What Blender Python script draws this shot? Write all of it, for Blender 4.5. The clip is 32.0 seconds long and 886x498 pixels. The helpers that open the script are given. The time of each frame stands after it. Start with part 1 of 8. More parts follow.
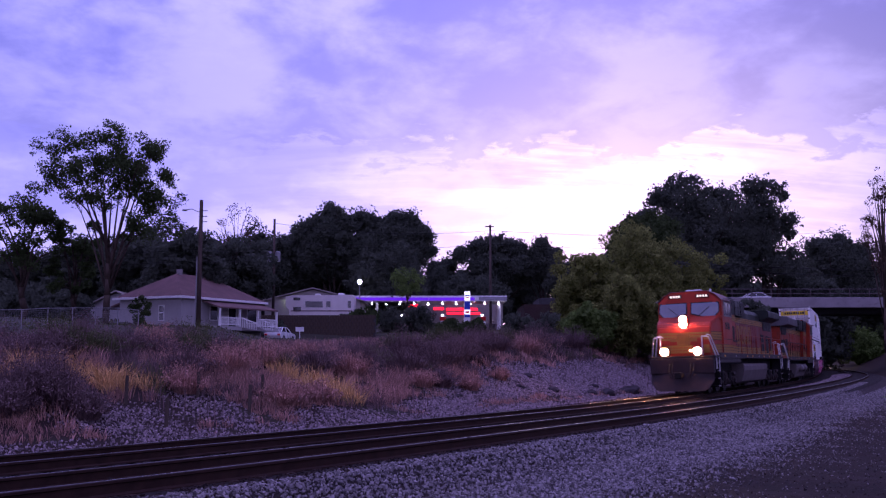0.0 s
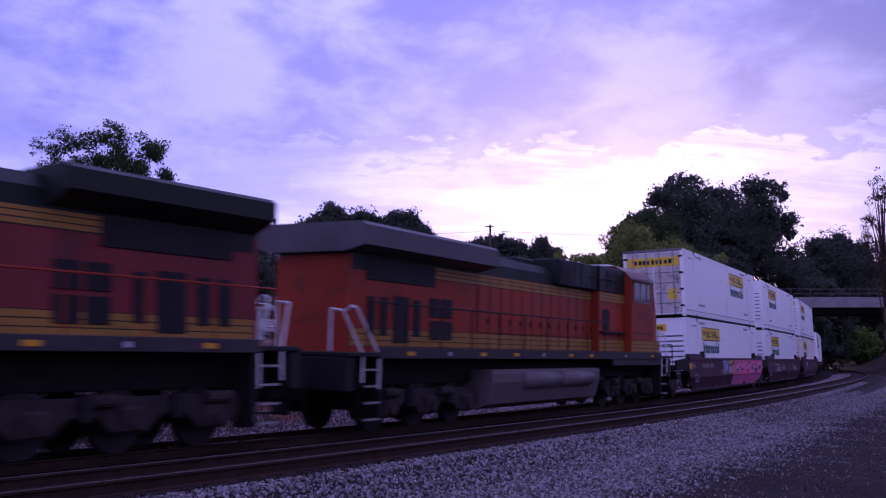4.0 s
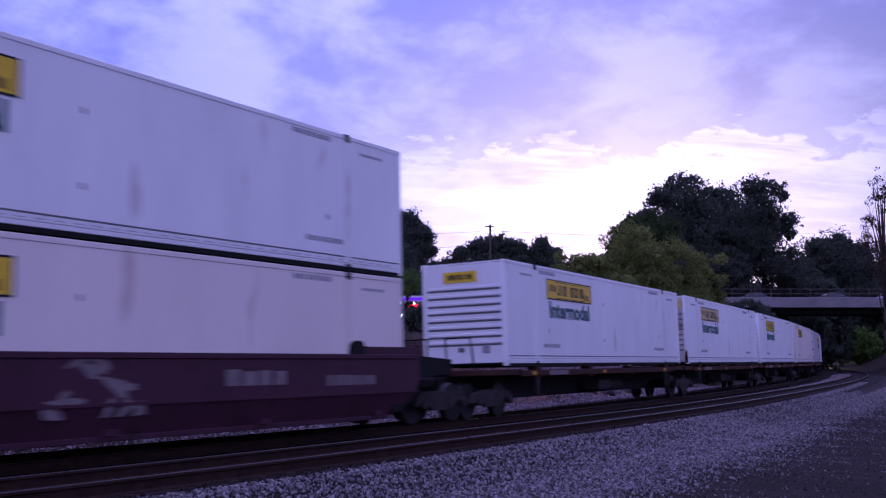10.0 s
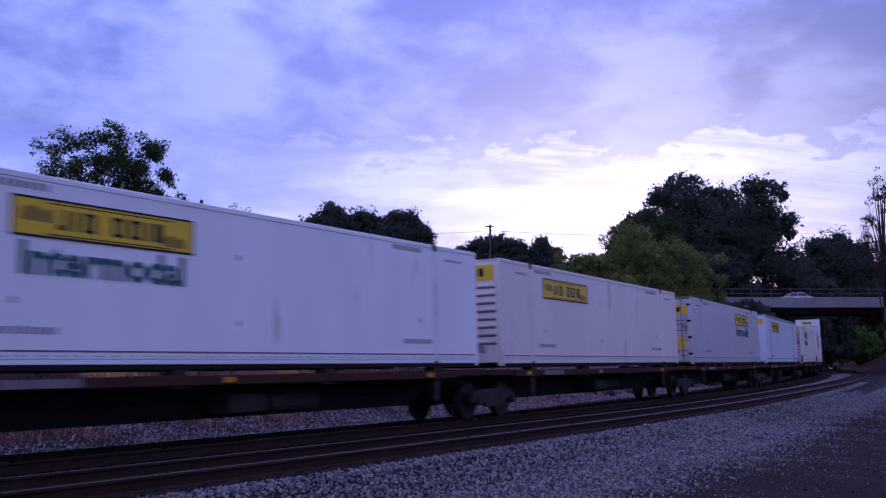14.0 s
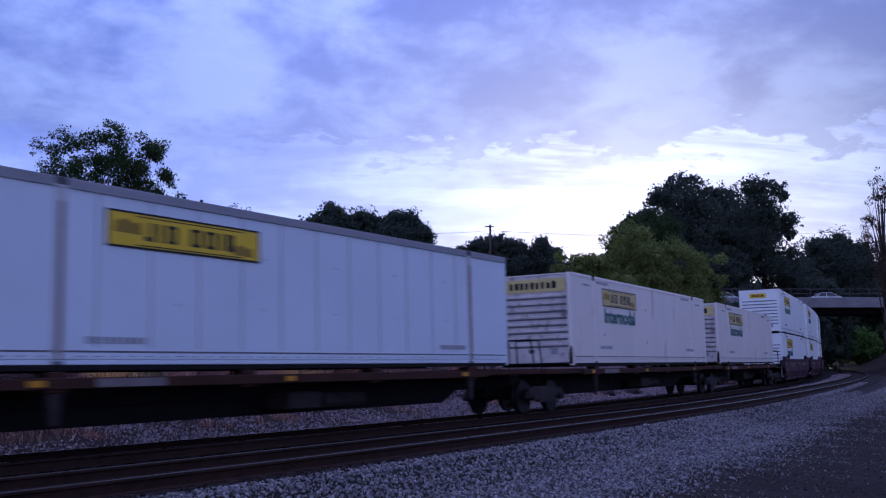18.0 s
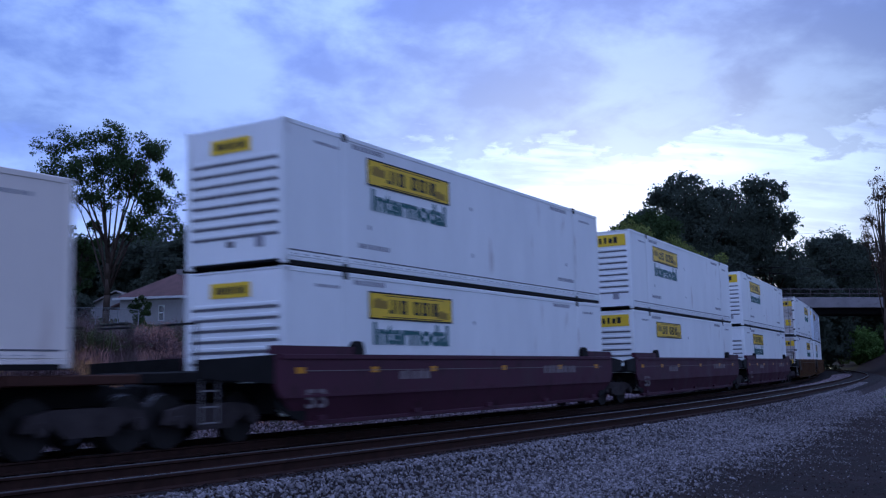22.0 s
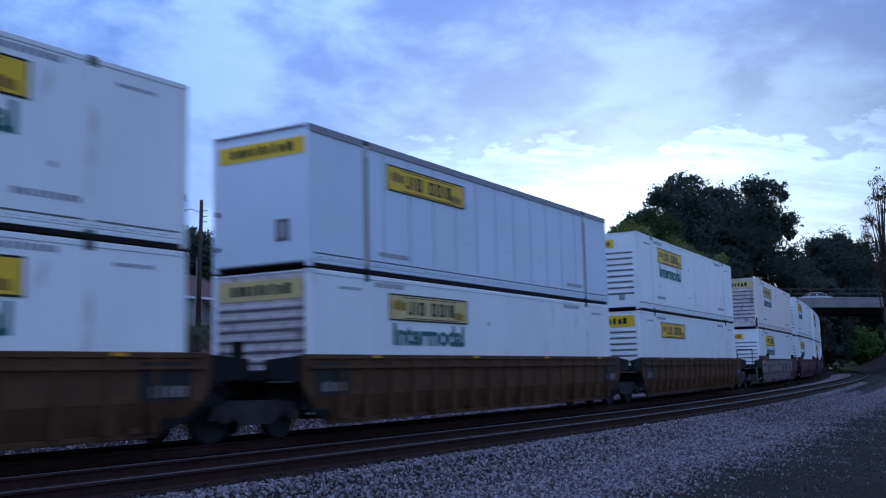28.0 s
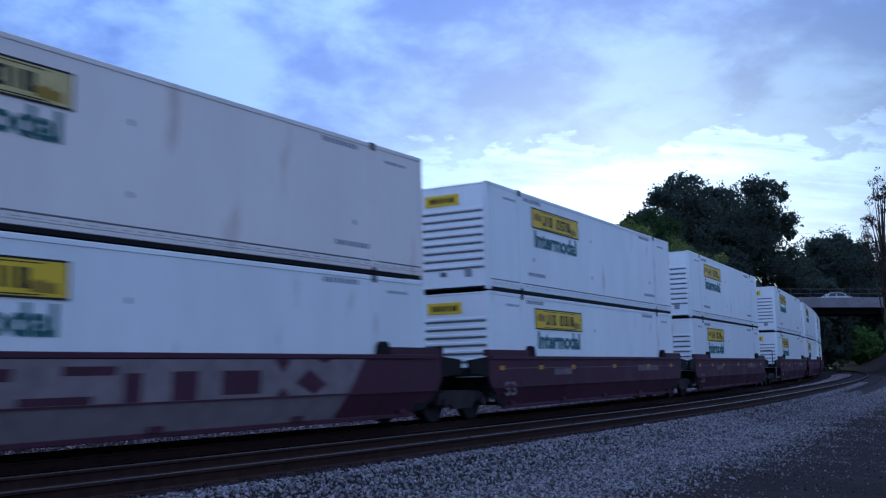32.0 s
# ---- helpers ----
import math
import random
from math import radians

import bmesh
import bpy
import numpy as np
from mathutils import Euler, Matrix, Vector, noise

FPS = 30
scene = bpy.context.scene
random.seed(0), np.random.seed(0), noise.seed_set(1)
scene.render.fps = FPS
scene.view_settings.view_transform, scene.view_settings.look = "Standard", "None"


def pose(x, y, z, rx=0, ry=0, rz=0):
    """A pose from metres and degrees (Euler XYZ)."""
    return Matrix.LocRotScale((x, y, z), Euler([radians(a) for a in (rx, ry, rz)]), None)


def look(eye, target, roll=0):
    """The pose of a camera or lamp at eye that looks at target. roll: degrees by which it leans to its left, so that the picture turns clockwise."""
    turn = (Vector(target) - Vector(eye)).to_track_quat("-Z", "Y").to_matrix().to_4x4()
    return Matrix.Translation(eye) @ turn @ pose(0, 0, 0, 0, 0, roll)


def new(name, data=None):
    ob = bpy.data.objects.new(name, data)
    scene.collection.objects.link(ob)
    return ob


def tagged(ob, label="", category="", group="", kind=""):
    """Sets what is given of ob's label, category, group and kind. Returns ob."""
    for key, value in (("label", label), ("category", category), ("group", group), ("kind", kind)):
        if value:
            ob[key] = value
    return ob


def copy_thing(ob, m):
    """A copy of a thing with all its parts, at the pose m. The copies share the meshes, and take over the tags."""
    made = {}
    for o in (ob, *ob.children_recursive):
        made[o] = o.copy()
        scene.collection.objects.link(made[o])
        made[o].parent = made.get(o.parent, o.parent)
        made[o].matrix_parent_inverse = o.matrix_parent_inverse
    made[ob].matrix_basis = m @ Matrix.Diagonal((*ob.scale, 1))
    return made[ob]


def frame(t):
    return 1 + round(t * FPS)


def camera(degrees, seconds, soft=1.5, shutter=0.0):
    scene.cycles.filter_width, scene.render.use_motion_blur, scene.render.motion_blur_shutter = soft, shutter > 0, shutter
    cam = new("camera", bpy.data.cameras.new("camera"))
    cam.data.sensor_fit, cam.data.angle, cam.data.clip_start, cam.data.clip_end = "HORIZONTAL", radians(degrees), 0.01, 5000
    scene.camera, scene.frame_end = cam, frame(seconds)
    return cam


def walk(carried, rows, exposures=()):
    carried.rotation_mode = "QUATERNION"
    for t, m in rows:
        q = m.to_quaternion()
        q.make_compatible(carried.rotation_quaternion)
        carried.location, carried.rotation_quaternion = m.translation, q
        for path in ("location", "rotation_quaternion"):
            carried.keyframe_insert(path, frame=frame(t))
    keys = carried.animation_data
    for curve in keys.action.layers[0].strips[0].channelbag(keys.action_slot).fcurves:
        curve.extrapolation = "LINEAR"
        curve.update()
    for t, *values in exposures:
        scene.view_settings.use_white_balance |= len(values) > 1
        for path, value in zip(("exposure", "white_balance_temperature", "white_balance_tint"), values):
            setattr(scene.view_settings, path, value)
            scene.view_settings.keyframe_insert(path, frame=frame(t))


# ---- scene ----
# ---- camera ----
EYE = (0.0, 0.0, 1.448)
TILT = 0.11042
cam = camera(47.7, 32.0, soft=1.2, shutter=0.5)
AIM = look(EYE, (0.0, 100.0, EYE[2] + 100.0 * math.tan(TILT)))
walk(cam, [(0.0, AIM), (32.0, AIM)],
     exposures=[(0.0, 0.12, 5720, 42), (4.0, 0.14, 5640, 36), (7.0, 0.24, 5530, 31), (10.0, 0.15, 5410, 25), (14.0, 0.00, 5200, 11), (18.0, 0.02, 5080, -8), (23.0, 0.20, 4920, -26),
                (28.0, 0.24, 4850, -34), (32.0, 0.24, 4820, -35)])

# ---- sky, sun and exposure ----
SUN_AZ, SUN_EL = radians(10.0), radians(7.0)


def make_world():
    world = bpy.data.worlds.new("dusk_sky")
    scene.world = world
    world.use_nodes = True
    nt = world.node_tree
    nt.nodes.clear()
    N, L = nt.nodes.new, nt.links.new

    def math_node(op, a, b=None):
        n = N("ShaderNodeMath")
        n.operation = op
        for i, v in enumerate((a, b)):
            if v is None:
                continue
            if isinstance(v, (int, float)):
                n.inputs[i].default_value = v
            else:
                L(v, n.inputs[i])
        return n.outputs[0]

    def mix(f, a, b, kind="MIX"):
        n = N("ShaderNodeMix")
        n.data_type, n.blend_type = "RGBA", kind
        for v, s in ((f, n.inputs[0]), (a, n.inputs[6]), (b, n.inputs[7])):
            if isinstance(v, (int, float)):
                s.default_value = v
            elif isinstance(v, tuple):
                s.default_value = (*v, 1)
            else:
                L(v, s)
        return n.outputs[2]

    def ramp(v, stops):
        n = N("ShaderNodeValToRGB")
        n.color_ramp.interpolation = "EASE"
        el = n.color_ramp.elements
        while len(el) < len(stops):
            el.new(0.5)
        for e, (p, c) in zip(el, stops):
            e.position, e.color = p, (c, c, c, 1) if isinstance(c, (int, float)) else (*c, 1)
        L(v, n.inputs[0])
        return n.outputs[0]

    tc = N("ShaderNodeTexCoord")
    sep = N("ShaderNodeSeparateXYZ")
    L(tc.outputs["Generated"], sep.inputs[0])
    x, y, z = sep.outputs
    up = math_node("MAXIMUM", z, 0.0)
    # the cloud deck is a flat layer, seen from below
    den = math_node("ADD", up, 0.30)
    comb = N("ShaderNodeCombineXYZ")
    L(math_node("DIVIDE", x, den), comb.inputs[0])
    L(math_node("DIVIDE", y, den), comb.inputs[1])

    def clouds(scale, detail, rough, shift, stretch):
        mp = N("ShaderNodeMapping")
        mp.inputs["Location"].default_value = shift
        mp.inputs["Rotation"].default_value = (0, 0, radians(-20))
        mp.inputs["Scale"].default_value = stretch
        L(comb.outputs[0], mp.inputs[0])
        n = N("ShaderNodeTexNoise")
        n.inputs["Scale"].default_value, n.inputs["Detail"].default_value, n.inputs["Roughness"].default_value = scale, detail, rough
        n.inputs["Distortion"].default_value = 0.25
        L(mp.outputs[0], n.inputs["Vector"])
        return n.outputs["Fac"]

    big = clouds(2.3, 5, 0.5, (7.9, 2.6, 0), (1.0, 1.0, 1))
    small = clouds(6.6, 6, 0.52, (5.1, 3.3, 2), (1.0, 0.85, 1))
    tiny = clouds(19.0, 6, 0.6, (2.7, 8.1, 5), (0.85, 1.0, 1))
    lumps = math_node("ADD", math_node("ADD", math_node("MULTIPLY", big, 0.46), math_node("MULTIPLY", small, 0.44)), math_node("MULTIPLY", tiny, 0.10))
    cover = ramp(lumps, [(0.41, 0.0), (0.585, 1.0)])
    # brightness towards the low sun, strongest in the clear strip under the deck's edge
    sun = (math.sin(SUN_AZ) * math.cos(SUN_EL), math.cos(SUN_AZ) * math.cos(SUN_EL), math.sin(SUN_EL))
    dot = N("ShaderNodeVectorMath")
    dot.operation = "DOT_PRODUCT"
    L(tc.outputs["Generated"], dot.inputs[0])
    dot.inputs[1].default_value = sun
    near = math_node("MAXIMUM", dot.outputs["Value"], 0.0)
    wide = math_node("POWER", near, 34.0)
    edge = math_node("ADD", up, math_node("ADD", math_node("MULTIPLY", math_node("SUBTRACT", small, 0.5), 0.13), math_node("MULTIPLY", math_node("SUBTRACT", tiny, 0.5), 0.09)))
    strip = ramp(edge, [(0.10, 0.50), (0.15, 0.75), (0.200, 1.0), (0.214, 0.0)])
    streaks = ramp(clouds(5.0, 7, 0.6, (1.1, 6.3, 4), (0.45, 2.6, 1)), [(0.40, 0.25), (0.60, 1.0)])
    glow = math_node("ADD", math_node("MULTIPLY", math_node("MULTIPLY", math_node("MULTIPLY", strip, wide), streaks), 0.50), math_node("MULTIPLY", math_node("POWER", near, 60.0), 0.03))
    nishita = N("ShaderNodeTexSky")
    nishita.sky_type, nishita.sun_disc = "NISHITA", False
    nishita.sun_elevation, nishita.sun_rotation = SUN_EL, SUN_AZ
    white = (0.48, 0.465, 0.97)
    grey = mix(ramp(up, [(0.1, 0.0), (0.4, 1.0)]), (0.29, 0.285, 0.78), (0.185, 0.195, 0.67))
    deck = mix(cover, grey, white)
    # thicker cloud just over the bright strip and towards the north-east
    deck = mix(1.0, deck, ramp(edge, [(0.19, 1.0), (0.215, 0.80), (0.29, 0.86), (0.37, 1.0)]), "MULTIPLY")
    deck = mix(1.0, deck, ramp(math_node("ADD", x, 0.5), [(0.05, 0.86), (0.35, 1.0), (0.65, 0.89), (0.92, 0.66)]), "MULTIPLY")
    deck = mix(0.02, deck, nishita.outputs[0])
    # an overcast sky is brighter overhead
    deck = mix(1.0, deck, ramp(up, [(0.36, 1.0 / 1.85), (0.95, 1.0)]), "MULTIPLY")
    deck = mix(1.0, deck, (1.85, 1.85, 1.85), "MULTIPLY")
    # the cloud overhead and away from the sunset is a plainer grey
    # also brightened there, out of view, to light the train's near side
    deck = mix(1.0, deck, mix(ramp(math_node("SUBTRACT", math_node("MULTIPLY", y, 1.0), math_node("MULTIPLY", up, 1.0)), [(0.05, 0.0), (0.45, 1.0)]), (1.34, 1.23, 1.06), (1.0, 1.0, 1.05)), "MULTIPLY")
    lit = mix(1.0, deck, mix(glow, (0, 0, 0), (1.0, 0.86, 0.96)), "ADD")
    bg = N("ShaderNodeBackground")
    bg.inputs["Strength"].default_value = 1.0
    L(lit, bg.inputs[0])
    out = N("ShaderNodeOutputWorld")
    L(bg.outputs[0], out.inputs[0])


make_world()
sun_light = bpy.data.lights.new("sun", "SUN")
sun_light.energy, sun_light.angle, sun_light.color = 0.5, radians(12), (1.0, 0.8, 0.62)
sun_ob = new("sun", sun_light)
sun_ob.matrix_world = look((0, 0, 0), (-math.sin(SUN_AZ), -math.cos(SUN_AZ), -math.tan(SUN_EL)))

# ---- materials ----
def material(name, color, rough=0.7, metal=0.0, vary=0.15, scale=2.0, fine=40.0, bump=0.15, stain=None, stain_amount=0.0, spec=0.5, island=0.0,
             tone=0.0, stretch=(1, 1, 1)):
    """A surface of one paint or stuff, with broad and fine variation, optional stains of a second colour, and relief."""
    m = bpy.data.materials.new(name)
    m.use_nodes = True
    spec *= 0.2 if rough >= 0.65 else 0.35 if rough >= 0.35 else 1.0
    nt = m.node_tree
    N, L = nt.nodes.new, nt.links.new
    b = nt.nodes["Principled BSDF"]
    b.inputs["Metallic"].default_value = metal
    b.inputs["Specular IOR Level"].default_value = spec
    tc = N("ShaderNodeTexCoord")
    mp = N("ShaderNodeMapping")
    mp.inputs["Scale"].default_value = stretch
    L(tc.outputs["Object"], mp.inputs[0])

    def noise_tex(s, detail=5.0):
        n = N("ShaderNodeTexNoise")
        n.inputs["Scale"].default_value, n.inputs["Detail"].default_value = s, detail
        L(mp.outputs[0], n.inputs["Vector"])
        return n.outputs["Fac"]

    def mixc(f, a, c, kind="MIX"):
        n = N("ShaderNodeMix")
        n.data_type, n.blend_type = "RGBA", kind
        for v, s in ((f, n.inputs[0]), (a, n.inputs[6]), (c, n.inputs[7])):
            if isinstance(v, (int, float)):
                s.default_value = v
            elif isinstance(v, tuple):
                s.default_value = (*v, 1)
            else:
                L(v, s)
        return n.outputs[2]

    def remap(v, a, c, lo, hi):
        n = N("ShaderNodeMapRange")
        for i, x in enumerate((a, c, lo, hi)):
            n.inputs[1 + i].default_value = x
        L(v, n.inputs[0])
        return n.outputs[0]

    broad, grain = noise_tex(scale), noise_tex(fine, 3.0)
    dark = tuple(c * (1 - vary) for c in color)
    light = tuple(min(1.0, c * (1 + vary)) for c in color)
    col = mixc(remap(broad, 0.3, 0.7, 0, 1), dark, light)
    col = mixc(remap(grain, 0.3, 0.7, 0, vary), col, tuple(c * 0.45 for c in color))
    if stain:
        s = noise_tex(scale * 2.3, 7.0)
        col = mixc(remap(s, 0.62 - 0.3 * stain_amount, 0.75, 0, 0.85), col, stain)
    if island or tone:
        if tone:
            rnd = N("ShaderNodeObjectInfo").outputs["Random"]
        else:
            rnd = N("ShaderNodeNewGeometry").outputs["Random Per Island"]
        a = tone or island
        col = mixc(1.0, col, mixc(rnd, (1 - a,) * 3, (1 + a,) * 3), "MULTIPLY")
    L(col, b.inputs["Base Color"])
    L(remap(broad, 0.25, 0.75, max(0.03, rough - 0.12), min(1, rough + 0.12)), b.inputs["Roughness"])
    if bump:
        bp = N("ShaderNodeBump")
        bp.inputs["Strength"].default_value = bump
        bp.inputs["Distance"].default_value = 0.02
        L(grain, bp.inputs["Height"])
        L(bp.outputs[0], b.inputs["Normal"])
    return m


def leafy(m, share_):
    """Lets part of the light pass through thin leaves."""
    nt = m.node_tree
    b = nt.nodes["Principled BSDF"]
    t = nt.nodes.new("ShaderNodeBsdfTranslucent")
    nt.links.new(b.inputs["Base Color"].links[0].from_socket, t.inputs[0])
    x = nt.nodes.new("ShaderNodeMixShader")
    x.inputs[0].default_value = share_
    nt.links.new(b.outputs[0], x.inputs[1])
    nt.links.new(t.outputs[0], x.inputs[2])
    nt.links.new(x.outputs[0], nt.nodes["Material Output"].inputs[0])


def glowing(name, color, strength):
    m = bpy.data.materials.new(name)
    m.use_nodes = True
    b = m.node_tree.nodes["Principled BSDF"]
    b.inputs["Base Color"].default_value = (*(0.15 * c for c in color), 1)
    b.inputs["Emission Color"].default_value = (*color, 1)
    b.inputs["Emission Strength"].default_value = strength
    return m


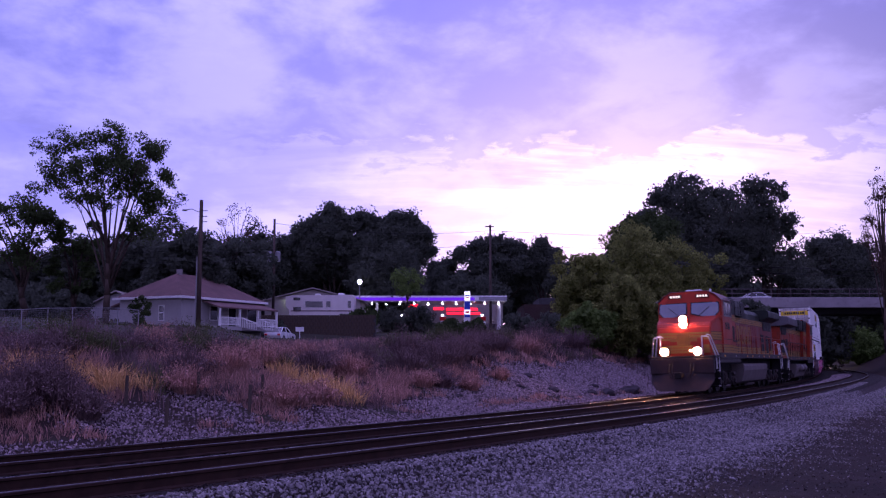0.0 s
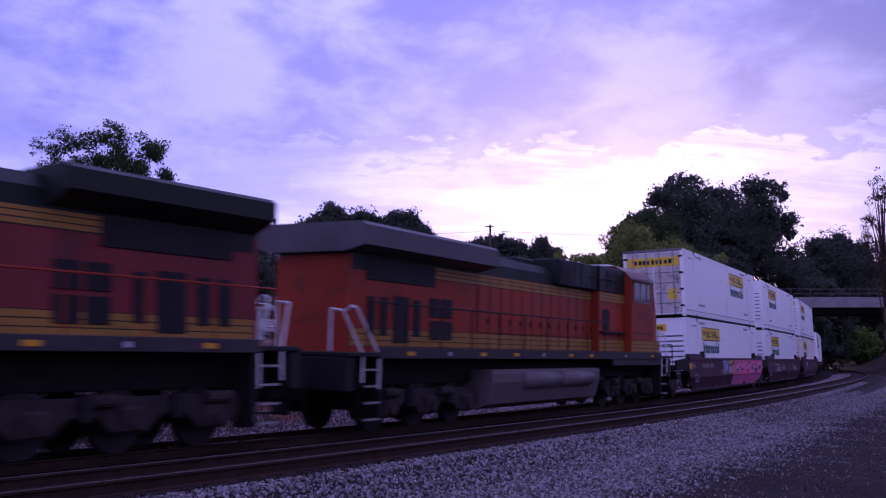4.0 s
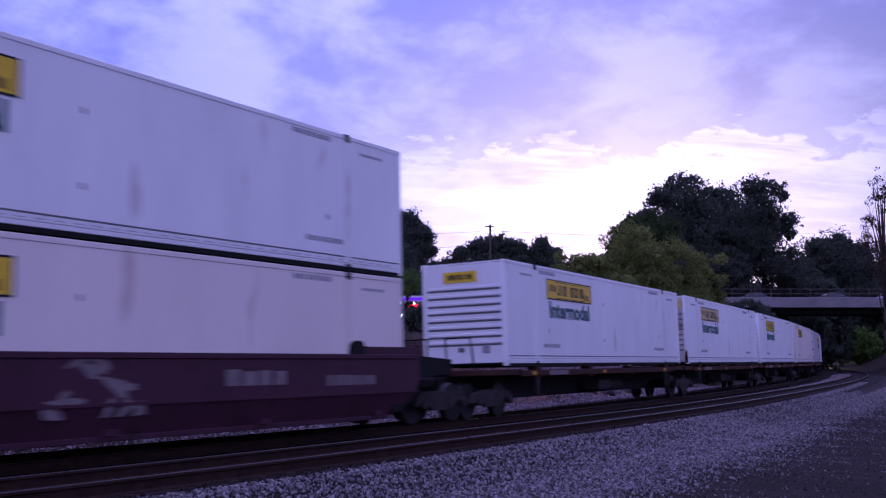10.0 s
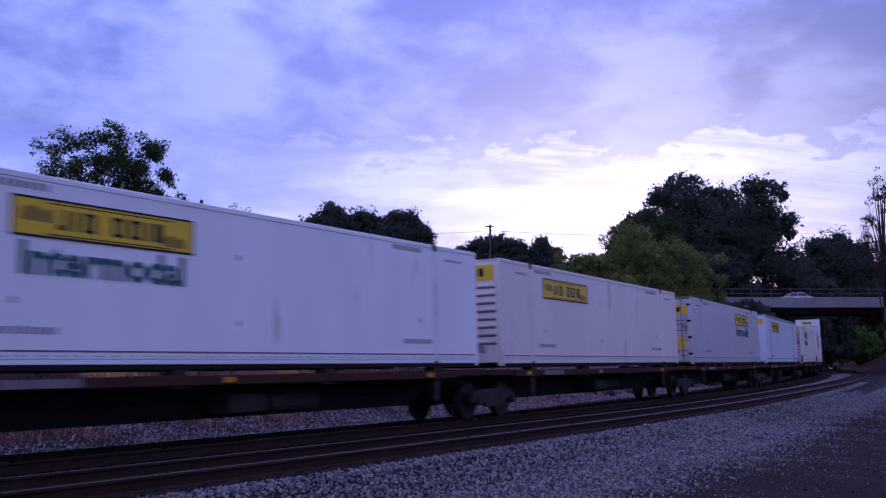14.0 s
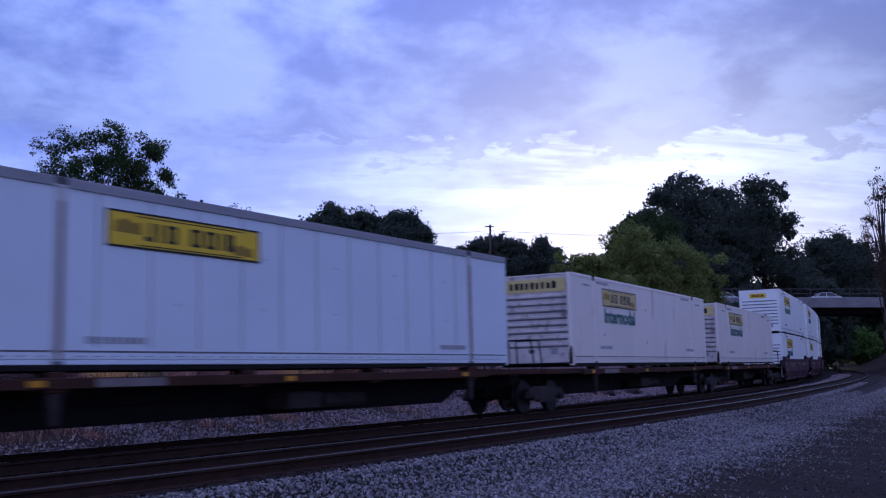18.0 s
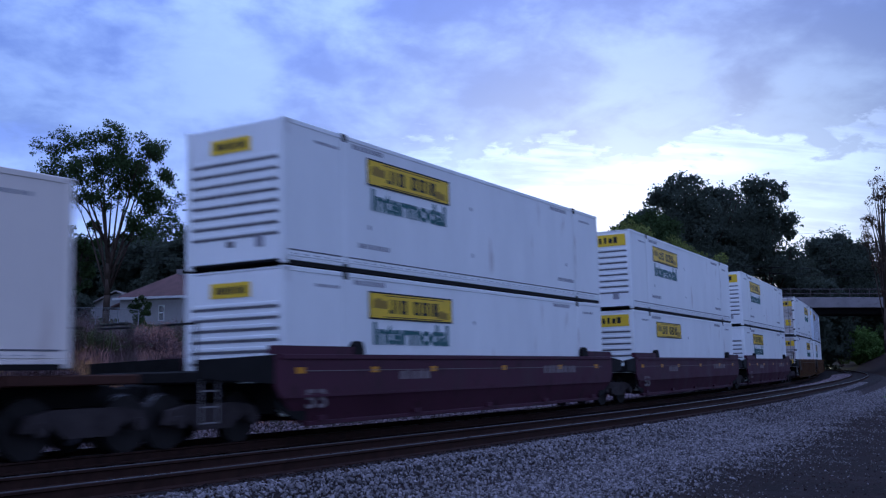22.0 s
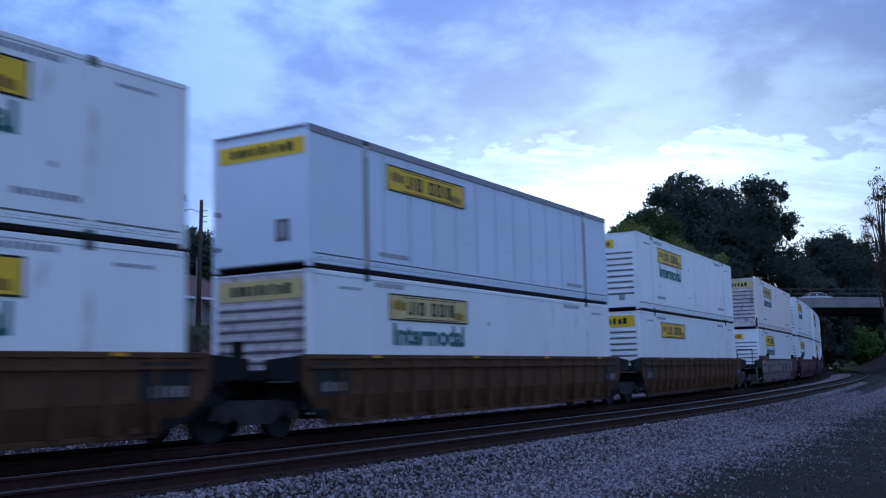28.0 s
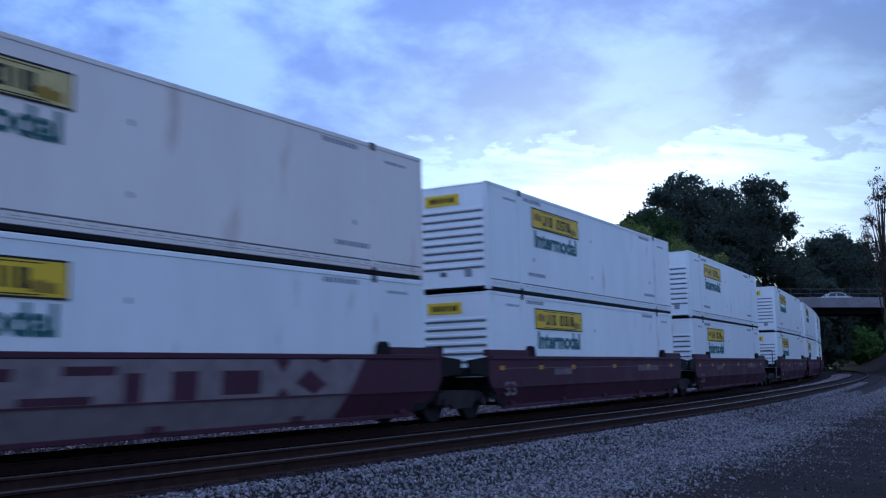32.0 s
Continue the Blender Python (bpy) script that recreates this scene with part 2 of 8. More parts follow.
M = dict(
    white=material("container_white", (0.80, 0.80, 0.78), 0.42, vary=0.05, scale=0.9, fine=12, bump=0.05, stain=(0.52, 0.47, 0.44), stain_amount=-0.1, tone=0.05, stretch=(1, 1, 0.3)),
    cream=material("container_cream", (0.76, 0.69, 0.62), 0.45, vary=0.06, scale=0.6, fine=9, bump=0.05, stain=(0.48, 0.38, 0.32), stain_amount=0.0, tone=0.05, stretch=(1, 1, 0.3)),
    pale=material("container_grey_white", (0.54, 0.51, 0.52), 0.4, vary=0.05, scale=0.6, fine=9, bump=0.05, tone=0.04),
    blue_white=material("panel_blue_white", (0.66, 0.70, 0.76), 0.38, vary=0.04, scale=0.6, fine=9, bump=0.04),
    # dark grey of seams and vents, also of the shade drawn under ribs
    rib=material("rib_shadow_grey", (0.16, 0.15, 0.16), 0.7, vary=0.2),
    rust_stain=material("rusty_soot", (0.055, 0.030, 0.024), 0.8, vary=0.35, scale=6, stain=(0.16, 0.09, 0.07), stain_amount=0.2),
    dirty=material("dirty_end_paint", (0.55, 0.50, 0.47), 0.6, vary=0.15, scale=1.5, stain=(0.13, 0.08, 0.06), stain_amount=0.25),
    yellow=material("sign_yellow", (0.72, 0.50, 0.035), 0.45, vary=0.06, scale=3, bump=0.02),
    faded=material("sign_faded_yellow", (0.58, 0.47, 0.20), 0.5, vary=0.12, scale=4, bump=0.02),
    olive=material("sign_olive_print", (0.30, 0.20, 0.03), 0.5, vary=0.1, bump=0.0),
    ink=material("sign_black", (0.02, 0.02, 0.02), 0.5, vary=0.1, bump=0.0),
    green=material("sign_green", (0.05, 0.12, 0.115), 0.5, vary=0.1, bump=0.0),
    faint=material("faint_grey_print", (0.30, 0.29, 0.31), 0.6, vary=0.1, bump=0.0),
    maroon=material("well_maroon", (0.058, 0.020, 0.034), 0.6, vary=0.18, scale=0.9, fine=14, bump=0.1, stain=(0.028, 0.014, 0.015), stain_amount=0.2),
    rust=material("well_rust_brown", (0.088, 0.050, 0.026), 0.75, vary=0.25, scale=1.3, fine=18, bump=0.15, stain=(0.055, 0.03, 0.02), stain_amount=0.3),
    steel=material("dark_steel", (0.016, 0.015, 0.015), 0.7, metal=0.2, vary=0.3, scale=3),
    grime=material("truck_grime", (0.045, 0.037, 0.037), 0.85, vary=0.35, scale=4),
    wheel=material("wheel_steel", (0.03, 0.027, 0.027), 0.5, metal=0.6, vary=0.3, scale=4),
    orange=material("locomotive_orange", (0.31, 0.032, 0.014), 0.42, vary=0.08, scale=0.8, fine=20, bump=0.04, stain=(0.12, 0.03, 0.012), stain_amount=0.05),
    orange_dark=material("locomotive_dirty_orange", (0.27, 0.034, 0.014), 0.5, vary=0.15, scale=0.8, fine=20, bump=0.05, stain=(0.09, 0.03, 0.02), stain_amount=0.15),
    loco_green=material("locomotive_dark_green", (0.013, 0.017, 0.014), 0.5, vary=0.2, scale=1.0, bump=0.05),
    loco_yellow=material("locomotive_yellow", (0.29, 0.145, 0.03), 0.5, vary=0.12, scale=1.5, bump=0.02),
    loco_black=material("locomotive_black", (0.014, 0.013, 0.014), 0.55, vary=0.25, scale=2),
    loco_grey=material("fuel_tank_grey", (0.12, 0.10, 0.10), 0.5, vary=0.15, scale=1.5, bump=0.05),
    silver=material("handrail_silver", (0.55, 0.55, 0.55), 0.5, vary=0.1, bump=0.0),
    glass=material("dark_glass", (0.02, 0.022, 0.028), 0.06, vary=0.05, bump=0.0, spec=0.9),
    rail_top=material("polished_rail", (0.040, 0.033, 0.031), 0.32, metal=1.0, vary=0.1, scale=3, bump=0.02),
    rail_side=material("rusty_rail_side", (0.035, 0.019, 0.015), 0.85, vary=0.3, scale=5),
    tie=material("creosote_timber", (0.017, 0.012, 0.011), 0.9, vary=0.35, scale=3, fine=30, bump=0.5, tone=0.25, stretch=(0.3, 3, 3)),
    ballast=material("ballast_bed", (0.034, 0.025, 0.025), 0.95, vary=0.35, scale=5, fine=26, bump=1.0),
    stone=material("ballast_stone", (0.166, 0.150, 0.153), 0.9, vary=0.15, scale=8, fine=40, bump=0.3, island=0.7),
    stone_bank=material("bank_stone", (0.215, 0.168, 0.180), 0.9, vary=0.15, scale=8, fine=40, bump=0.3, island=0.6),
    stone_dark=material("ballast_grimy_stone", (0.026, 0.018, 0.016), 0.9, vary=0.2, scale=8, bump=0.3, island=0.5),
    lawn=material("rough_lawn", (0.050, 0.048, 0.036), 0.97, vary=0.35, scale=0.35, fine=7, bump=0.8, stain=(0.045, 0.032, 0.028), stain_amount=0.4),
    earth=material("ground_earth", (0.024, 0.0145, 0.0125), 0.97, vary=0.35, scale=0.35, fine=7, bump=0.8, stain=(0.028, 0.03, 0.016), stain_amount=0.3),
    concrete=material("bridge_concrete", (0.24, 0.22, 0.22), 0.9, vary=0.15, scale=0.7, fine=15, stain=(0.12, 0.11, 0.10), stain_amount=0.15),
    asphalt=material("road_asphalt", (0.055, 0.054, 0.055), 0.9, vary=0.2, scale=2),
    bark=material("tree_bark", (0.06, 0.045, 0.035), 0.95, vary=0.3, scale=6, bump=0.6, stretch=(1, 1, 0.25)),
    # dark leaves greyed and paled: distance haze is put into the colour
    leaf_dark=material("leaf_dark_green", (0.080, 0.094, 0.070), 0.75, vary=0.2, scale=0.4, fine=5, bump=0.0, island=0.15, spec=0.2),
    leaf_mid=material("leaf_green", (0.055, 0.078, 0.030), 0.75, vary=0.25, scale=0.6, fine=5, bump=0.0, island=0.25, spec=0.2),
    leaf_yellow=material("leaf_yellow_green", (0.165, 0.185, 0.055), 0.75, vary=0.3, scale=0.6, fine=5, bump=0.0, island=0.4, spec=0.2),
    leaf_bright=material("leaf_bright_green", (0.12, 0.18, 0.05), 0.75, vary=0.3, scale=0.6, fine=5, bump=0.0, island=0.4, spec=0.2),
    leaf_bare=material("leaf_sparse_brown", (0.085, 0.06, 0.04), 0.8, vary=0.3, scale=0.6, fine=5, bump=0.0, island=0.4, spec=0.2),
    straw=material("dry_straw", (0.56, 0.34, 0.14), 0.85, vary=0.25, scale=0.8, fine=6, bump=0.0, island=0.4, spec=0.2),
    weed=material("dry_weed", (0.40, 0.225, 0.185), 0.9, vary=0.3, scale=0.5, fine=6, bump=0.0, island=0.45, spec=0.2),
    weed_dark=material("dark_weed", (0.155, 0.105, 0.105), 0.9, vary=0.3, scale=0.5, fine=6, bump=0.0, island=0.45, spec=0.2),
    weed_green=material("green_weed", (0.09, 0.10, 0.045), 0.9, vary=0.3, scale=0.5, fine=6, bump=0.0, island=0.45, spec=0.2),
    siding=material("house_pale_siding", (0.36, 0.345, 0.34), 0.75, vary=0.07, scale=1.2, bump=0.1),
    trim=material("white_trim", (0.72, 0.71, 0.70), 0.6, vary=0.06, scale=2),
    shingle=material("roof_brown_red_shingle", (0.13, 0.08, 0.075), 0.9, vary=0.2, scale=1.0, fine=12, bump=0.4, tone=0.12),
    dark_room=material("dark_opening", (0.012, 0.012, 0.014), 0.5, vary=0.1, bump=0.0),
    pole=material("weathered_pole_wood", (0.075, 0.058, 0.048), 0.9, vary=0.3, scale=3, bump=0.4, stretch=(1, 1, 0.2)),
    grey_metal=material("galvanised_metal", (0.24, 0.24, 0.25), 0.45, metal=0.5, vary=0.1),
    car_white=material("car_white_paint", (0.68, 0.68, 0.68), 0.25, vary=0.03, bump=0.0),
    car_grey=material("car_grey_paint", (0.10, 0.11, 0.12), 0.25, vary=0.03, bump=0.0),
    rubber=material("black_rubber", (0.018, 0.018, 0.018), 0.8, vary=0.2),
    beige=material("shed_beige_metal", (0.30, 0.27, 0.245), 0.7, vary=0.08, scale=1),
    red=material("sign_red", (0.55, 0.02, 0.02), 0.5, vary=0.08),
    blue=material("sign_blue", (0.03, 0.06, 0.40), 0.5, vary=0.08),
    pink=material("spray_pink", (0.66, 0.045, 0.20), 0.5, vary=0.2, scale=1.1, bump=0.0, stain=(0.62, 0.13, 0.14), stain_amount=0.45),
    spray_white=material("spray_white", (0.42, 0.38, 0.44), 0.6, vary=0.25, scale=4, bump=0.0),
    spray_dark=material("spray_dark", (0.05, 0.02, 0.07), 0.6, vary=0.2, bump=0.0),
    spray_grey=material("spray_grey", (0.20, 0.165, 0.165), 0.65, vary=0.2, scale=3, bump=0.0),
    wing_lit_grey=material("radiator_grey", (0.085, 0.080, 0.085), 0.5, vary=0.2, scale=1.0, bump=0.05),
    cab_roof=material("cab_roof_faded", (0.17, 0.085, 0.085), 0.5, vary=0.2, scale=1.2, bump=0.05),
    brand=material("worn_mark_yellow", (0.27, 0.125, 0.03), 0.55, vary=0.2, scale=2.5, bump=0.02),
    bed_dark=material("grimy_track_bed", (0.018, 0.014, 0.013), 0.95, vary=0.35, scale=5, fine=26, bump=1.0),
    hood_dirty=material("hood_faded_red", (0.18, 0.026, 0.027), 0.5, vary=0.2, scale=0.7, fine=15, bump=0.05, stain=(0.06, 0.025, 0.022), stain_amount=0.25, stretch=(1, 1, 0.35)),
    camper=material("camper_cream", (0.62, 0.57, 0.53), 0.5, vary=0.06, scale=1.5),
    spine=material("spine_car_rust", (0.055, 0.026, 0.019), 0.75, vary=0.25, scale=1.3, fine=18, bump=0.15),
    rock=material("dark_rock", (0.05, 0.042, 0.045), 0.9, vary=0.35, scale=4, fine=30, bump=0.6),
    loco_truck=material("dusty_truck_paint", (0.040, 0.031, 0.030), 0.85, vary=0.35, scale=4),
    sill=material("sill_grey", (0.040, 0.033, 0.035), 0.6, vary=0.25, scale=2),
    stone_dirt=material("dirt_pebble", (0.050, 0.037, 0.036), 0.9, vary=0.15, scale=8, bump=0.3, island=0.7),
    side_glass=material("side_window_glass", (0.035, 0.04, 0.055), 0.12, vary=0.2, bump=0.0, spec=0.5),
    shade_metal=material("sunshade_metal", (0.22, 0.20, 0.20), 0.6, vary=0.15),
    lilac=material("spray_lilac", (0.52, 0.12, 0.28), 0.5, vary=0.25, scale=1.5, bump=0.0),
    spray_pale_pink=material("spray_pale_pink", (0.60, 0.22, 0.36), 0.5, vary=0.15, scale=3, bump=0.0),
    spray_lavender=material("spray_lavender", (0.34, 0.29, 0.46), 0.6, vary=0.2, scale=4, bump=0.0),
    spray_yellow=material("spray_yellow", (0.42, 0.30, 0.05), 0.5, vary=0.25, scale=3, bump=0.0),
    cab_glass=material("cab_glass", (0.10, 0.12, 0.17), 0.08, vary=0.1, bump=0.0, spec=1.0),
    plough=material("plough_grey", (0.026, 0.017, 0.018), 0.6, vary=0.25, scale=3),
    dirt=material("bare_dirt", (0.017, 0.0115, 0.0105), 0.97, vary=0.45, scale=0.9, fine=16, bump=0.8, stain=(0.034, 0.026, 0.026), stain_amount=0.3),
    reflector=material("yellow_reflector", (0.55, 0.26, 0.02), 0.4, vary=0.1, bump=0.0),
)
for key in ("leaf_dark", "leaf_mid", "leaf_yellow", "leaf_bright", "leaf_bare"):
    leafy(M[key], 0.45)
GLOW = dict(
    head=glowing("headlight_glow", (1.0, 0.46, 0.20), 220.0),
    marker=glowing("marker_glow", (1.0, 0.55, 0.35), 6.0),
    board=glowing("number_board_glow", (1.0, 0.80, 0.6), 1.2),
    canopy=glowing("canopy_violet_light", (0.20, 0.03, 0.85), 0.62),
    lamp=glowing("white_lamp", (0.95, 0.9, 1.0), 14.0),
    tail=glowing("red_tail_light", (1.0, 0.012, 0.02), 3.0),
    porch=glowing("greenish_wall_lamp", (0.75, 1.0, 0.6), 8.0),
    sign=glowing("lit_sign_white", (0.9, 0.9, 1.0), 1.6),
)


# ---- mesh helpers ----
def box(bm, x0, x1, y0, y1, z0, z1, bevel=0.0, m=None):
    got = bmesh.ops.create_cube(bm, size=1.0)
    t = Matrix.Translation(((x0 + x1) / 2, (y0 + y1) / 2, (z0 + z1) / 2)) @ Matrix.Diagonal((abs(x1 - x0), abs(y1 - y0), abs(z1 - z0), 1))
    bmesh.ops.transform(bm, matrix=(m @ t) if m else t, verts=got["verts"])
    if bevel:
        es = list({e for v in got["verts"] for e in v.link_edges})
        bmesh.ops.bevel(bm, geom=es, offset=bevel, segments=1, affect="EDGES")
    return bm


def rod(bm, a, b, r, n=8, r2=None):
    a, b = Vector(a), Vector(b)
    d = b - a
    m = Matrix.Translation((a + b) / 2) @ d.to_track_quat("Z", "Y").to_matrix().to_4x4()
    bmesh.ops.create_cone(bm, cap_ends=True, segments=n, radius1=r, radius2=r if r2 is None else r2, depth=d.length, matrix=m)
    return bm


def prism(bm, pts, x0, x1, axis="x"):
    """A solid with the outline pts, two coordinates each, drawn out from x0 to x1 along the axis."""
    def at(p, x):
        return {"x": (x, p[0], p[1]), "y": (p[0], x, p[1]), "z": (p[0], p[1], x)}[axis]
    a = [bm.verts.new(at(p, x0)) for p in pts]
    b = [bm.verts.new(at(p, x1)) for p in pts]
    n = len(pts)
    fs = [bm.faces.new(a), bm.faces.new(b[::-1])]
    for i in range(n):
        fs.append(bm.faces.new((a[i], b[i], b[(i + 1) % n], a[(i + 1) % n])))
    bmesh.ops.recalc_face_normals(bm, faces=fs)
    return bm


def bm_new():
    return bmesh.new()


def mesh_of(name, bm, material_, smooth=False):
    me = bpy.data.meshes.new(name)
    bm.to_mesh(me)
    bm.free()
    me.materials.append(material_)
    if smooth:
        for p in me.polygons:
            p.use_smooth = True
    return me


def part(name, bm, material_, parent, label="", smooth=False):
    """Links a bmesh as one mesh object under a thing or a part."""
    ob = new(name, mesh_of(name, bm, material_, smooth))
    ob.parent = parent
    if label:
        tagged(ob, label)
    return ob


def share(name, me, parent, m=None):
    ob = new(name, me)
    ob.parent = parent
    if m is not None:
        ob.matrix_basis = m
    return ob


def thing(name, label, category, group="", kind="", m=None):
    ob = new(name)
    ob.empty_display_size = 0.2
    tagged(ob, label, category, group, kind)
    if m is not None:
        ob.matrix_basis = m
    return ob


def solid(name, bm, material_, label, category="", group="", kind="", m=None, smooth=False):
    ob = new(name, mesh_of(name, bm, material_, smooth))
    tagged(ob, label, category, group, kind)
    if m is not None:
        ob.matrix_basis = m
    return ob


def quads_mesh(name, verts, faces, material_, smooth=False):
    me = bpy.data.meshes.new(name)
    me.from_pydata(verts, [], faces)
    me.materials.append(material_)
    if smooth:
        for p in me.polygons:
            p.use_smooth = True
    return me

# ---- the line of the two tracks ----
GAUGE, CANT, SPACING = 1.51, 0.0278, 4.12
NEAR_LIFT = 0.11
ARC = np.arange(-420.0, 640.0, 0.5)
BEND = np.interp(ARC, [-90, -60, -10, 20, 50, 70, 90, 150, 230, 260], [0, -0.00283, -0.00283, -0.00234, -0.00136, -0.0016, -0.0015, -0.00207, -0.00207, 0])
TURN = np.concatenate([[0], np.cumsum((BEND[1:] + BEND[:-1]) / 2 * 0.5)])
TURN = TURN - TURN[840] + 0.55462
LX = np.concatenate([[0], np.cumsum((np.sin(TURN[1:]) + np.sin(TURN[:-1])) / 2 * 0.5)])
LY = np.concatenate([[0], np.cumsum((np.cos(TURN[1:]) + np.cos(TURN[:-1])) / 2 * 0.5)])
LX, LY = LX - LX[840] - 3.8663, LY - LY[840] + 20.0


def on_line(s, off=0.0):
    """Ground-plan point beside the far track's centre line; off is positive towards the camera's side."""
    x, y, a = np.interp(s, ARC, LX), np.interp(s, ARC, LY), np.interp(s, ARC, TURN)
    return x + np.cos(a) * off, y - np.sin(a) * off


def grade(s):
    """The tracks fall gently away from the camera."""
    return np.interp(s, [-12, -5, 15, 40, 200], [0.03, 0.0, -0.06, -0.075, -0.15])


def spacing(s):
    """Distance between the two tracks, which part a little beyond the bend."""
    return np.interp(s, [35, 90], [SPACING, SPACING + 0.75])


_K = np.arange(0, len(ARC), 4)


def line_coords(x, y):
    """For arrays of plan points: the place along the far track and the offset from it."""
    x, y = np.asarray(x, float), np.asarray(y, float)
    s, off = np.empty(x.shape), np.empty(x.shape)
    fx, fy, fs, fo = x.ravel(), y.ravel(), s.ravel(), off.ravel()
    for i in range(0, fx.size, 4000):
        d = (fx[i:i + 4000, None] - LX[_K]) ** 2 + (fy[i:i + 4000, None] - LY[_K]) ** 2
        k = _K[d.argmin(1)]
        dx, dy, a = fx[i:i + 4000] - LX[k], fy[i:i + 4000] - LY[k], TURN[k]
        fs[i:i + 4000] = ARC[k] + dx * np.sin(a) + dy * np.cos(a)
        fo[i:i + 4000] = dx * np.cos(a) - dy * np.sin(a)
    return fs.reshape(x.shape), fo.reshape(x.shape)


def wobble(x, y, size, seed):
    return (np.sin(x / size + seed) * np.cos(y / size * 1.13 + 2.1 * seed) + 0.5 * np.sin(x / size * 2.3 + 1.7 * seed + y / size * 1.9)) / 1.5


def height(x, y):
    """The lie of the land."""
    x, y = np.asarray(x, float), np.asarray(y, float)
    s, off = line_coords(x, y)
    near = np.interp(off, [4.0, 6.4, 8.5, 14, 40, 120, 600], [-0.55, -0.50, -0.40, -0.36, -0.3, 2.0, 6.0])
    rise = np.interp(s, [70, 110, 150], [0, 1, 1])
    near = near + rise * np.interp(off, [7, 16, 40], [0, 4.0, 8.0])
    crest = np.interp(s, [-60, 0, 12, 20, 30, 45, 60, 100, 200], [1.65, 1.66, 1.62, 1.85, 2.4, 2.8, 3.1, 5.0, 8.0])
    toe = np.interp(s, [-10, 20, 60], [-3.6, -3.8, -4.2])
    t = np.clip((toe - off) / 8.5, 0, 1)
    bank = -0.45 + (crest + 0.45) * (0.55 * t + 0.45 * t * t * (3 - 2 * t))
    far = np.interp(-off, [12, 30, 62, 75, 105, 125, 170, 260, 600], [0, 0.55, 2.3, 2.4, 4.3, 5.2, 5.8, 12, 30])
    left = bank + far * np.interp(s, [60, 160], [1, 0.6])
    # a shallow dip between the bank and the street
    left = left - 0.8 * np.clip((x + 18.5) / 4, 0, 1) * np.interp(-off, [11, 18, 30, 44, 54], [0, 0.45, 1, 1.1, 0])
    # the level road below the retaining wall
    road = np.clip((x + 27) / 3, 0, 1) * np.clip((2 - x) / 8, 0, 1) * np.clip((y - 84) / 4, 0, 1) * np.clip((104.6 - y) / 0.8, 0, 1)
    left = left * (1 - road) + 3.15 * road
    z = np.where(off > 0, near, np.where(off > -3.4, -0.55, left))
    rough = wobble(x, y, 1.3, 0.4) * 0.05 + wobble(x, y, 0.5, 1.9) * 0.02
    z = z + rough * np.interp(np.abs(off - 1.5), [5, 8], [0, 1]) + wobble(x, y, 5.0, 3.0) * 0.12 * np.interp(off, [-12, -6, -4, 7, 12], [1, 1, 0, 0, 0.15])
    return z


def axis_steps(lo, a, b, hi, fine, growth=1.22):
    mid = list(np.arange(a, b, fine))
    up, step, v = [], fine, b
    while v < hi:
        up.append(v)
        step *= growth
        v += step
    down, step, v = [], fine, a - fine
    while v > lo:
        down.append(v)
        step *= growth
        v -= step
    return np.array(down[::-1] + mid + up + [hi])


def make_ground():
    xs, ys = axis_steps(-2500, -34, 46, 2500, 0.6), axis_steps(-1500, 2, 106, 4000, 0.6)
    X, Y = np.meshgrid(xs, ys)
    Z = height(X, Y)
    nx, ny = len(xs), len(ys)
    i = np.arange(nx * ny).reshape(ny, nx)
    f = np.stack([i[:-1, :-1], i[:-1, 1:], i[1:, 1:], i[1:, :-1]], -1).reshape(-1, 4)
    me = quads_mesh("ground", np.stack([X, Y, Z], -1).reshape(-1, 3).tolist(), f.tolist(), M["earth"], True)
    # bare trodden dirt beside the ballast
    me.materials.append(M["dirt"])
    cx, cy = (X[:-1, :-1] + X[1:, 1:]) / 2, (Y[:-1, :-1] + Y[1:, 1:]) / 2
    sc, oc = line_coords(cx, cy)
    me.materials.append(M["lawn"])
    kind = ((oc > 7.5) & (oc < 40) & (sc < 70) & (sc > -80)).astype(np.int32) + 2 * ((oc < -13) & (oc > -110)).astype(np.int32)
    me.polygons.foreach_set("material_index", kind.ravel())
    tagged(new("ground", me), "brown earth rising in a bank behind the tracks", "ground", kind="structure")


make_ground()


def swept(name, profile, s0, s1, step, material_, lift=0.0, cant=0.0, centre=0.0, smooth=False):
    """A mesh with the cross-section profile (offset, height) along the line."""
    ss = np.arange(s0, s1 + step * 0.5, step)
    vs, fs, n = [], [], len(profile)
    for s in ss:
        for o, z in profile:
            oo, zz = centre + o * math.cos(cant) - z * math.sin(cant), o * math.sin(cant) + z * math.cos(cant) + lift
            if oo > 2.3:
                oo += float(spacing(s)) - SPACING
            x, y = on_line(s, oo)
            vs.append((float(x), float(y), zz + float(grade(s) * np.interp(oo, [6.0, 7.4], [1, 0]))))
    for k in range(len(ss) - 1):
        for j in range(n - 1):
            a = k * n + j
            fs.append((a, a + n, a + n + 1, a + 1))
    return quads_mesh(name, vs, fs, material_, smooth)


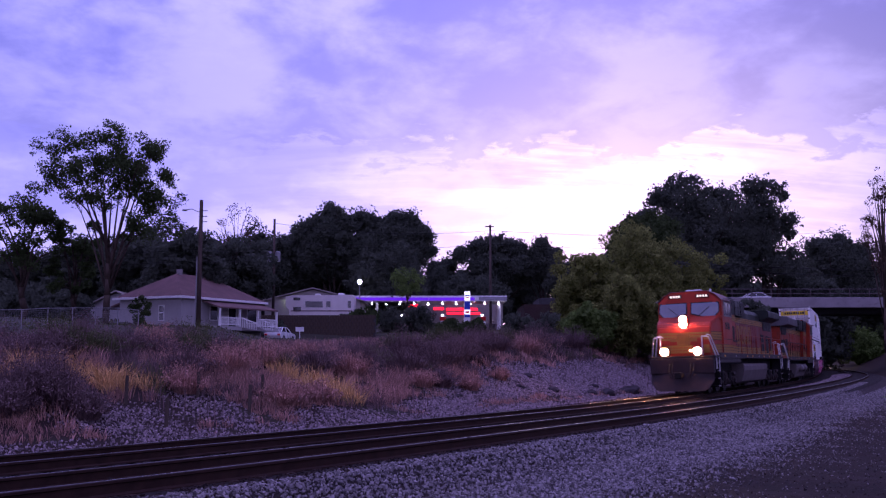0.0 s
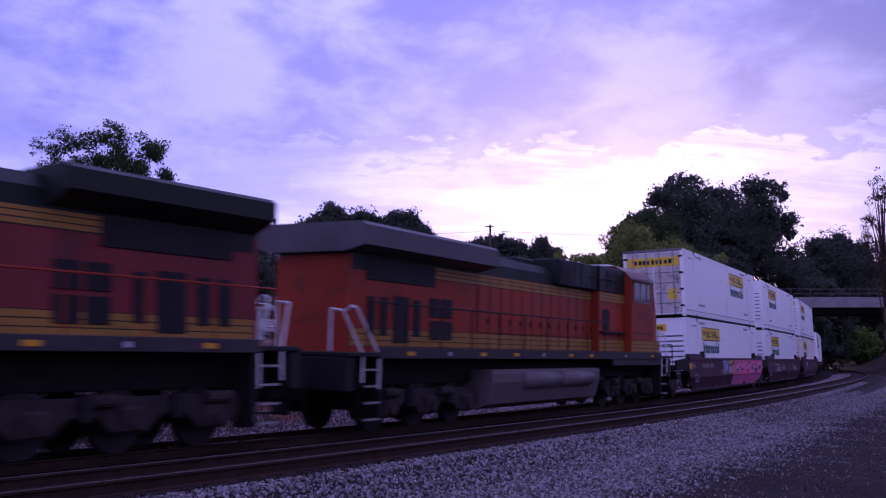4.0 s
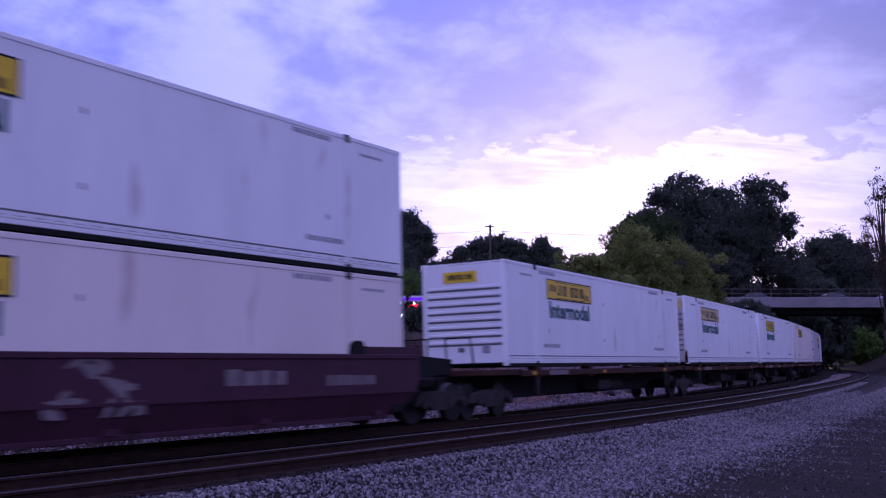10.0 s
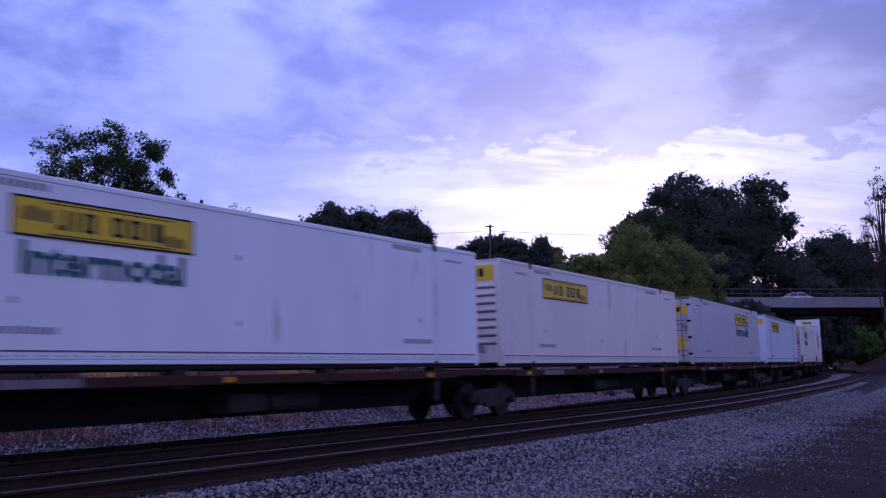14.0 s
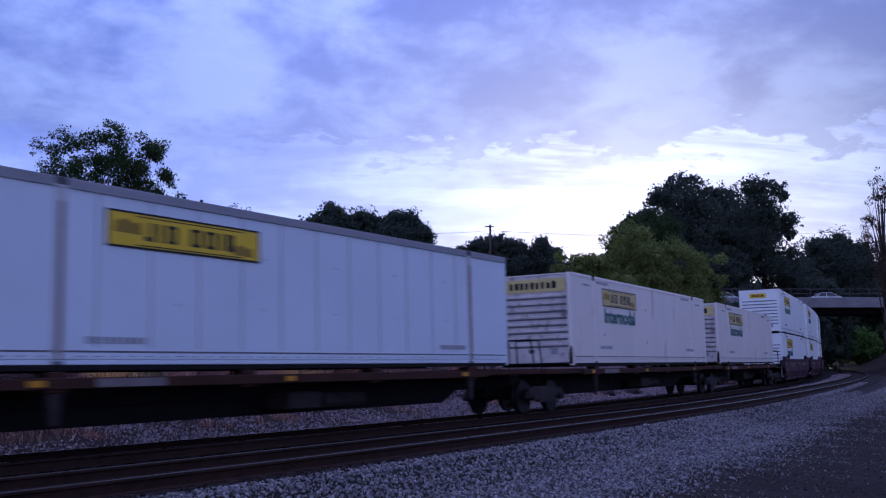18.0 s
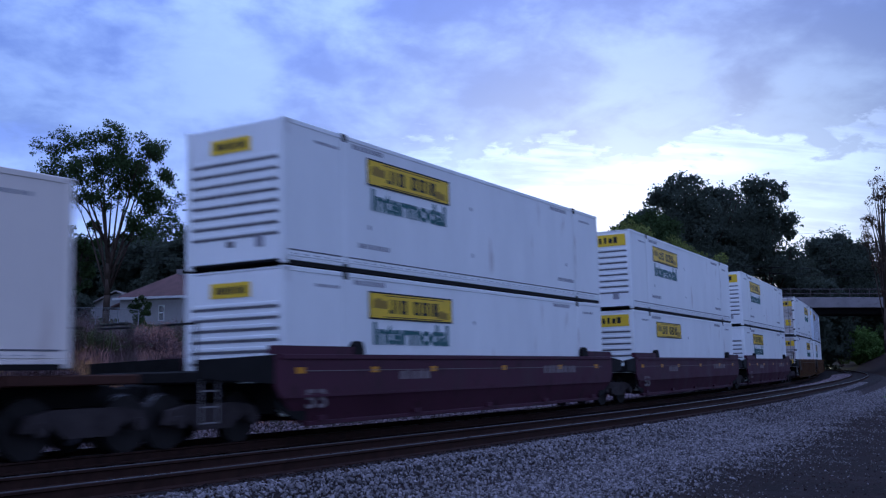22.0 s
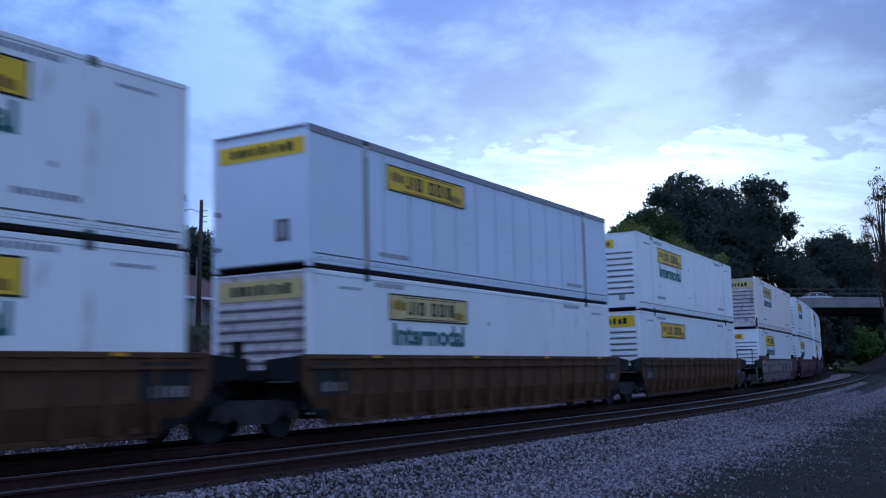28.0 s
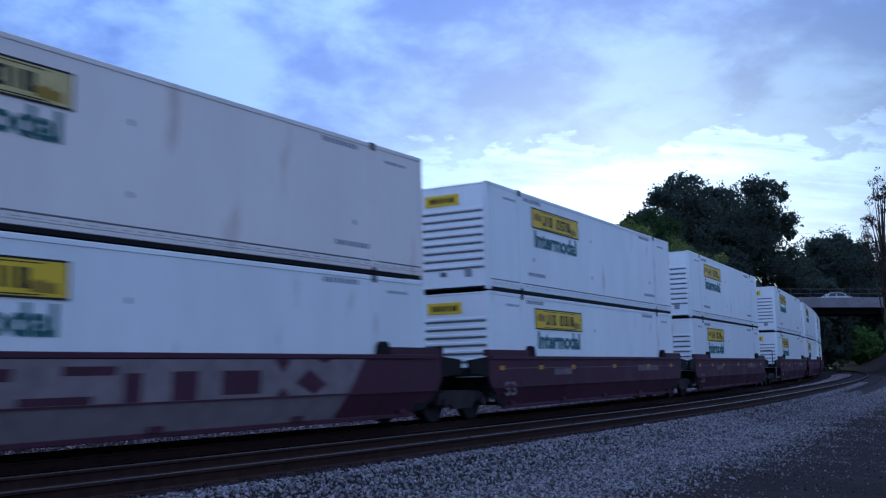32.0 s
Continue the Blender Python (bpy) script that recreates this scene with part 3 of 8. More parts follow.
def make_bed():
    prof = [(-2.4, -0.27), (-2.2, -0.235), (2.1, -0.225), (2.6, -0.10), (3.3, -0.075), (5.0, -0.045), (5.6, -0.025), (5.95, -0.03), (6.15, -0.12)]
    tagged(new("track_bed", swept("track_bed", prof, -120, 320, 1.0, M["bed_dark"])), "oily dark crushed-stone bed under the two railway tracks", "ballast", kind="structure")
    prof = [(6.10, -0.125), (6.7, -0.33), (7.6, -0.41), (8.3, -0.42), (8.9, -0.56)]
    tagged(new("ballast_shoulder", swept("ballast_shoulder", prof, -120, 320, 1.0, M["ballast"])), "grey crushed-stone shoulder beside the outer track", "ballast", kind="structure")
    prof = [(-3.9, -0.66), (-2.35, -0.26)]
    tagged(new("ballast_shoulder", swept("ballast_shoulder", prof, -120, 320, 1.0, M["ballast"])), "grey crushed-stone shoulder below the bank", "ballast", kind="structure")


make_bed()


def track(label, centre, lift, reach):
    t = thing("railway_track", label, "railway track", "railway tracks", "structure")
    head = [(-0.034, -0.012), (-0.028, 0.0), (0.028, 0.0), (0.034, -0.012)]
    web = [(0.036, -0.010), (0.036, -0.038), (0.010, -0.052), (0.010, -0.145), (0.075, -0.165), (0.075, -0.180), (-0.075, -0.180), (-0.075, -0.165),
           (-0.010, -0.145), (-0.010, -0.052), (-0.036, -0.038), (-0.036, -0.010)]
    for side in (-1, 1):
        o = side * GAUGE / 2
        r = share("rail", swept("rail", [(o + a, z) for a, z in web], -120, reach, 1.0, M["rail_side"], lift, CANT, centre), t)
        share("rail_head", swept("rail_head", [(o + a, z) for a, z in head], -120, reach, 1.0, M["rail_top"], lift, CANT, centre, True), r)
    bm = bm_new()
    box(bm, -1.3, 1.3, -0.115, 0.115, -0.36, -0.185, 0.012)
    me = mesh_of("sleeper", bm, M["tie"])
    bm = bm_new()
    box(bm, -0.17, 0.17, -0.095, 0.095, -0.184, -0.172)
    plate = mesh_of("tie_plate", bm, M["rail_side"])
    rnd = random.Random(3)
    s = -14.0
    while s < 75:
        x, y = on_line(s, centre + (spacing(s) - SPACING if centre > 1 else 0.0))
        a = float(np.interp(s, ARC, TURN))
        m = Matrix.Translation((x, y, lift + grade(s))) @ Matrix.Rotation(-a + rnd.uniform(-0.01, 0.01), 4, "Z") @ Matrix.Rotation(-CANT, 4, "Y")
        tie = share("sleeper", me, t, m @ Matrix.Translation((rnd.uniform(-0.03, 0.03), 0, rnd.uniform(-0.004, 0.004))))
        if s < 20 and centre > 1:
            for side in (-1, 1):
                share("tie_plate", plate, tie, Matrix.Translation((side * GAUGE / 2, 0, 0)))
        s += 0.53
    return t


track("outer railway track of rusty rails on dark timber sleepers", SPACING, NEAR_LIFT, 320)
track("inner railway track that carries the freight train", 0.0, -0.045, 320)

# ---- the train: every vehicle's own x runs forwards, y to the camera's side, z up from the rail heads ----
MOVING = []          # thing, place along the train, half the distance between its two pivots


def gone(t):
    """How far the train has come since t = 6 s."""
    u = t - 6.0
    if u < 0:
        return 12.7534 * u
    return 12.7534 * u + 0.041391 * u ** 2 - 0.00147865 * u ** 3 + 0.0000262164 * u ** 4


def train_pose(q, half, t, drop=0.0):
    s = q - gone(t)
    ax, ay = on_line(s - half)
    bx, by = on_line(s + half)
    return Matrix.Translation(((ax + bx) / 2, (ay + by) / 2, -0.0007 * max(-60.0, min(s, 200.0)) - drop)) @ Matrix.Rotation(math.atan2(ay - by, ax - bx), 4, "Z") @ Matrix.Rotation(CANT, 4, "X")


def runs(ob, q, half, drop=0.0):
    MOVING.append((ob, q, half, drop))
    ob.matrix_basis = train_pose(q, half, 0.0, drop)
    return ob


CL, CW, CH = 16.154, 2.59, 2.88
Y1 = CW / 2


def text_mesh(body, size, width, bold=0.0):
    cu = bpy.data.curves.new("lettering", "FONT")
    cu.body, cu.size, cu.extrude, cu.resolution_u, cu.offset = body, size, 0.004, 3, bold
    ob = new("lettering", cu)
    me = bpy.data.meshes.new_from_object(ob.evaluated_get(bpy.context.evaluated_depsgraph_get()))
    bpy.data.objects.remove(ob)
    xs = [v.co.x for v in me.vertices]
    k = width / (max(xs) - min(xs))
    # reads from front to rear on the camera's side
    me.transform(Matrix(((-k, 0, 0, min(xs) * k), (0, 0, 1, 0), (0, 1, 0, 0), (0, 0, 0, 1))))
    me.materials.clear()
    return me


WORD = text_mesh("Intermodal", 0.66, 3.2, 0.022)
WORD.materials.append(M["green"])


def bars_mesh(name, length, tall, n, material_, seed, depth=0.006, fill=(0.62, 0.86)):
    """Print that cannot be read: a row of plain bars, from x = 0 backwards, on the camera's side."""
    rnd = random.Random(seed)
    bm = bm_new()
    x, w = 0.0, length / n
    for _ in range(n):
        g = w * rnd.uniform(*fill)
        box(bm, -x - g, -x, 0, depth, 0, tall * rnd.uniform(0.85, 1.0))
        x += w
    return mesh_of(name, bm, material_)


def brand_mesh():
    """The company mark as plain upright bars and hollow blocks."""
    bm = bm_new()
    for x, w, kind in ((0.0, 0.16, 0), (0.24, 0.07, 0), (0.40, 0.20, 1), (0.86, 0.22, 1), (1.16, 0.22, 1), (1.46, 0.07, 0), (1.60, 0.16, 1)):
        if kind == 0:
            box(bm, -x - w, -x, 0, 0.006, 0, 0.40 if w < 0.1 else 0.10)
            box(bm, -x - w, -x - w + 0.07, 0, 0.0062, 0.002, 0.40)
        else:
            for x0, x1, z0, z1 in ((0, 0.075, 0, 0.40), (w - 0.075, w, 0, 0.40), (0.075, w - 0.075, 0, 0.07), (0.075, w - 0.075, 0.33, 0.40)):
                box(bm, -x - x1, -x - x0, 0, 0.006, z0, z1)
    box(bm, -1.95, 0.15, 0, 0.006, -0.12, -0.095)
    box(bm, -1.95, 0.15, 0, 0.006, 0.49, 0.51)
    return mesh_of("brand_print", bm, M["ink"])


BRAND_BARS = brand_mesh()
SMALL_BARS = bars_mesh("small_print", 1.2, 0.11, 9, M["faint"], 6)
TINY_BARS = bars_mesh("small_print", 0.8, 0.07, 7, M["faint"], 7)
DOT_MARK = bars_mesh("small_mark", 0.10, 0.11, 1, M["faint"], 9)
RIVETS = bars_mesh("lower_seam", 15.6, 0.022, 46, M["faint"], 10, 0.004, (0.25, 0.45))


def scroll_mesh(material_):
    bm = bm_new()
    prism(bm, [(0, 0.04), (-0.42, 0.02), (-0.40, 0.30), (-0.30, 0.24), (-0.18, 0.34), (-0.02, 0.26)], 0, 0.006, "y")
    return mesh_of("emblem", bm, material_)


EMBLEM = scroll_mesh(M["olive"])


def board(parent, x, z, w, h, mat_key, y=Y1, bold=True):
    bm = bm_new()
    box(bm, -w, 0, 0, 0.012, 0, h, 0.004)
    b = part("sign_board", bm, M[mat_key], parent, "yellow company board with dark print")
    b.matrix_basis = Matrix.Translation((x, y, z))
    bm = bm_new()
    for z0 in (0.0, h - 0.035):
        box(bm, -w, 0, 0.008, 0.015, z0, z0 + 0.035)
    for x0 in (-w, -0.035):
        box(bm, x0, x0 + 0.035, 0.008, 0.015, 0.036, h - 0.036)
    part("sign_border", bm, M["ink"], b)
    k = w / 3.0
    tagged(share("brand_print", BRAND_BARS, b, Matrix.Translation((-0.66 * k, 0.010, h * 0.24)) @ Matrix.Diagonal((k, 1, h / 0.78, 1))), kind="stuff")
    share("emblem", EMBLEM, b, Matrix.Translation((-0.12 * k, 0.010, h * 0.36)) @ Matrix.Diagonal((k * 1.2, 1, h / 0.78, 1)))
    share("emblem", EMBLEM, b, Matrix.Translation((-2.42 * k, 0.010, h * 0.12)) @ Matrix.Diagonal((k, 1, h / 0.9, 1)))
    return b


def end_board(parent, y0, z, w, h, mat_key, x):
    """The same sign across an end of the box."""
    bm = bm_new()
    box(bm, 0, 0.014, y0, y0 + w, z, z + h, 0.003)
    b = part("end_sign_board", bm, M[mat_key], parent, "yellow company board with dark print")
    b.matrix_basis = Matrix.Translation((x, 0, 0))
    bm = bm_new()
    rnd = random.Random(11)
    n, a = 9, y0 + w * 0.14
    for i in range(n):
        g = w * 0.74 / n
        box(bm, 0.012, 0.020, a, a + g * rnd.uniform(0.5, 0.8), z + h * 0.25, z + h * rnd.uniform(0.68, 0.78))
        a += g
    tagged(part("brand_print", bm, M["ink"], b), kind="stuff")
    return b


def container(front="nose", style="plain", paint="white", sign="yellow", word=True, sign_at="front", small_end_sign=True, clean=True, soot=False, label=""):
    """A 53-foot container, its floor at z = 0, its middle at x = 0."""
    c = thing("shipping_container", label, "shipping container", "intermodal containers")
    h, P = CL / 2, M[paint]
    # walls, floor and roof as a shell of panels
    bm = bm_new()
    for y0, y1 in ((Y1 - 0.05, Y1 - 0.012), (-Y1 + 0.012, -Y1 + 0.05)):
        box(bm, -h + 0.14, h - 0.14, y0, y1, 0.14, CH - 0.09)
    part("side_wall", bm, P, c)
    bm = bm_new()
    box(bm, -h + 0.06, h - 0.06, -Y1 + 0.03, Y1 - 0.03, CH - 0.04, CH - 0.01)
    for i in range(13):
        x = -h + 0.9 + i * 1.2
        box(bm, x, x + 0.06, -Y1 + 0.1, Y1 - 0.1, CH - 0.01, CH + 0.002)
    part("roof", bm, P, c)
    bm = bm_new()
    box(bm, -h + 0.05, h - 0.05, -Y1 + 0.05, Y1 - 0.05, 0.06, 0.14)
    part("floor", bm, M["steel"], c)
    for s in (-1, 1):
        y0, y1 = sorted((s * Y1, s * (Y1 - 0.09)))
        bm = bm_new()
        box(bm, -h, h, y0, y1, CH - 0.10, CH, 0.012)
        part("top_rail", bm, P, c)
        bm = bm_new()
        box(bm, -h, h, y0, y1, 0.07, 0.15, 0.008)
        rail = part("bottom_rail", bm, P, c)
        # dark edge below the rail stands in for shade between stacked boxes
        bm = bm_new()
        box(bm, -h + 0.14, h - 0.14, *sorted((s * (Y1 - 0.004), s * (Y1 - 0.09))), -0.015, 0.069)
        part("rail_flange", bm, M["steel"], rail, "dark lower rail edge, shade put into its colour")
    # the dark seam over the lower rail and the line of rivets
    bm = bm_new()
    for x0, x1 in ((-h + 0.16, -6.2), (-6.0, 6.0), (6.2, h - 0.16)):
        box(bm, x0, x1, Y1 - 0.012, Y1 + 0.005, 0.262, 0.288)
    part("seam", bm, M["rib"], c)
    bm = bm_new()
    box(bm, -h + 0.14, h - 0.14, Y1 - 0.013, Y1 + 0.004, 0.155, 0.255, 0.004)
    part("rub_rail", bm, P, c)
    tagged(share("lower_seam", RIVETS, c, Matrix.Translation((7.8, Y1 + 0.003, 0.19))), kind="stuff")
    # end posts and the posts at the forty-foot lifting points
    for x in (-h, h - 0.14):
        for s in (-1, 1):
            y0, y1 = sorted((s * Y1, s * (Y1 - 0.14)))
            bm = bm_new()
            box(bm, x, x + 0.14, y0, y1, 0.0, CH, 0.02)
            part("corner_post", bm, P, c)
    proud = 0.012 if style == "plain" else 0.022
    for x in (-6.096, 6.096):
        bm = bm_new()
        box(bm, x - 0.09, x + 0.09, Y1 - 0.06, Y1 + proud - 0.006, 0.15, CH - 0.1, 0.006)
        post = part("lifting_post", bm, P if style == "plain" else M["pale"], c)
        if style != "plain":
            bm = bm_new()
            box(bm, x - 0.03, x + 0.03, Y1 + 0.01, Y1 + 0.022, 0.15, CH - 0.35)
            part("rust_streak", bm, M["rust"], post, "rust-stained strip")
        for z0, z1 in ((CH - 0.16, CH + 0.022), (-0.03, 0.13)):
            bm = bm_new()
            box(bm, x - 0.085, x + 0.085, Y1 - 0.16, Y1 + 0.012, z0, z1, 0.012)
            part("corner_casting", bm, M["steel"], post, "dark steel lifting casting")
    # the leading end
    bm = bm_new()
    box(bm, h - 0.06, h - 0.03, -Y1 + 0.1, Y1 - 0.1, 0.1, CH - 0.06)
    end = part("front_wall", bm, P if clean else M["dirty"], c)
    if front == "nose":
        n = 8
        z_top = CH - 0.75
        for i in range(n):
            z = 0.62 + (z_top - 0.62) * i / (n - 1)
            bm = bm_new()
            box(bm, h - 0.034, h - 0.008, -Y1 + 0.16, Y1 - 0.17, z, z + 0.075, 0.01)
            r = part("horizontal_rib", bm, P if clean else M["dirty"], end)
            # dark strip that stands in for the shade under the rib
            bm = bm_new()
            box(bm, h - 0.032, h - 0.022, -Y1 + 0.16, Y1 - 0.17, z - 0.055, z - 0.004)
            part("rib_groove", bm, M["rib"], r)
        bm = bm_new()
        box(bm, h - 0.03, h - 0.01, 0.55, 0.78, 0.36, 0.58, 0.01)
        part("vent_plate", bm, M["faint"], end)
        bm = bm_new()
        box(bm, h - 0.03, h - 0.012, -0.2, 0.0, 0.40, 0.52, 0.006)
        part("vent_plate", bm, M["rib"], end)
        if not clean:
            rnd = random.Random(len(label))
            bm = bm_new()
            left, right = [], []
            for k in range(9):
                z = 0.34 + 1.75 * k / 8
                mid = 0.18 + rnd.uniform(-0.06, 0.06)
                wide = (0.16 + 0.30 * math.sin(0.5 + 2.4 * k / 8)) * rnd.uniform(0.75, 1.1)
                left.append((mid - wide / 2, z))
                right.append((mid + wide / 2, z))
            prism(bm, left + right[::-1], h - 0.012, h - 0.003)
            if soot:
                part("soot_stain", bm, M["rust_stain"], end, "dark rusty soot stain")
            else:
                bm.free()
            for yy in (-Y1 + 0.02, Y1 - 0.15):
                bm = bm_new()
                prism(bm, [(yy, 0.05), (yy + 0.13, 0.05), (yy + 0.12, 0.45 + rnd.uniform(0, 0.3)), (yy + 0.06, 0.62), (yy + 0.01, 0.38)], h - 0.004, h + 0.003)
                part("rust_patch", bm, M["rust_stain"], end, "rust on the lower corner")
        if small_end_sign:
            end_board(end, -0.62, CH - 0.56, 1.05, 0.30, sign, h - 0.028)
        else:
            end_board(end, -1.1, CH - 0.58, 2.2, 0.42, sign, h - 0.028)
    elif front == "doors":
        for s in (-1, 1):
            y0, y1 = sorted((s * 0.02, s * (Y1 - 0.13)))
            bm = bm_new()
            box(bm, h - 0.05, h - 0.012, y0, y1, 0.16, CH - 0.14, 0.01)
            d = part("door", bm, M["dirty"], end)
            for yy in (0.28, 0.86):
                bm = bm_new()
                rod(bm, (h + 0.01, s * yy, 0.1), (h + 0.01, s * yy, CH - 0.1), 0.022, 8)
                for z in (0.35, 1.0, 1.7, 2.4):
                    box(bm, h - 0.012, h + 0.03, s * yy - 0.06, s * yy + 0.06, z, z + 0.06)
                part("lock_rod", bm, M["grey_metal"], d)
            for z in (0.55, 0.98, 1.42, 1.86):
                bm = bm_new()
                box(bm, h - 0.014, h - 0.004, y0 + 0.05, y1 - 0.05, z, z + 0.035)
                part("door_seam", bm, M["rib"], d)
            bm = bm_new()
            for z in (0.4, 1.1, 1.8, 2.5):
                box(bm, h - 0.02, h + 0.012, *sorted((s * (Y1 - 0.2), s * (Y1 - 0.02))), z, z + 0.09, 0.006)
            part("hinges", bm, M["steel"], d)
        end_board(end, -1.12, CH - 0.72, 2.24, 0.38, sign, h - 0.012)
        bm = bm_new()
        box(bm, h - 0.012, h + 0.004, 0.62, 0.98, 0.72, 1.18)
        part("placard", bm, M[sign], end, "small yellow placard")
        bm = bm_new()
        box(bm, h - 0.05, h + 0.02, -Y1 + 0.02, Y1 - 0.02, CH - 0.08, CH + 0.005, 0.01)
        part("header_rail", bm, M["rib"], end)
    else:   # a smooth insulated end
        bm = bm_new()
        box(bm, h - 0.032, h - 0.006, -Y1 + 0.12, Y1 - 0.12, 0.12, CH - 0.2, 0.01)
        part("end_panel", bm, M["blue_white"], end)
        bm = bm_new()
        box(bm, h - 0.008, h + 0.004, 0.42, 0.78, 0.55, 1.0, 0.01)
        part("vent_door", bm, M["rib"], end)
        bm = bm_new()
        box(bm, h - 0.006, h + 0.01, 0.48, 0.72, 0.62, 0.93, 0.005)
        part("vent_screen", bm, M["faint"], end)
        end_board(end, -1.1, CH - 0.58, 2.3, 0.36, "yellow", h - 0.008)
        for z in (0.45, 1.2):
            bm = bm_new()
            box(bm, h - 0.03, h + 0.02, -Y1 + 0.1, -Y1 + 0.2, z, z + 0.1)
            part("latch", bm, M["steel"], end)
    # the trailing end, plain
    bm = bm_new()
    box(bm, -h + 0.03, -h + 0.06, -Y1 + 0.1, Y1 - 0.1, 0.1, CH - 0.06)
    part("rear_wall", bm, P, c)
    # print on the camera's side
    x_sign = 5.25 if sign_at == "front" else -1.45
    board(c, x_sign, 1.94, 3.55, 0.60, sign, Y1 - 0.012)
    if word:
        share("lettering", WORD, c, Matrix.Translation((x_sign - 0.16, Y1 - 0.006, 1.41)))
    if style == "plain":
        for x, z, me in ((h - 1.0, CH - 0.36, TINY_BARS), (h - 2.5, 0.52, SMALL_BARS), (h - 2.3, CH - 0.24, SMALL_BARS), (-h + 3.3, 0.52, SMALL_BARS),
                         (-h + 3.7, CH - 0.24, SMALL_BARS), (-h + 1.5, CH - 0.36, TINY_BARS), (0.6, 0.75, DOT_MARK), (0.6, 1.95, DOT_MARK), (5.2, 0.95, DOT_MARK), (-5.4, 1.0, DOT_MARK)):
            tagged(share("small_print", me, c, Matrix.Translation((x, Y1 - 0.014, z))), kind="stuff")
    else:
        # upright panel seams and small fixings of the insulated box
        for i in range(11):
            x = -5.4 + i * 1.08
            bm = bm_new()
            box(bm, x - 0.012, x + 0.012, Y1 - 0.014, Y1 - 0.007, 0.33, CH - 0.12)
            part("panel_seam", bm, M["faint"], c)
        for i in range(5):
            for z in (1.05, 2.0):
                share("small_mark", DOT_MARK, c, Matrix.Translation((-4.9 + i * 2.16, Y1 - 0.012, z)) @ Matrix.Diagonal((0.5, 1, 0.4, 1)))
        bm = bm_new()
        box(bm, -h, h, -Y1, Y1, CH + 0.006, CH + 0.02)
        box(bm, -h, h, Y1 - 0.02, Y1 + 0.008, CH - 0.14, CH + 0.02, 0.006)
        part("roof_edge", bm, M["faint"], c, "weathered grey roof edge")
        for x in (h - 2.5, -h + 3.4):
            tagged(share("small_print", SMALL_BARS, c, Matrix.Translation((x, Y1 - 0.012, 0.40))), kind="stuff")
    return c


# ---- trucks, wells and spine cars ----
def wheel_mesh():
    bm = bm_new()
    prof = [(0.0, 0.07), (0.46, 0.07), (0.46, -0.02), (0.49, -0.05), (0.49, -0.075), (0.38, -0.075), (0.30, 0.0), (0.0, 0.0)]
    n = 20
    rings = [[bm.verts.new((r * math.cos(6.28318 * k / n), w, r * math.sin(6.28318 * k / n))) for k in range(n)] for r, w in prof[1:-1]]
    for a, b in zip(rings, rings[1:]):
        for k in range(n):
            bm.faces.new((a[k], a[(k + 1) % n], b[(k + 1) % n], b[k]))
    bm.faces.new(rings[0][::-1])
    bm.faces.new(rings[-1])
    bmesh.ops.recalc_face_normals(bm, faces=bm.faces[:])
    return mesh_of("wheel", bm, M["wheel"])


WHEEL = wheel_mesh()


def truck_meshes():
    bm = bm_new()
    for s in (-1, 1):
        out = [(-1.15, 0.42), (-1.05, 0.66), (-0.62, 0.74), (0.62, 0.74), (1.05, 0.66), (1.15, 0.42), (0.80, 0.40), (0.72, 0.54), (0.42, 0.30), (-0.42, 0.30), (-0.72, 0.54), (-0.80, 0.40)]
        prism(bm, out, s * 0.95, s * 1.08, "y")
        for x in (-0.2, 0.0, 0.2):
            rod(bm, (x, s * 1.02, 0.30), (x, s * 1.02, 0.66), 0.07, 8)
        for x in (-0.89, 0.89):
            rod(bm, (x, s * 1.02, 0.46), (x, s * 1.18, 0.46), 0.11, 10)
    side = mesh_of("side_frames", bm, M["grime"])
    bm = bm_new()
    box(bm, -0.2, 0.2, -1.0, 1.0, 0.45, 0.75, 0.03)
    for x in (-0.89, 0.89):
        rod(bm, (x, -0.9, 0.46), (x, 0.9, 0.46), 0.075, 10)
    return side, mesh_of("bolster_and_axles", bm, M["steel"])


TRUCK_SIDE, TRUCK_MID = truck_meshes()


def truck(parent, x):
    t = share("truck", TRUCK_MID, parent, Matrix.Translation((x, 0, -0.07)))
    share("side_frames", TRUCK_SIDE, t)
    for dx in (-0.89, 0.89):
        for s in (-1, 1):
            share("wheel", WHEEL, t, Matrix.Translation((dx, s * 0.72, 0.46)) @ Matrix.Rotation(0 if s > 0 else math.pi, 4, "Z"))
    return t


def coupler(parent, x, way):
    bm = bm_new()
    box(bm, *sorted((x, x + way * 0.75)), -0.09, 0.09, 0.78, 0.98, 0.02)
    box(bm, *sorted((x + way * 0.70, x + way * 0.95)), -0.16, 0.16, 0.72, 1.02, 0.04)
    part("coupler", bm, M["steel"], parent)


SILL = 1.53


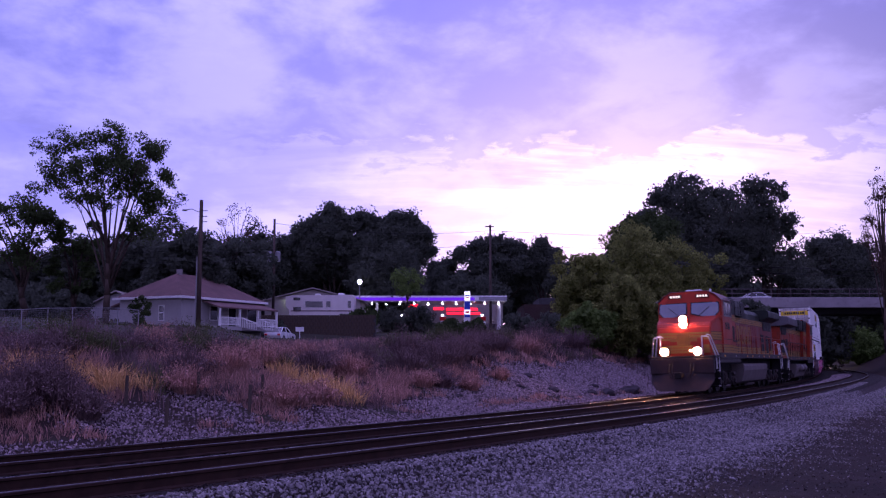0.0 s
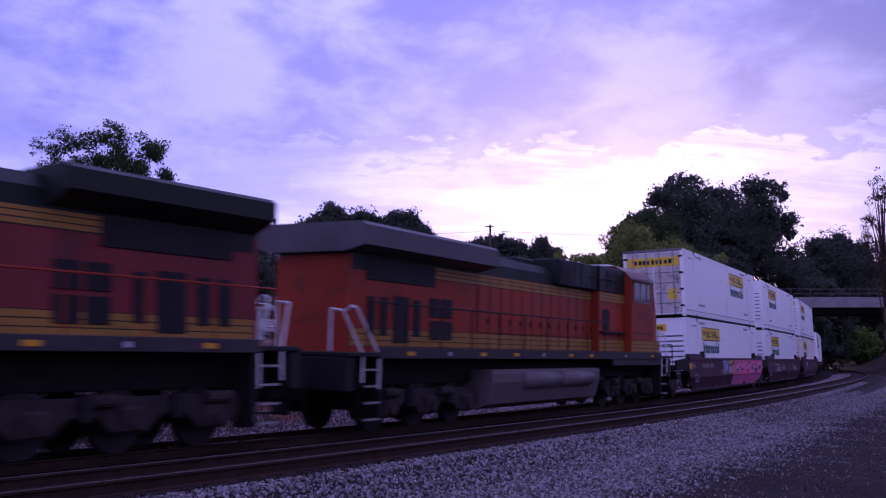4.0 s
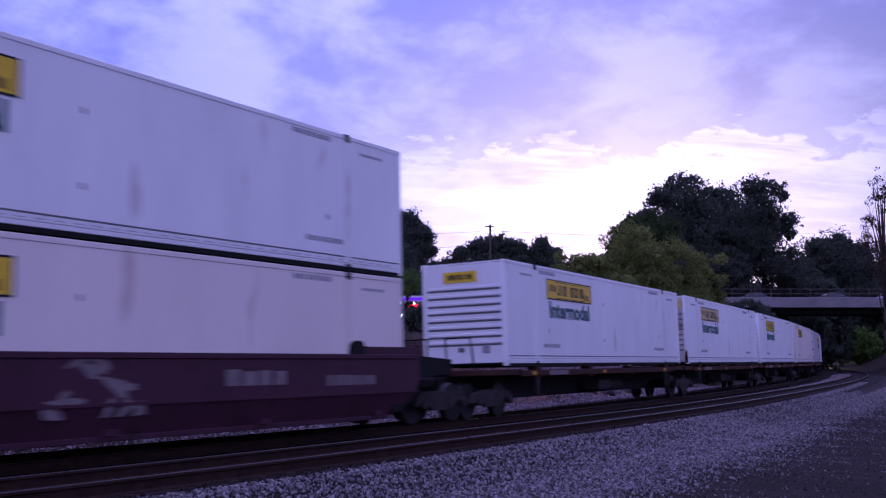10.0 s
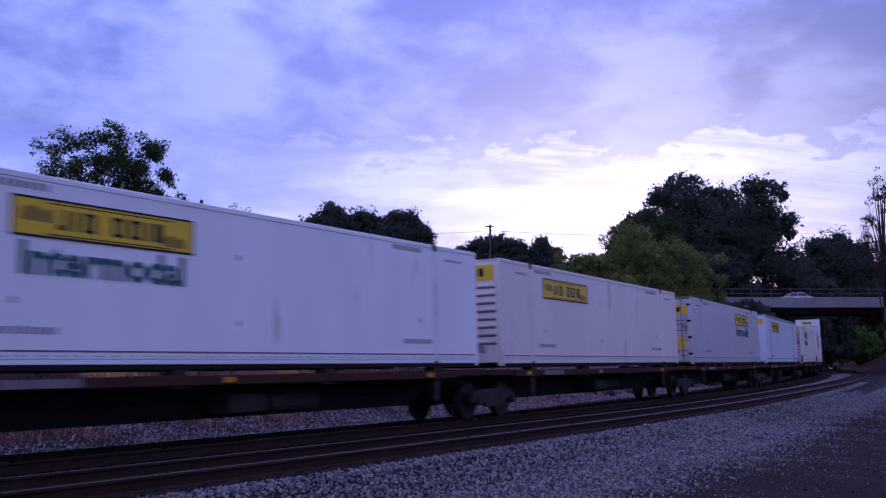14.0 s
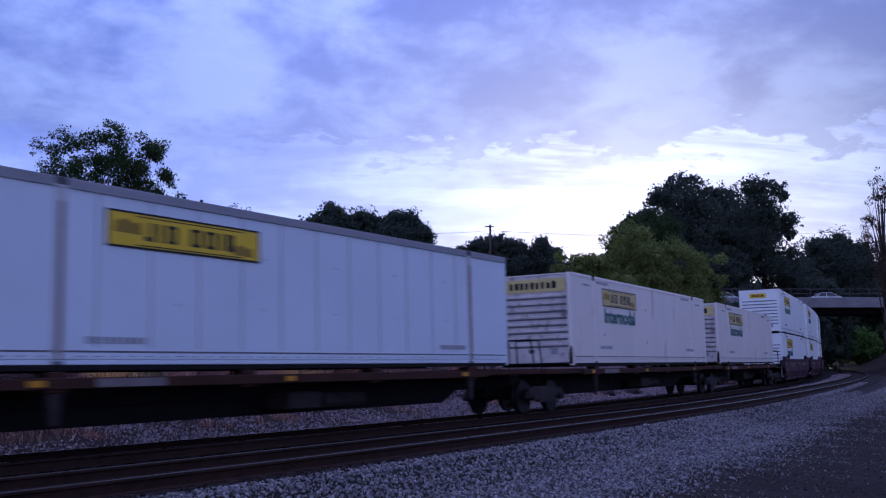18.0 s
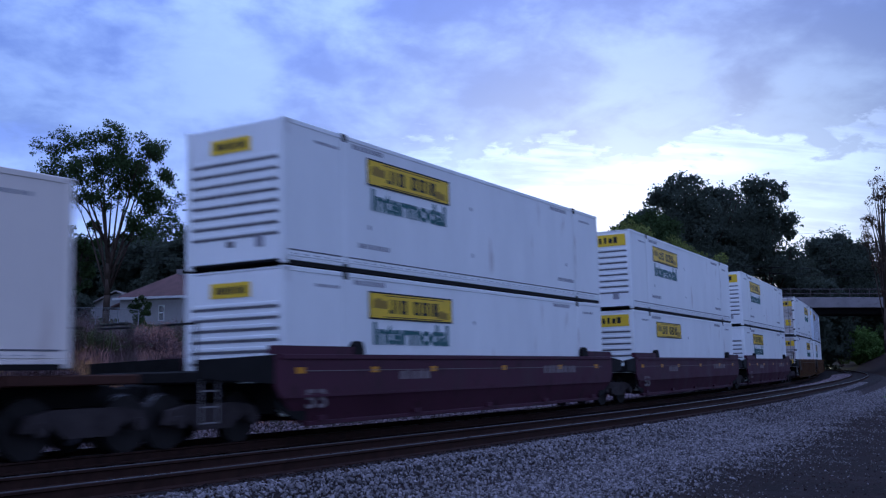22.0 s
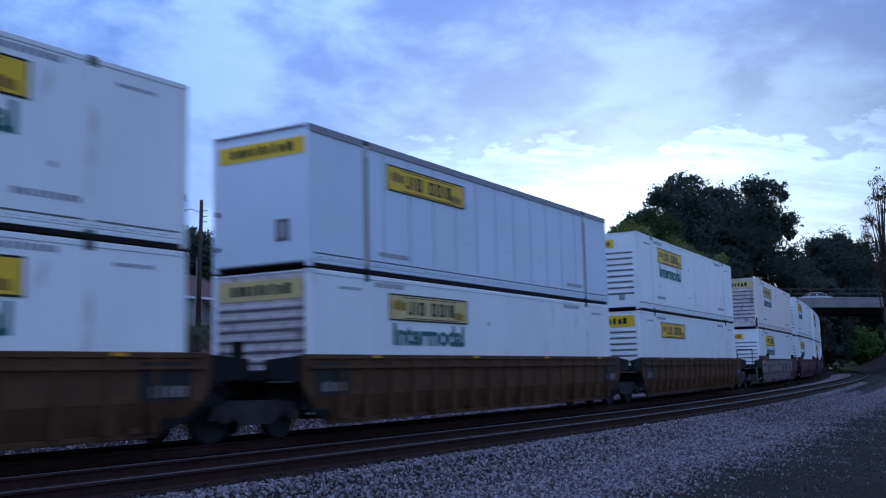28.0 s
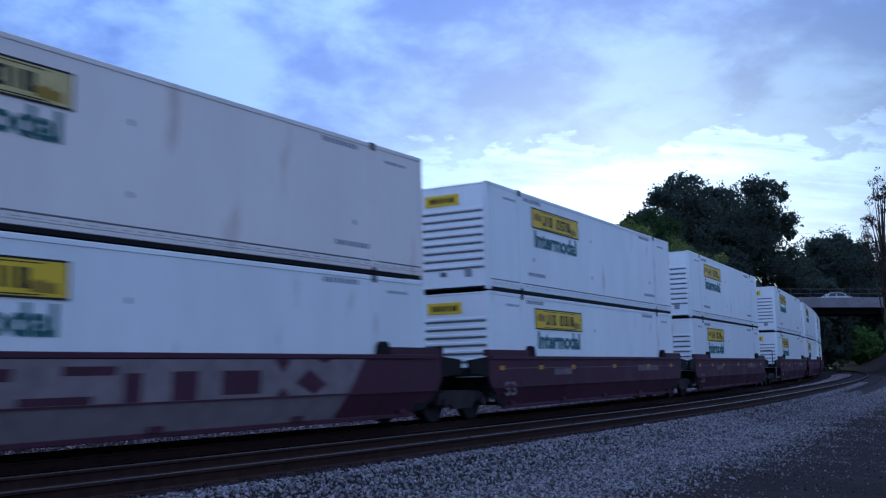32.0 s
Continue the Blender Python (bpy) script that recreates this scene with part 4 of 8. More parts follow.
def well_unit(paint, ribs, front_truck, rear_truck, lead, tail, marks, label, raised=True):
    """One platform of a double-stack car. lead and tail: how far its frame reaches before and behind its middle."""
    w = thing("well_car", label, "well car", "double-stack well cars")
    P = M[paint]
    L, yo = 8.35, 1.43
    for s in (-1, 1):
        bm = bm_new()
        prism(bm, [(-L - 0.15, SILL), (L + 0.15, SILL), (L + 0.15, 0.95), (L, 0.72), (-L, 0.72), (-L - 0.15, 0.95)], s * (yo - 0.07), s * yo, "y")
        ring = [(L, 0.72, 0.0), (-L, 0.72, 0.0), (-L + 0.75, 0.22, 0.16), (L - 0.75, 0.22, 0.16)]
        f0 = [bm.verts.new((x, s * (yo - 0.004 - d), z)) for x, z, d in ring]
        f1 = [bm.verts.new((x, s * (yo - 0.07 - d), z)) for x, z, d in ring]
        bm.faces.new(f0)
        bm.faces.new(f1[::-1])
        for k in range(4):
            bm.faces.new((f0[k], f1[k], f1[(k + 1) % 4], f0[(k + 1) % 4]))
        bmesh.ops.recalc_face_normals(bm, faces=bm.faces[:])
        side = part("well_side", bm, P, w)
        bm = bm_new()
        box(bm, -L, L, *sorted((s * (yo - 0.10), s * (yo + 0.03))), SILL - 0.10, SILL, 0.012)
        part("top_chord", bm, P, side)
        bm = bm_new()
        box(bm, -L + 0.9, L - 0.9, *sorted((s * (yo - 0.26), s * (yo - 0.12))), 0.15, 0.24, 0.012)
        part("bottom_chord", bm, P, side)
        if s > 0:
            if ribs:
                for i in range(17):
                    x = -7.3 + i * 0.9125
                    bm = bm_new()
                    box(bm, x - 0.05, x + 0.05, yo - 0.15, yo + 0.055, 0.24, SILL - 0.10, 0.012)
                    part("side_post", bm, P, side)
                for x0, x1 in ((-L + 0.3, -L + 1.35), (L - 1.35, L - 0.3)):
                    bm = bm_new()
                    box(bm, x0, x1, yo, yo + 0.012, 0.74, SILL - 0.16)
                    part("data_panel", bm, M["ink"], side, "black lettering panel")
                bm = bm_new()
                box(bm, -L, L, yo + 0.02, yo + 0.07, SILL - 0.28, SILL - 0.22)
                part("angle_bar", bm, P, side)
            else:
                bm = bm_new()
                box(bm, -L + 0.1, L - 0.1, yo - 0.01, yo + 0.018, 0.70, 0.75)
                part("weld_seam", bm, P, side)
            if raised:
                for x0, x1 in ((L - 2.55, L + 0.2), (-L - 0.2, -L + 2.15)):
                    bm = bm_new()
                    prism(bm, [(x0, SILL), (x1, SILL), (x1, SILL + 0.16), (x0 + (0.12 if x0 < 0 else 0.25), SILL + 0.16)], yo - 0.14, yo + 0.01, "y")
                    part("raised_sill", bm, P, side)
                    bm = bm_new()
                    xg = x0 + 0.05 if x0 > 0 else x1 - 0.05
                    prism(bm, [(xg - 0.2, SILL), (xg + 0.2, SILL), (xg + 0.15, SILL + 0.2), (xg + 0.04, SILL + 0.28), (xg - 0.10, SILL + 0.26), (xg - 0.17, SILL + 0.16)], yo - 0.12, yo + 0.03, "y")
                    part("container_guide", bm, M["steel"], side, "dark steel container guide")
            marks(side, yo)
    # added dark plates that close the well's sloping corners and read as shade
    for d in (-1, 1):
        for s in (-1, 1):
            bm = bm_new()
            prism(bm, [(d * (L + 0.02), 0.95), (d * (L - 0.85), 0.95), (d * (L - 0.85), 0.26), (d * (L - 0.5), 0.30), (d * (L + 0.02), 0.55)], s * 1.30, s * 1.34, "y")
            part("gusset_plate", bm, M["steel"], w)
        bm = bm_new()
        box(bm, *sorted((d * (L - 0.05), d * (L - 0.01))), -1.29, 1.29, 0.42, 1.0)
        part("bulkhead", bm, M["steel"], w)
    # the ends over the trucks
    for d, reach, has in ((1, lead, front_truck), (-1, tail, rear_truck)):
        bm = bm_new()
        x0, x1 = sorted((d * (L - 0.1), d * reach))
        box(bm, x0, x1, -1.38, 1.38, 1.02, 1.24, 0.03)
        box(bm, x0, x1, -0.35, 0.35, 0.72, 1.02, 0.03)
        for s in (-1, 1):
            prism(bm, [(d * (L - 0.2), 0.96), (d * reach, 1.1), (d * reach, 1.42), (d * (L - 0.2), SILL)], s * 1.30, s * 1.41, "y")
        part("end_platform", bm, M["steel"], w)
        if abs(reach) > 9.9:
            for ya, yb in ((-1.2, -0.4), (0.4, 1.2)):
                bm = bm_new()
                for yy in (ya, yb):
                    rod(bm, (d * (reach - 0.1), yy, 1.2), (d * (reach - 0.1), yy, 2.05), 0.022, 6)
                rod(bm, (d * (reach - 0.1), ya, 2.05), (d * (reach - 0.1), yb, 2.05), 0.022, 6)
                part("end_railing", bm, M["steel"], w)
            bm = bm_new()
            for z in (0.35, 0.62, 0.89):
                rod(bm, (d * (reach - 0.45), 1.36, z), (d * (reach - 0.05), 1.36, z), 0.014, 6)
            for x in (reach - 0.45, reach - 0.05):
                rod(bm, (d * x, 1.37, 0.33), (d * x, 1.37, 1.2), 0.014, 6)
            part("side_ladder", bm, M["shade_metal"], w)
            coupler(w, d * reach, d)
        else:
            bm = bm_new()
            rod(bm, (d * (reach - 0.5), -0.9, 1.25), (d * (reach - 0.5), -0.9, 2.0), 0.04, 6)
            rod(bm, (d * (reach - 0.5), 0.2, 1.25), (d * (reach - 0.5), 0.2, 1.8), 0.12, 8)
            part("brake_gear", bm, M["steel"], w)
    for i in range(5):
        x = -7 + i * 3.5
        bm = bm_new()
        box(bm, x - 0.15, x + 0.15, -yo + 0.07, yo - 0.07, 0.24, 0.34)
        part("floor_bearer", bm, P, w)
    if front_truck is not None:
        truck(w, front_truck)
    if rear_truck is not None:
        truck(w, rear_truck)
    return w


NUM53 = text_mesh("53", 0.5, 0.66, 0.01)
NUM53.materials.append(M["spray_grey"])
WIDE_BARS = bars_mesh("car_print", 2.3, 0.22, 8, M["spray_grey"], 21)
MID_BARS = bars_mesh("car_print", 1.3, 0.20, 5, M["spray_grey"], 22)
SLANT = bars_mesh("brand_print", 2.1, 0.42, 4, M["spray_grey"], 23)
YELLOW_MARK = bars_mesh("reflector", 0.34, 0.12, 1, M["reflector"], 24)


def put(me, parent, x, y, z, name=None, sx=1.0, sz=1.0):
    ob = share(name or me.name.split(".")[0], me, parent, Matrix.Translation((x, y, z)) @ Matrix.Diagonal((sx, 1, sz, 1)))
    if "bars" in me.name or "print" in me.name:
        tagged(ob, kind="stuff")


def blobs(parent, mat_key, seed, n, x0, x1, z0, z1, y, size, name="spray_paint", label=""):
    """Loose strokes of spray paint, flat on the side of a car."""
    rnd = random.Random(seed)
    bm = bm_new()
    for _ in range(n):
        cx, cz = rnd.uniform(x0, x1), rnd.uniform(z0, z1)
        a, r1, r2 = rnd.uniform(-1.2, 1.2), size * rnd.uniform(0.6, 1.3), size * rnd.uniform(0.15, 0.4)
        vs = []
        for k in range(10):
            t = 6.28318 * k / 10
            rr = 1 + 0.3 * math.sin(3 * t + seed)
            u, v = r1 * rr * math.cos(t), r2 * rr * math.sin(t)
            px, pz = cx + u * math.cos(a) - v * math.sin(a), cz + u * math.sin(a) + v * math.cos(a)
            vs.append(bm.verts.new((min(max(px, x0 - 0.1), x1 + 0.1), y + rnd.uniform(0, 0.0004), min(max(pz, z0 - 0.02), z1 + 0.02))))
        bm.faces.new(vs)
    bmesh.ops.recalc_face_normals(bm, faces=bm.faces[:])
    tagged(part(name, bm, M[mat_key], parent, label), kind="stuff")


def marks_plain(side, y):
    bm = bm_new()
    box(bm, -7.6, 7.6, y, y + 0.012, 1.20, 1.215)
    part("conduit", bm, M["spray_grey"], side, "thin pale conduit along the side")
    put(NUM53, side, 7.62, y + 0.002, 0.50)
    put(MID_BARS, side, 4.3, y + 0.002, 1.0)
    put(WIDE_BARS, side, -3.2, y + 0.002, 1.05)
    for x in (7.9, 5.4, 3.0, -0.6, -4.2, -7.0):
        put(YELLOW_MARK, side, x, y + 0.002, 1.16)


def marks_stack(side, y):
    put(NUM53, side, 7.62, y + 0.002, 0.50)
    for x in (7.5, 6.3, 5.3, 4.4):
        put(MID_BARS, side, x, y + 0.002, 1.12, sx=0.4, sz=0.8)
    for x in (4.9, 1.2, -3.4):
        put(YELLOW_MARK, side, x, y + 0.002, 1.12)
    put(WIDE_BARS, side, 2.4, y + 0.002, 0.86)
    put(SLANT, side, -4.0, y + 0.002, 0.70)
    blobs(side, "spray_white", 31, 7, 3.2, 4.6, 0.75, 1.2, y + 0.003, 0.3)


def marks_pink(side, y):
    put(NUM53, side, 7.62, y + 0.002, 0.50)
    for x in (8.1, 6.2, 5.5, 4.6):
        put(MID_BARS, side, x, y + 0.002, 1.10, sx=0.5)
    put(YELLOW_MARK, side, 8.5, y + 0.002, 1.05, sx=1.6, sz=2.2)
    put(WIDE_BARS, side, 2.4, y + 0.002, 0.80)
    bm = bm_new()
    prism(bm, [(-0.45, 0.735), (-8.2, 0.735), (-8.45, 0.95), (-8.45, 1.43), (-0.75, 1.43)], y, y + 0.020, "y")
    part("painted_field", bm, M["pink"], side, "pink spray-painted lettering field")
    # the lilac lower part follows the sloping plate below the seam
    bm = bm_new()
    lo_ = [bm.verts.new(p) for p in ((-0.4, y + 0.002, 0.715), (-8.2, y + 0.002, 0.715), (-7.5, y - 0.148, 0.24), (-0.3, y - 0.148, 0.24))]
    hi_ = [bm.verts.new(v.co + Vector((0, 0.004, 0))) for v in lo_]
    for f in ((0, 1, 2, 3), (7, 6, 5, 4), (0, 4, 5, 1), (1, 5, 6, 2), (2, 6, 7, 3), (3, 7, 4, 0)):
        bm.faces.new([(lo_ + hi_)[k] for k in f])
    bmesh.ops.recalc_face_normals(bm, faces=bm.faces[:])
    part("painted_field", bm, M["lilac"], side, "lilac lower half of the spray painting")
    for pts in ([(0.45, 1.20), (-0.75, 1.42), (0.35, 1.42)], [(0.0, 0.76), (-0.42, 0.76), (-0.62, 1.28), (-0.30, 1.25), (-0.12, 1.0)], [(-7.6, 1.34), (-8.4, 1.42), (-8.4, 1.25)], [(-8.1, 0.78), (-8.42, 1.0), (-8.42, 1.2), (-8.2, 1.0)]):
        bm = bm_new()
        prism(bm, pts, y, y + 0.0212, "y")
        part("painted_edge", bm, M["spray_yellow"], side, "yellow sprayed edge")

    def ribbon(mat_key, pts, wide, lift):
        b_ = bm_new()
        for (xa, za), (xb, zb_) in zip(pts, pts[1:]):
            n_ = Vector((zb_ - za, xa - xb)).normalized() * wide / 2
            prism(b_, [(xa + n_.x, za + n_.y), (xa - n_.x, za - n_.y), (xb - n_.x, zb_ - n_.y), (xb + n_.x, zb_ + n_.y)], y + lift - 0.002, y + lift, "y")
        part("spray_stroke", b_, M[mat_key], side)

    def curl(cx, cz, rx, rz, a0, a1, n=9):
        return [(cx + rx * math.cos(a0 + (a1 - a0) * k / n), cz + rz * math.sin(a0 + (a1 - a0) * k / n)) for k in range(n + 1)]
    # swelling dark hollows with pale rims, one for each bulging letter form
    for k, (cx, cz, rx, rz) in enumerate(((-1.45, 0.90, 0.36, 0.13), (-1.40, 1.33, 0.20, 0.07), (-2.65, 0.97, 0.24, 0.09), (-2.35, 1.36, 0.22, 0.05), (-4.15, 0.88, 0.26, 0.10), (-4.75, 1.33, 0.24, 0.07), (-5.35, 1.05, 0.22, 0.13),
                                          (-6.45, 0.90, 0.50, 0.13), (-6.35, 1.22, 0.22, 0.07), (-7.6, 1.05, 0.40, 0.12))):
        bm = bm_new()
        prism(bm, curl(cx, cz, rx, rz, 0, 5.9, 12), y, y + 0.0225, "y")
        part("spray_hollow", bm, M["spray_dark"], side)
        ribbon("spray_white", curl(cx, cz, rx * 1.12, rz * 1.3, 0.4, 3.6), 0.05, 0.0240)
        if k in (0, 4, 7):
            ribbon("spray_lavender", curl(cx - 0.08, cz + 0.02, rx * 0.45, rz * 0.5, 3.4, 6.6, 6), 0.08, 0.0250)
    for pts in ([(-0.85, 1.0), (-1.2, 1.12), (-1.7, 1.16), (-2.1, 1.26)], [(-0.75, 0.80), (-1.1, 0.90), (-1.5, 1.06)], [(-1.05, 1.42), (-1.25, 1.2), (-1.2, 1.12)], [(-2.1, 1.42), (-2.25, 1.22), (-2.6, 1.16), (-3.0, 1.2)],
                [(-2.3, 0.80), (-2.6, 0.86), (-3.0, 0.98), (-3.2, 1.25), (-3.0, 1.40)], [(-3.35, 0.76), (-3.45, 1.0), (-3.3, 1.2), (-3.5, 1.40)], [(-3.6, 1.02), (-4.0, 1.06), (-4.5, 1.15), (-4.9, 1.2)], [(-4.6, 0.78), (-4.9, 0.9), (-5.1, 1.2), (-5.2, 1.42)],
                [(-5.2, 0.80), (-5.5, 0.88), (-5.75, 1.1), (-5.7, 1.40)], [(-6.0, 0.76), (-5.95, 1.0), (-6.1, 1.32)], [(-6.7, 1.30), (-7.2, 1.20), (-7.7, 1.28), (-8.2, 1.36)], [(-7.1, 0.80), (-7.5, 0.86), (-7.9, 0.98), (-8.2, 1.16)]):
        ribbon("spray_pale_pink", pts, 0.10, 0.0215)
        ribbon("spray_lavender", [(px_ + 0.03, pz_ + 0.03) for px_, pz_ in pts], 0.035, 0.0222)
    for k, (x0, z0, x1, z1) in enumerate(((1.85, 1.28, 0.9, 1.40), (1.75, 1.12, 0.8, 1.20), (1.6, 0.98, 0.9, 1.02), (0.75, 1.28, 0.15, 1.38), (0.7, 0.95, -0.1, 1.10), (0.6, 0.84, -0.2, 0.92))):
        ribbon("spray_lavender", [(x0, z0), ((x0 + x1) / 2, z1 + 0.03), (x1, z0 + 0.06)], 0.15, 0.004 + 0.002 * k)
    for x0, x1 in ((1.9, 1.2), (0.55, 0.25)):
        bm = bm_new()
        box(bm, x1, x0 + 0.2, y, y + 0.003, 0.78, 0.93)
        part("painted_patch", bm, M["spray_grey"], side)


def marks_tag(side, y):
    put(NUM53, side, 7.62, y + 0.002, 0.50)
    put(MID_BARS, side, 6.0, y + 0.002, 1.1)
    blobs(side, "spray_white", 51, 9, 3.6, 4.9, 0.7, 1.3, y + 0.003, 0.28)
    blobs(side, "spray_grey", 52, 12, -0.5, 1.2, 0.55, 1.4, y + 0.003, 0.3)
    put(SLANT, side, -2.4, y + 0.002, 0.95, sx=0.8, sz=0.7)
    put(YELLOW_MARK, side, 5.2, y + 0.002, 1.16)
    put(WIDE_BARS, side, -5.2, y + 0.002, 0.9, sx=0.7)


def marks_block(side, y):
    """A pale sprayed field along most of the side, with maroon gaps left between big block strokes."""
    bm = bm_new()
    prism(bm, [(8.33, 0.735), (-4.95, 0.735), (-5.5, 1.42), (8.33, 1.42)], y, y + 0.020, "y")
    part("painted_field", bm, M["spray_grey"], side, "large pale grey spray-painted field")
    bm = bm_new()
    lo_ = [bm.verts.new(p) for p in ((8.1, y + 0.002, 0.715), (-4.95, y + 0.002, 0.715), (-4.6, y - 0.148, 0.24), (7.5, y - 0.148, 0.24))]
    hi_ = [bm.verts.new(v.co + Vector((0, 0.004, 0))) for v in lo_]
    for f in ((0, 1, 2, 3), (7, 6, 5, 4), (0, 4, 5, 1), (1, 5, 6, 2), (2, 6, 7, 3), (3, 7, 4, 0)):
        bm.faces.new([(lo_ + hi_)[k] for k in f])
    bmesh.ops.recalc_face_normals(bm, faces=bm.faces[:])
    part("painted_field", bm, M["spray_grey"], side, "lower edge of the spray-painted field")
    gaps = ((7.83, 7.05, 1.10, 1.26), (7.75, 7.45, 0.74, 0.88), (6.55, 5.95, 0.74, 1.16), (5.55, 5.15, 0.74, 1.42), (4.72, 4.25, 1.02, 1.24), (4.45, 3.75, 0.74, 0.90), (3.55, 3.40, 0.9, 1.42),
            (1.91, 0.93, 1.17, 1.31), (2.66, 1.39, 0.74, 0.86), (0.78, 0.43, 0.74, 1.20), (-0.21, -0.77, 0.74, 1.22), (-1.36, -2.32, 0.80, 1.22), (3.05, 2.75, 1.1, 1.28))
    for x0, x1, z0, z1 in gaps:
        bm = bm_new()
        prism(bm, [(x0, z0), (x1, z0), (x1 - 0.03, z1), (x0 - 0.02, z1)], y, y + 0.0225, "y")
        part("unpainted_gap", bm, M["maroon"], side)
    for pts in ([(-3.31, 0.97), (-3.72, 1.24), (-4.23, 0.93), (-3.85, 0.74)], [(-2.72, 1.42), (-2.95, 1.16), (-3.18, 1.42)], [(-3.95, 1.42), (-4.18, 1.34), (-4.42, 1.42)], [(-2.75, 0.74), (-2.95, 0.90), (-3.12, 0.74)]):
        bm = bm_new()
        prism(bm, pts, y, y + 0.0225, "y")
        part("unpainted_gap", bm, M["maroon"], side)
    put(YELLOW_MARK, side, 8.0, y + 0.021, 1.3, sx=2.0, sz=1.1)


def marks_ribbed(side, y):
    for x in (6.2, 1.8, -2.4, -6.4):
        put(YELLOW_MARK, side, x, y + 0.06, SILL - 0.07, sx=1.1, sz=0.5)
    put(MID_BARS, side, -7.2, y + 0.014, 0.8, sx=0.6)
    put(MID_BARS, side, 7.9, y + 0.014, 0.8, sx=0.6)


def spine_unit(front_truck, rear_truck, lead, tail, label):
    w = thing("spine_car", label, "flat car", "spine cars")
    bm = bm_new()
    box(bm, -tail, lead, -0.30, 0.30, 0.66, 1.02, 0.02)
    prism(bm, [(-7.0, 0.66), (-6.3, 0.36), (6.3, 0.36), (7.0, 0.66)], -0.30, 0.30, "y")
    spine = part("centre_sill", bm, M["steel"], w)
    for x in (-6.1, -2.0, 2.0, 6.1):
        bm = bm_new()
        box(bm, x - 0.22, x + 0.22, -1.3, 1.3, 0.92, 1.16, 0.02)
        box(bm, x - 0.16, x + 0.16, 1.0, 1.32, 1.0, 1.24, 0.01)
        part("cross_bearer", bm, M["spine"], w)
    for x in (-6.1, 6.1):
        bm = bm_new()
        prism(bm, [(x - 0.12, 0.95), (x + 0.12, 0.95), (x + 0.06, 0.45), (x - 0.04, 0.45)], 1.18, 1.28, "y")
        part("support_leg", bm, M["grime"], w)
    for s in (-1, 1):
        bm = bm_new()
        box(bm, -6.9, 7.3, *sorted((s * 1.20, s * 1.33)), 0.98, 1.15, 0.012)
        sill = part("side_sill", bm, M["spine"], w)
        if s > 0:
            for x in (6.6, 1.0, -5.6):
                put(YELLOW_MARK, sill, x, 1.332, 1.02, sx=1.0, sz=0.8)
            bm = bm_new()
            box(bm, 4.0, 5.4, 1.33, 1.336, 1.0, 1.13)
            part("worn_paint", bm, M["spray_grey"], sill)
    for d, reach in ((1, lead), (-1, tail)):
        bm = bm_new()
        box(bm, *sorted((d * 7.0, d * (reach - 0.2))), -1.25, 1.25, 1.02, 1.18, 0.02)
        part("end_platform", bm, M["spine"], w)
        if reach > 9.5:
            for side_ in (-1, 1):
                bm = bm_new()
                for yy in (0.3, 1.1):
                    rod(bm, (d * (reach - 0.25), side_ * yy, 1.15), (d * (reach - 0.25), side_ * yy * 0.9, 2.0), 0.025, 6)
                rod(bm, (d * (reach - 0.25), side_ * 0.99, 2.0), (d * (reach - 0.25), side_ * 0.27, 2.0), 0.02, 6)
                part("end_railing", bm, M["steel"], w)
            coupler(w, d * (reach - 0.2), d)
    bm = bm_new()
    box(bm, -0.5, 0.5, 0.35, 1.0, 0.45, 0.8, 0.03)
    rod(bm, (-2.2, 0.7, 0.6), (-0.8, 0.7, 0.6), 0.17, 10)
    part("brake_reservoir", bm, M["grime"], w)
    if front_truck is not None:
        truck(w, front_truck)
    if rear_truck is not None:
        truck(w, rear_truck)
    return w


# ---- locomotives ----
def loco_truck(parent, x):
    bm = bm_new()
    box(bm, -1.9, 1.9, -0.45, 0.45, 0.45, 0.85, 0.04)
    for dx in (-1.75, 0.0, 1.75):
        rod(bm, (dx, -0.9, 0.53), (dx, 0.9, 0.53), 0.09, 10)
    t = part("truck", bm, M["steel"], parent)
    t.matrix_basis = Matrix.Translation((x, 0, 0))
    for s in (-1, 1):
        bm = bm_new()
        prism(bm, [(-2.45, 0.62), (-2.3, 0.92), (2.3, 0.92), (2.45, 0.62), (2.1, 0.36), (1.45, 0.36), (1.15, 0.62), (0.62, 0.62), (0.35, 0.36), (-0.35, 0.36), (-0.62, 0.62),
                   (-1.15, 0.62), (-1.45, 0.36), (-2.1, 0.36)], s * 0.98, s * 1.16, "y")
        fr = part("side_frame", bm, M["loco_truck"], t)
        for dx in (-1.75, 0.0, 1.75):
            bm = bm_new()
            box(bm, dx - 0.24, dx + 0.24, *sorted((s * 1.12, s * 1.28)), 0.34, 0.76, 0.05)
            rod(bm, (dx, s * 1.2, 0.53), (dx, s * 1.36, 0.53), 0.13, 10)
            part("axle_box", bm, M["loco_truck"], fr)
        for dx in (-0.9, 0.9):
            bm = bm_new()
            rod(bm, (dx, s * 1.22, 0.55), (dx, s * 1.22, 0.95), 0.10, 8)
            part("spring", bm, M["loco_black"], fr)
        for dx in (-2.0, 0.35):
            bm = bm_new()
            rod(bm, (dx, s * 1.24, 0.86), (dx + 0.5, s * 1.24, 0.86), 0.11, 10)
            part("brake_cylinder", bm, M["loco_truck"], fr)
        for dx in (-1.75, 0.0, 1.75):
            share("wheel", WHEEL, t, Matrix.Translation((dx, s * 0.72, 0.53)) @ Matrix.Rotation(0 if s > 0 else math.pi, 4, "Z") @ Matrix.Diagonal((1.13, 1, 1.13, 1)))


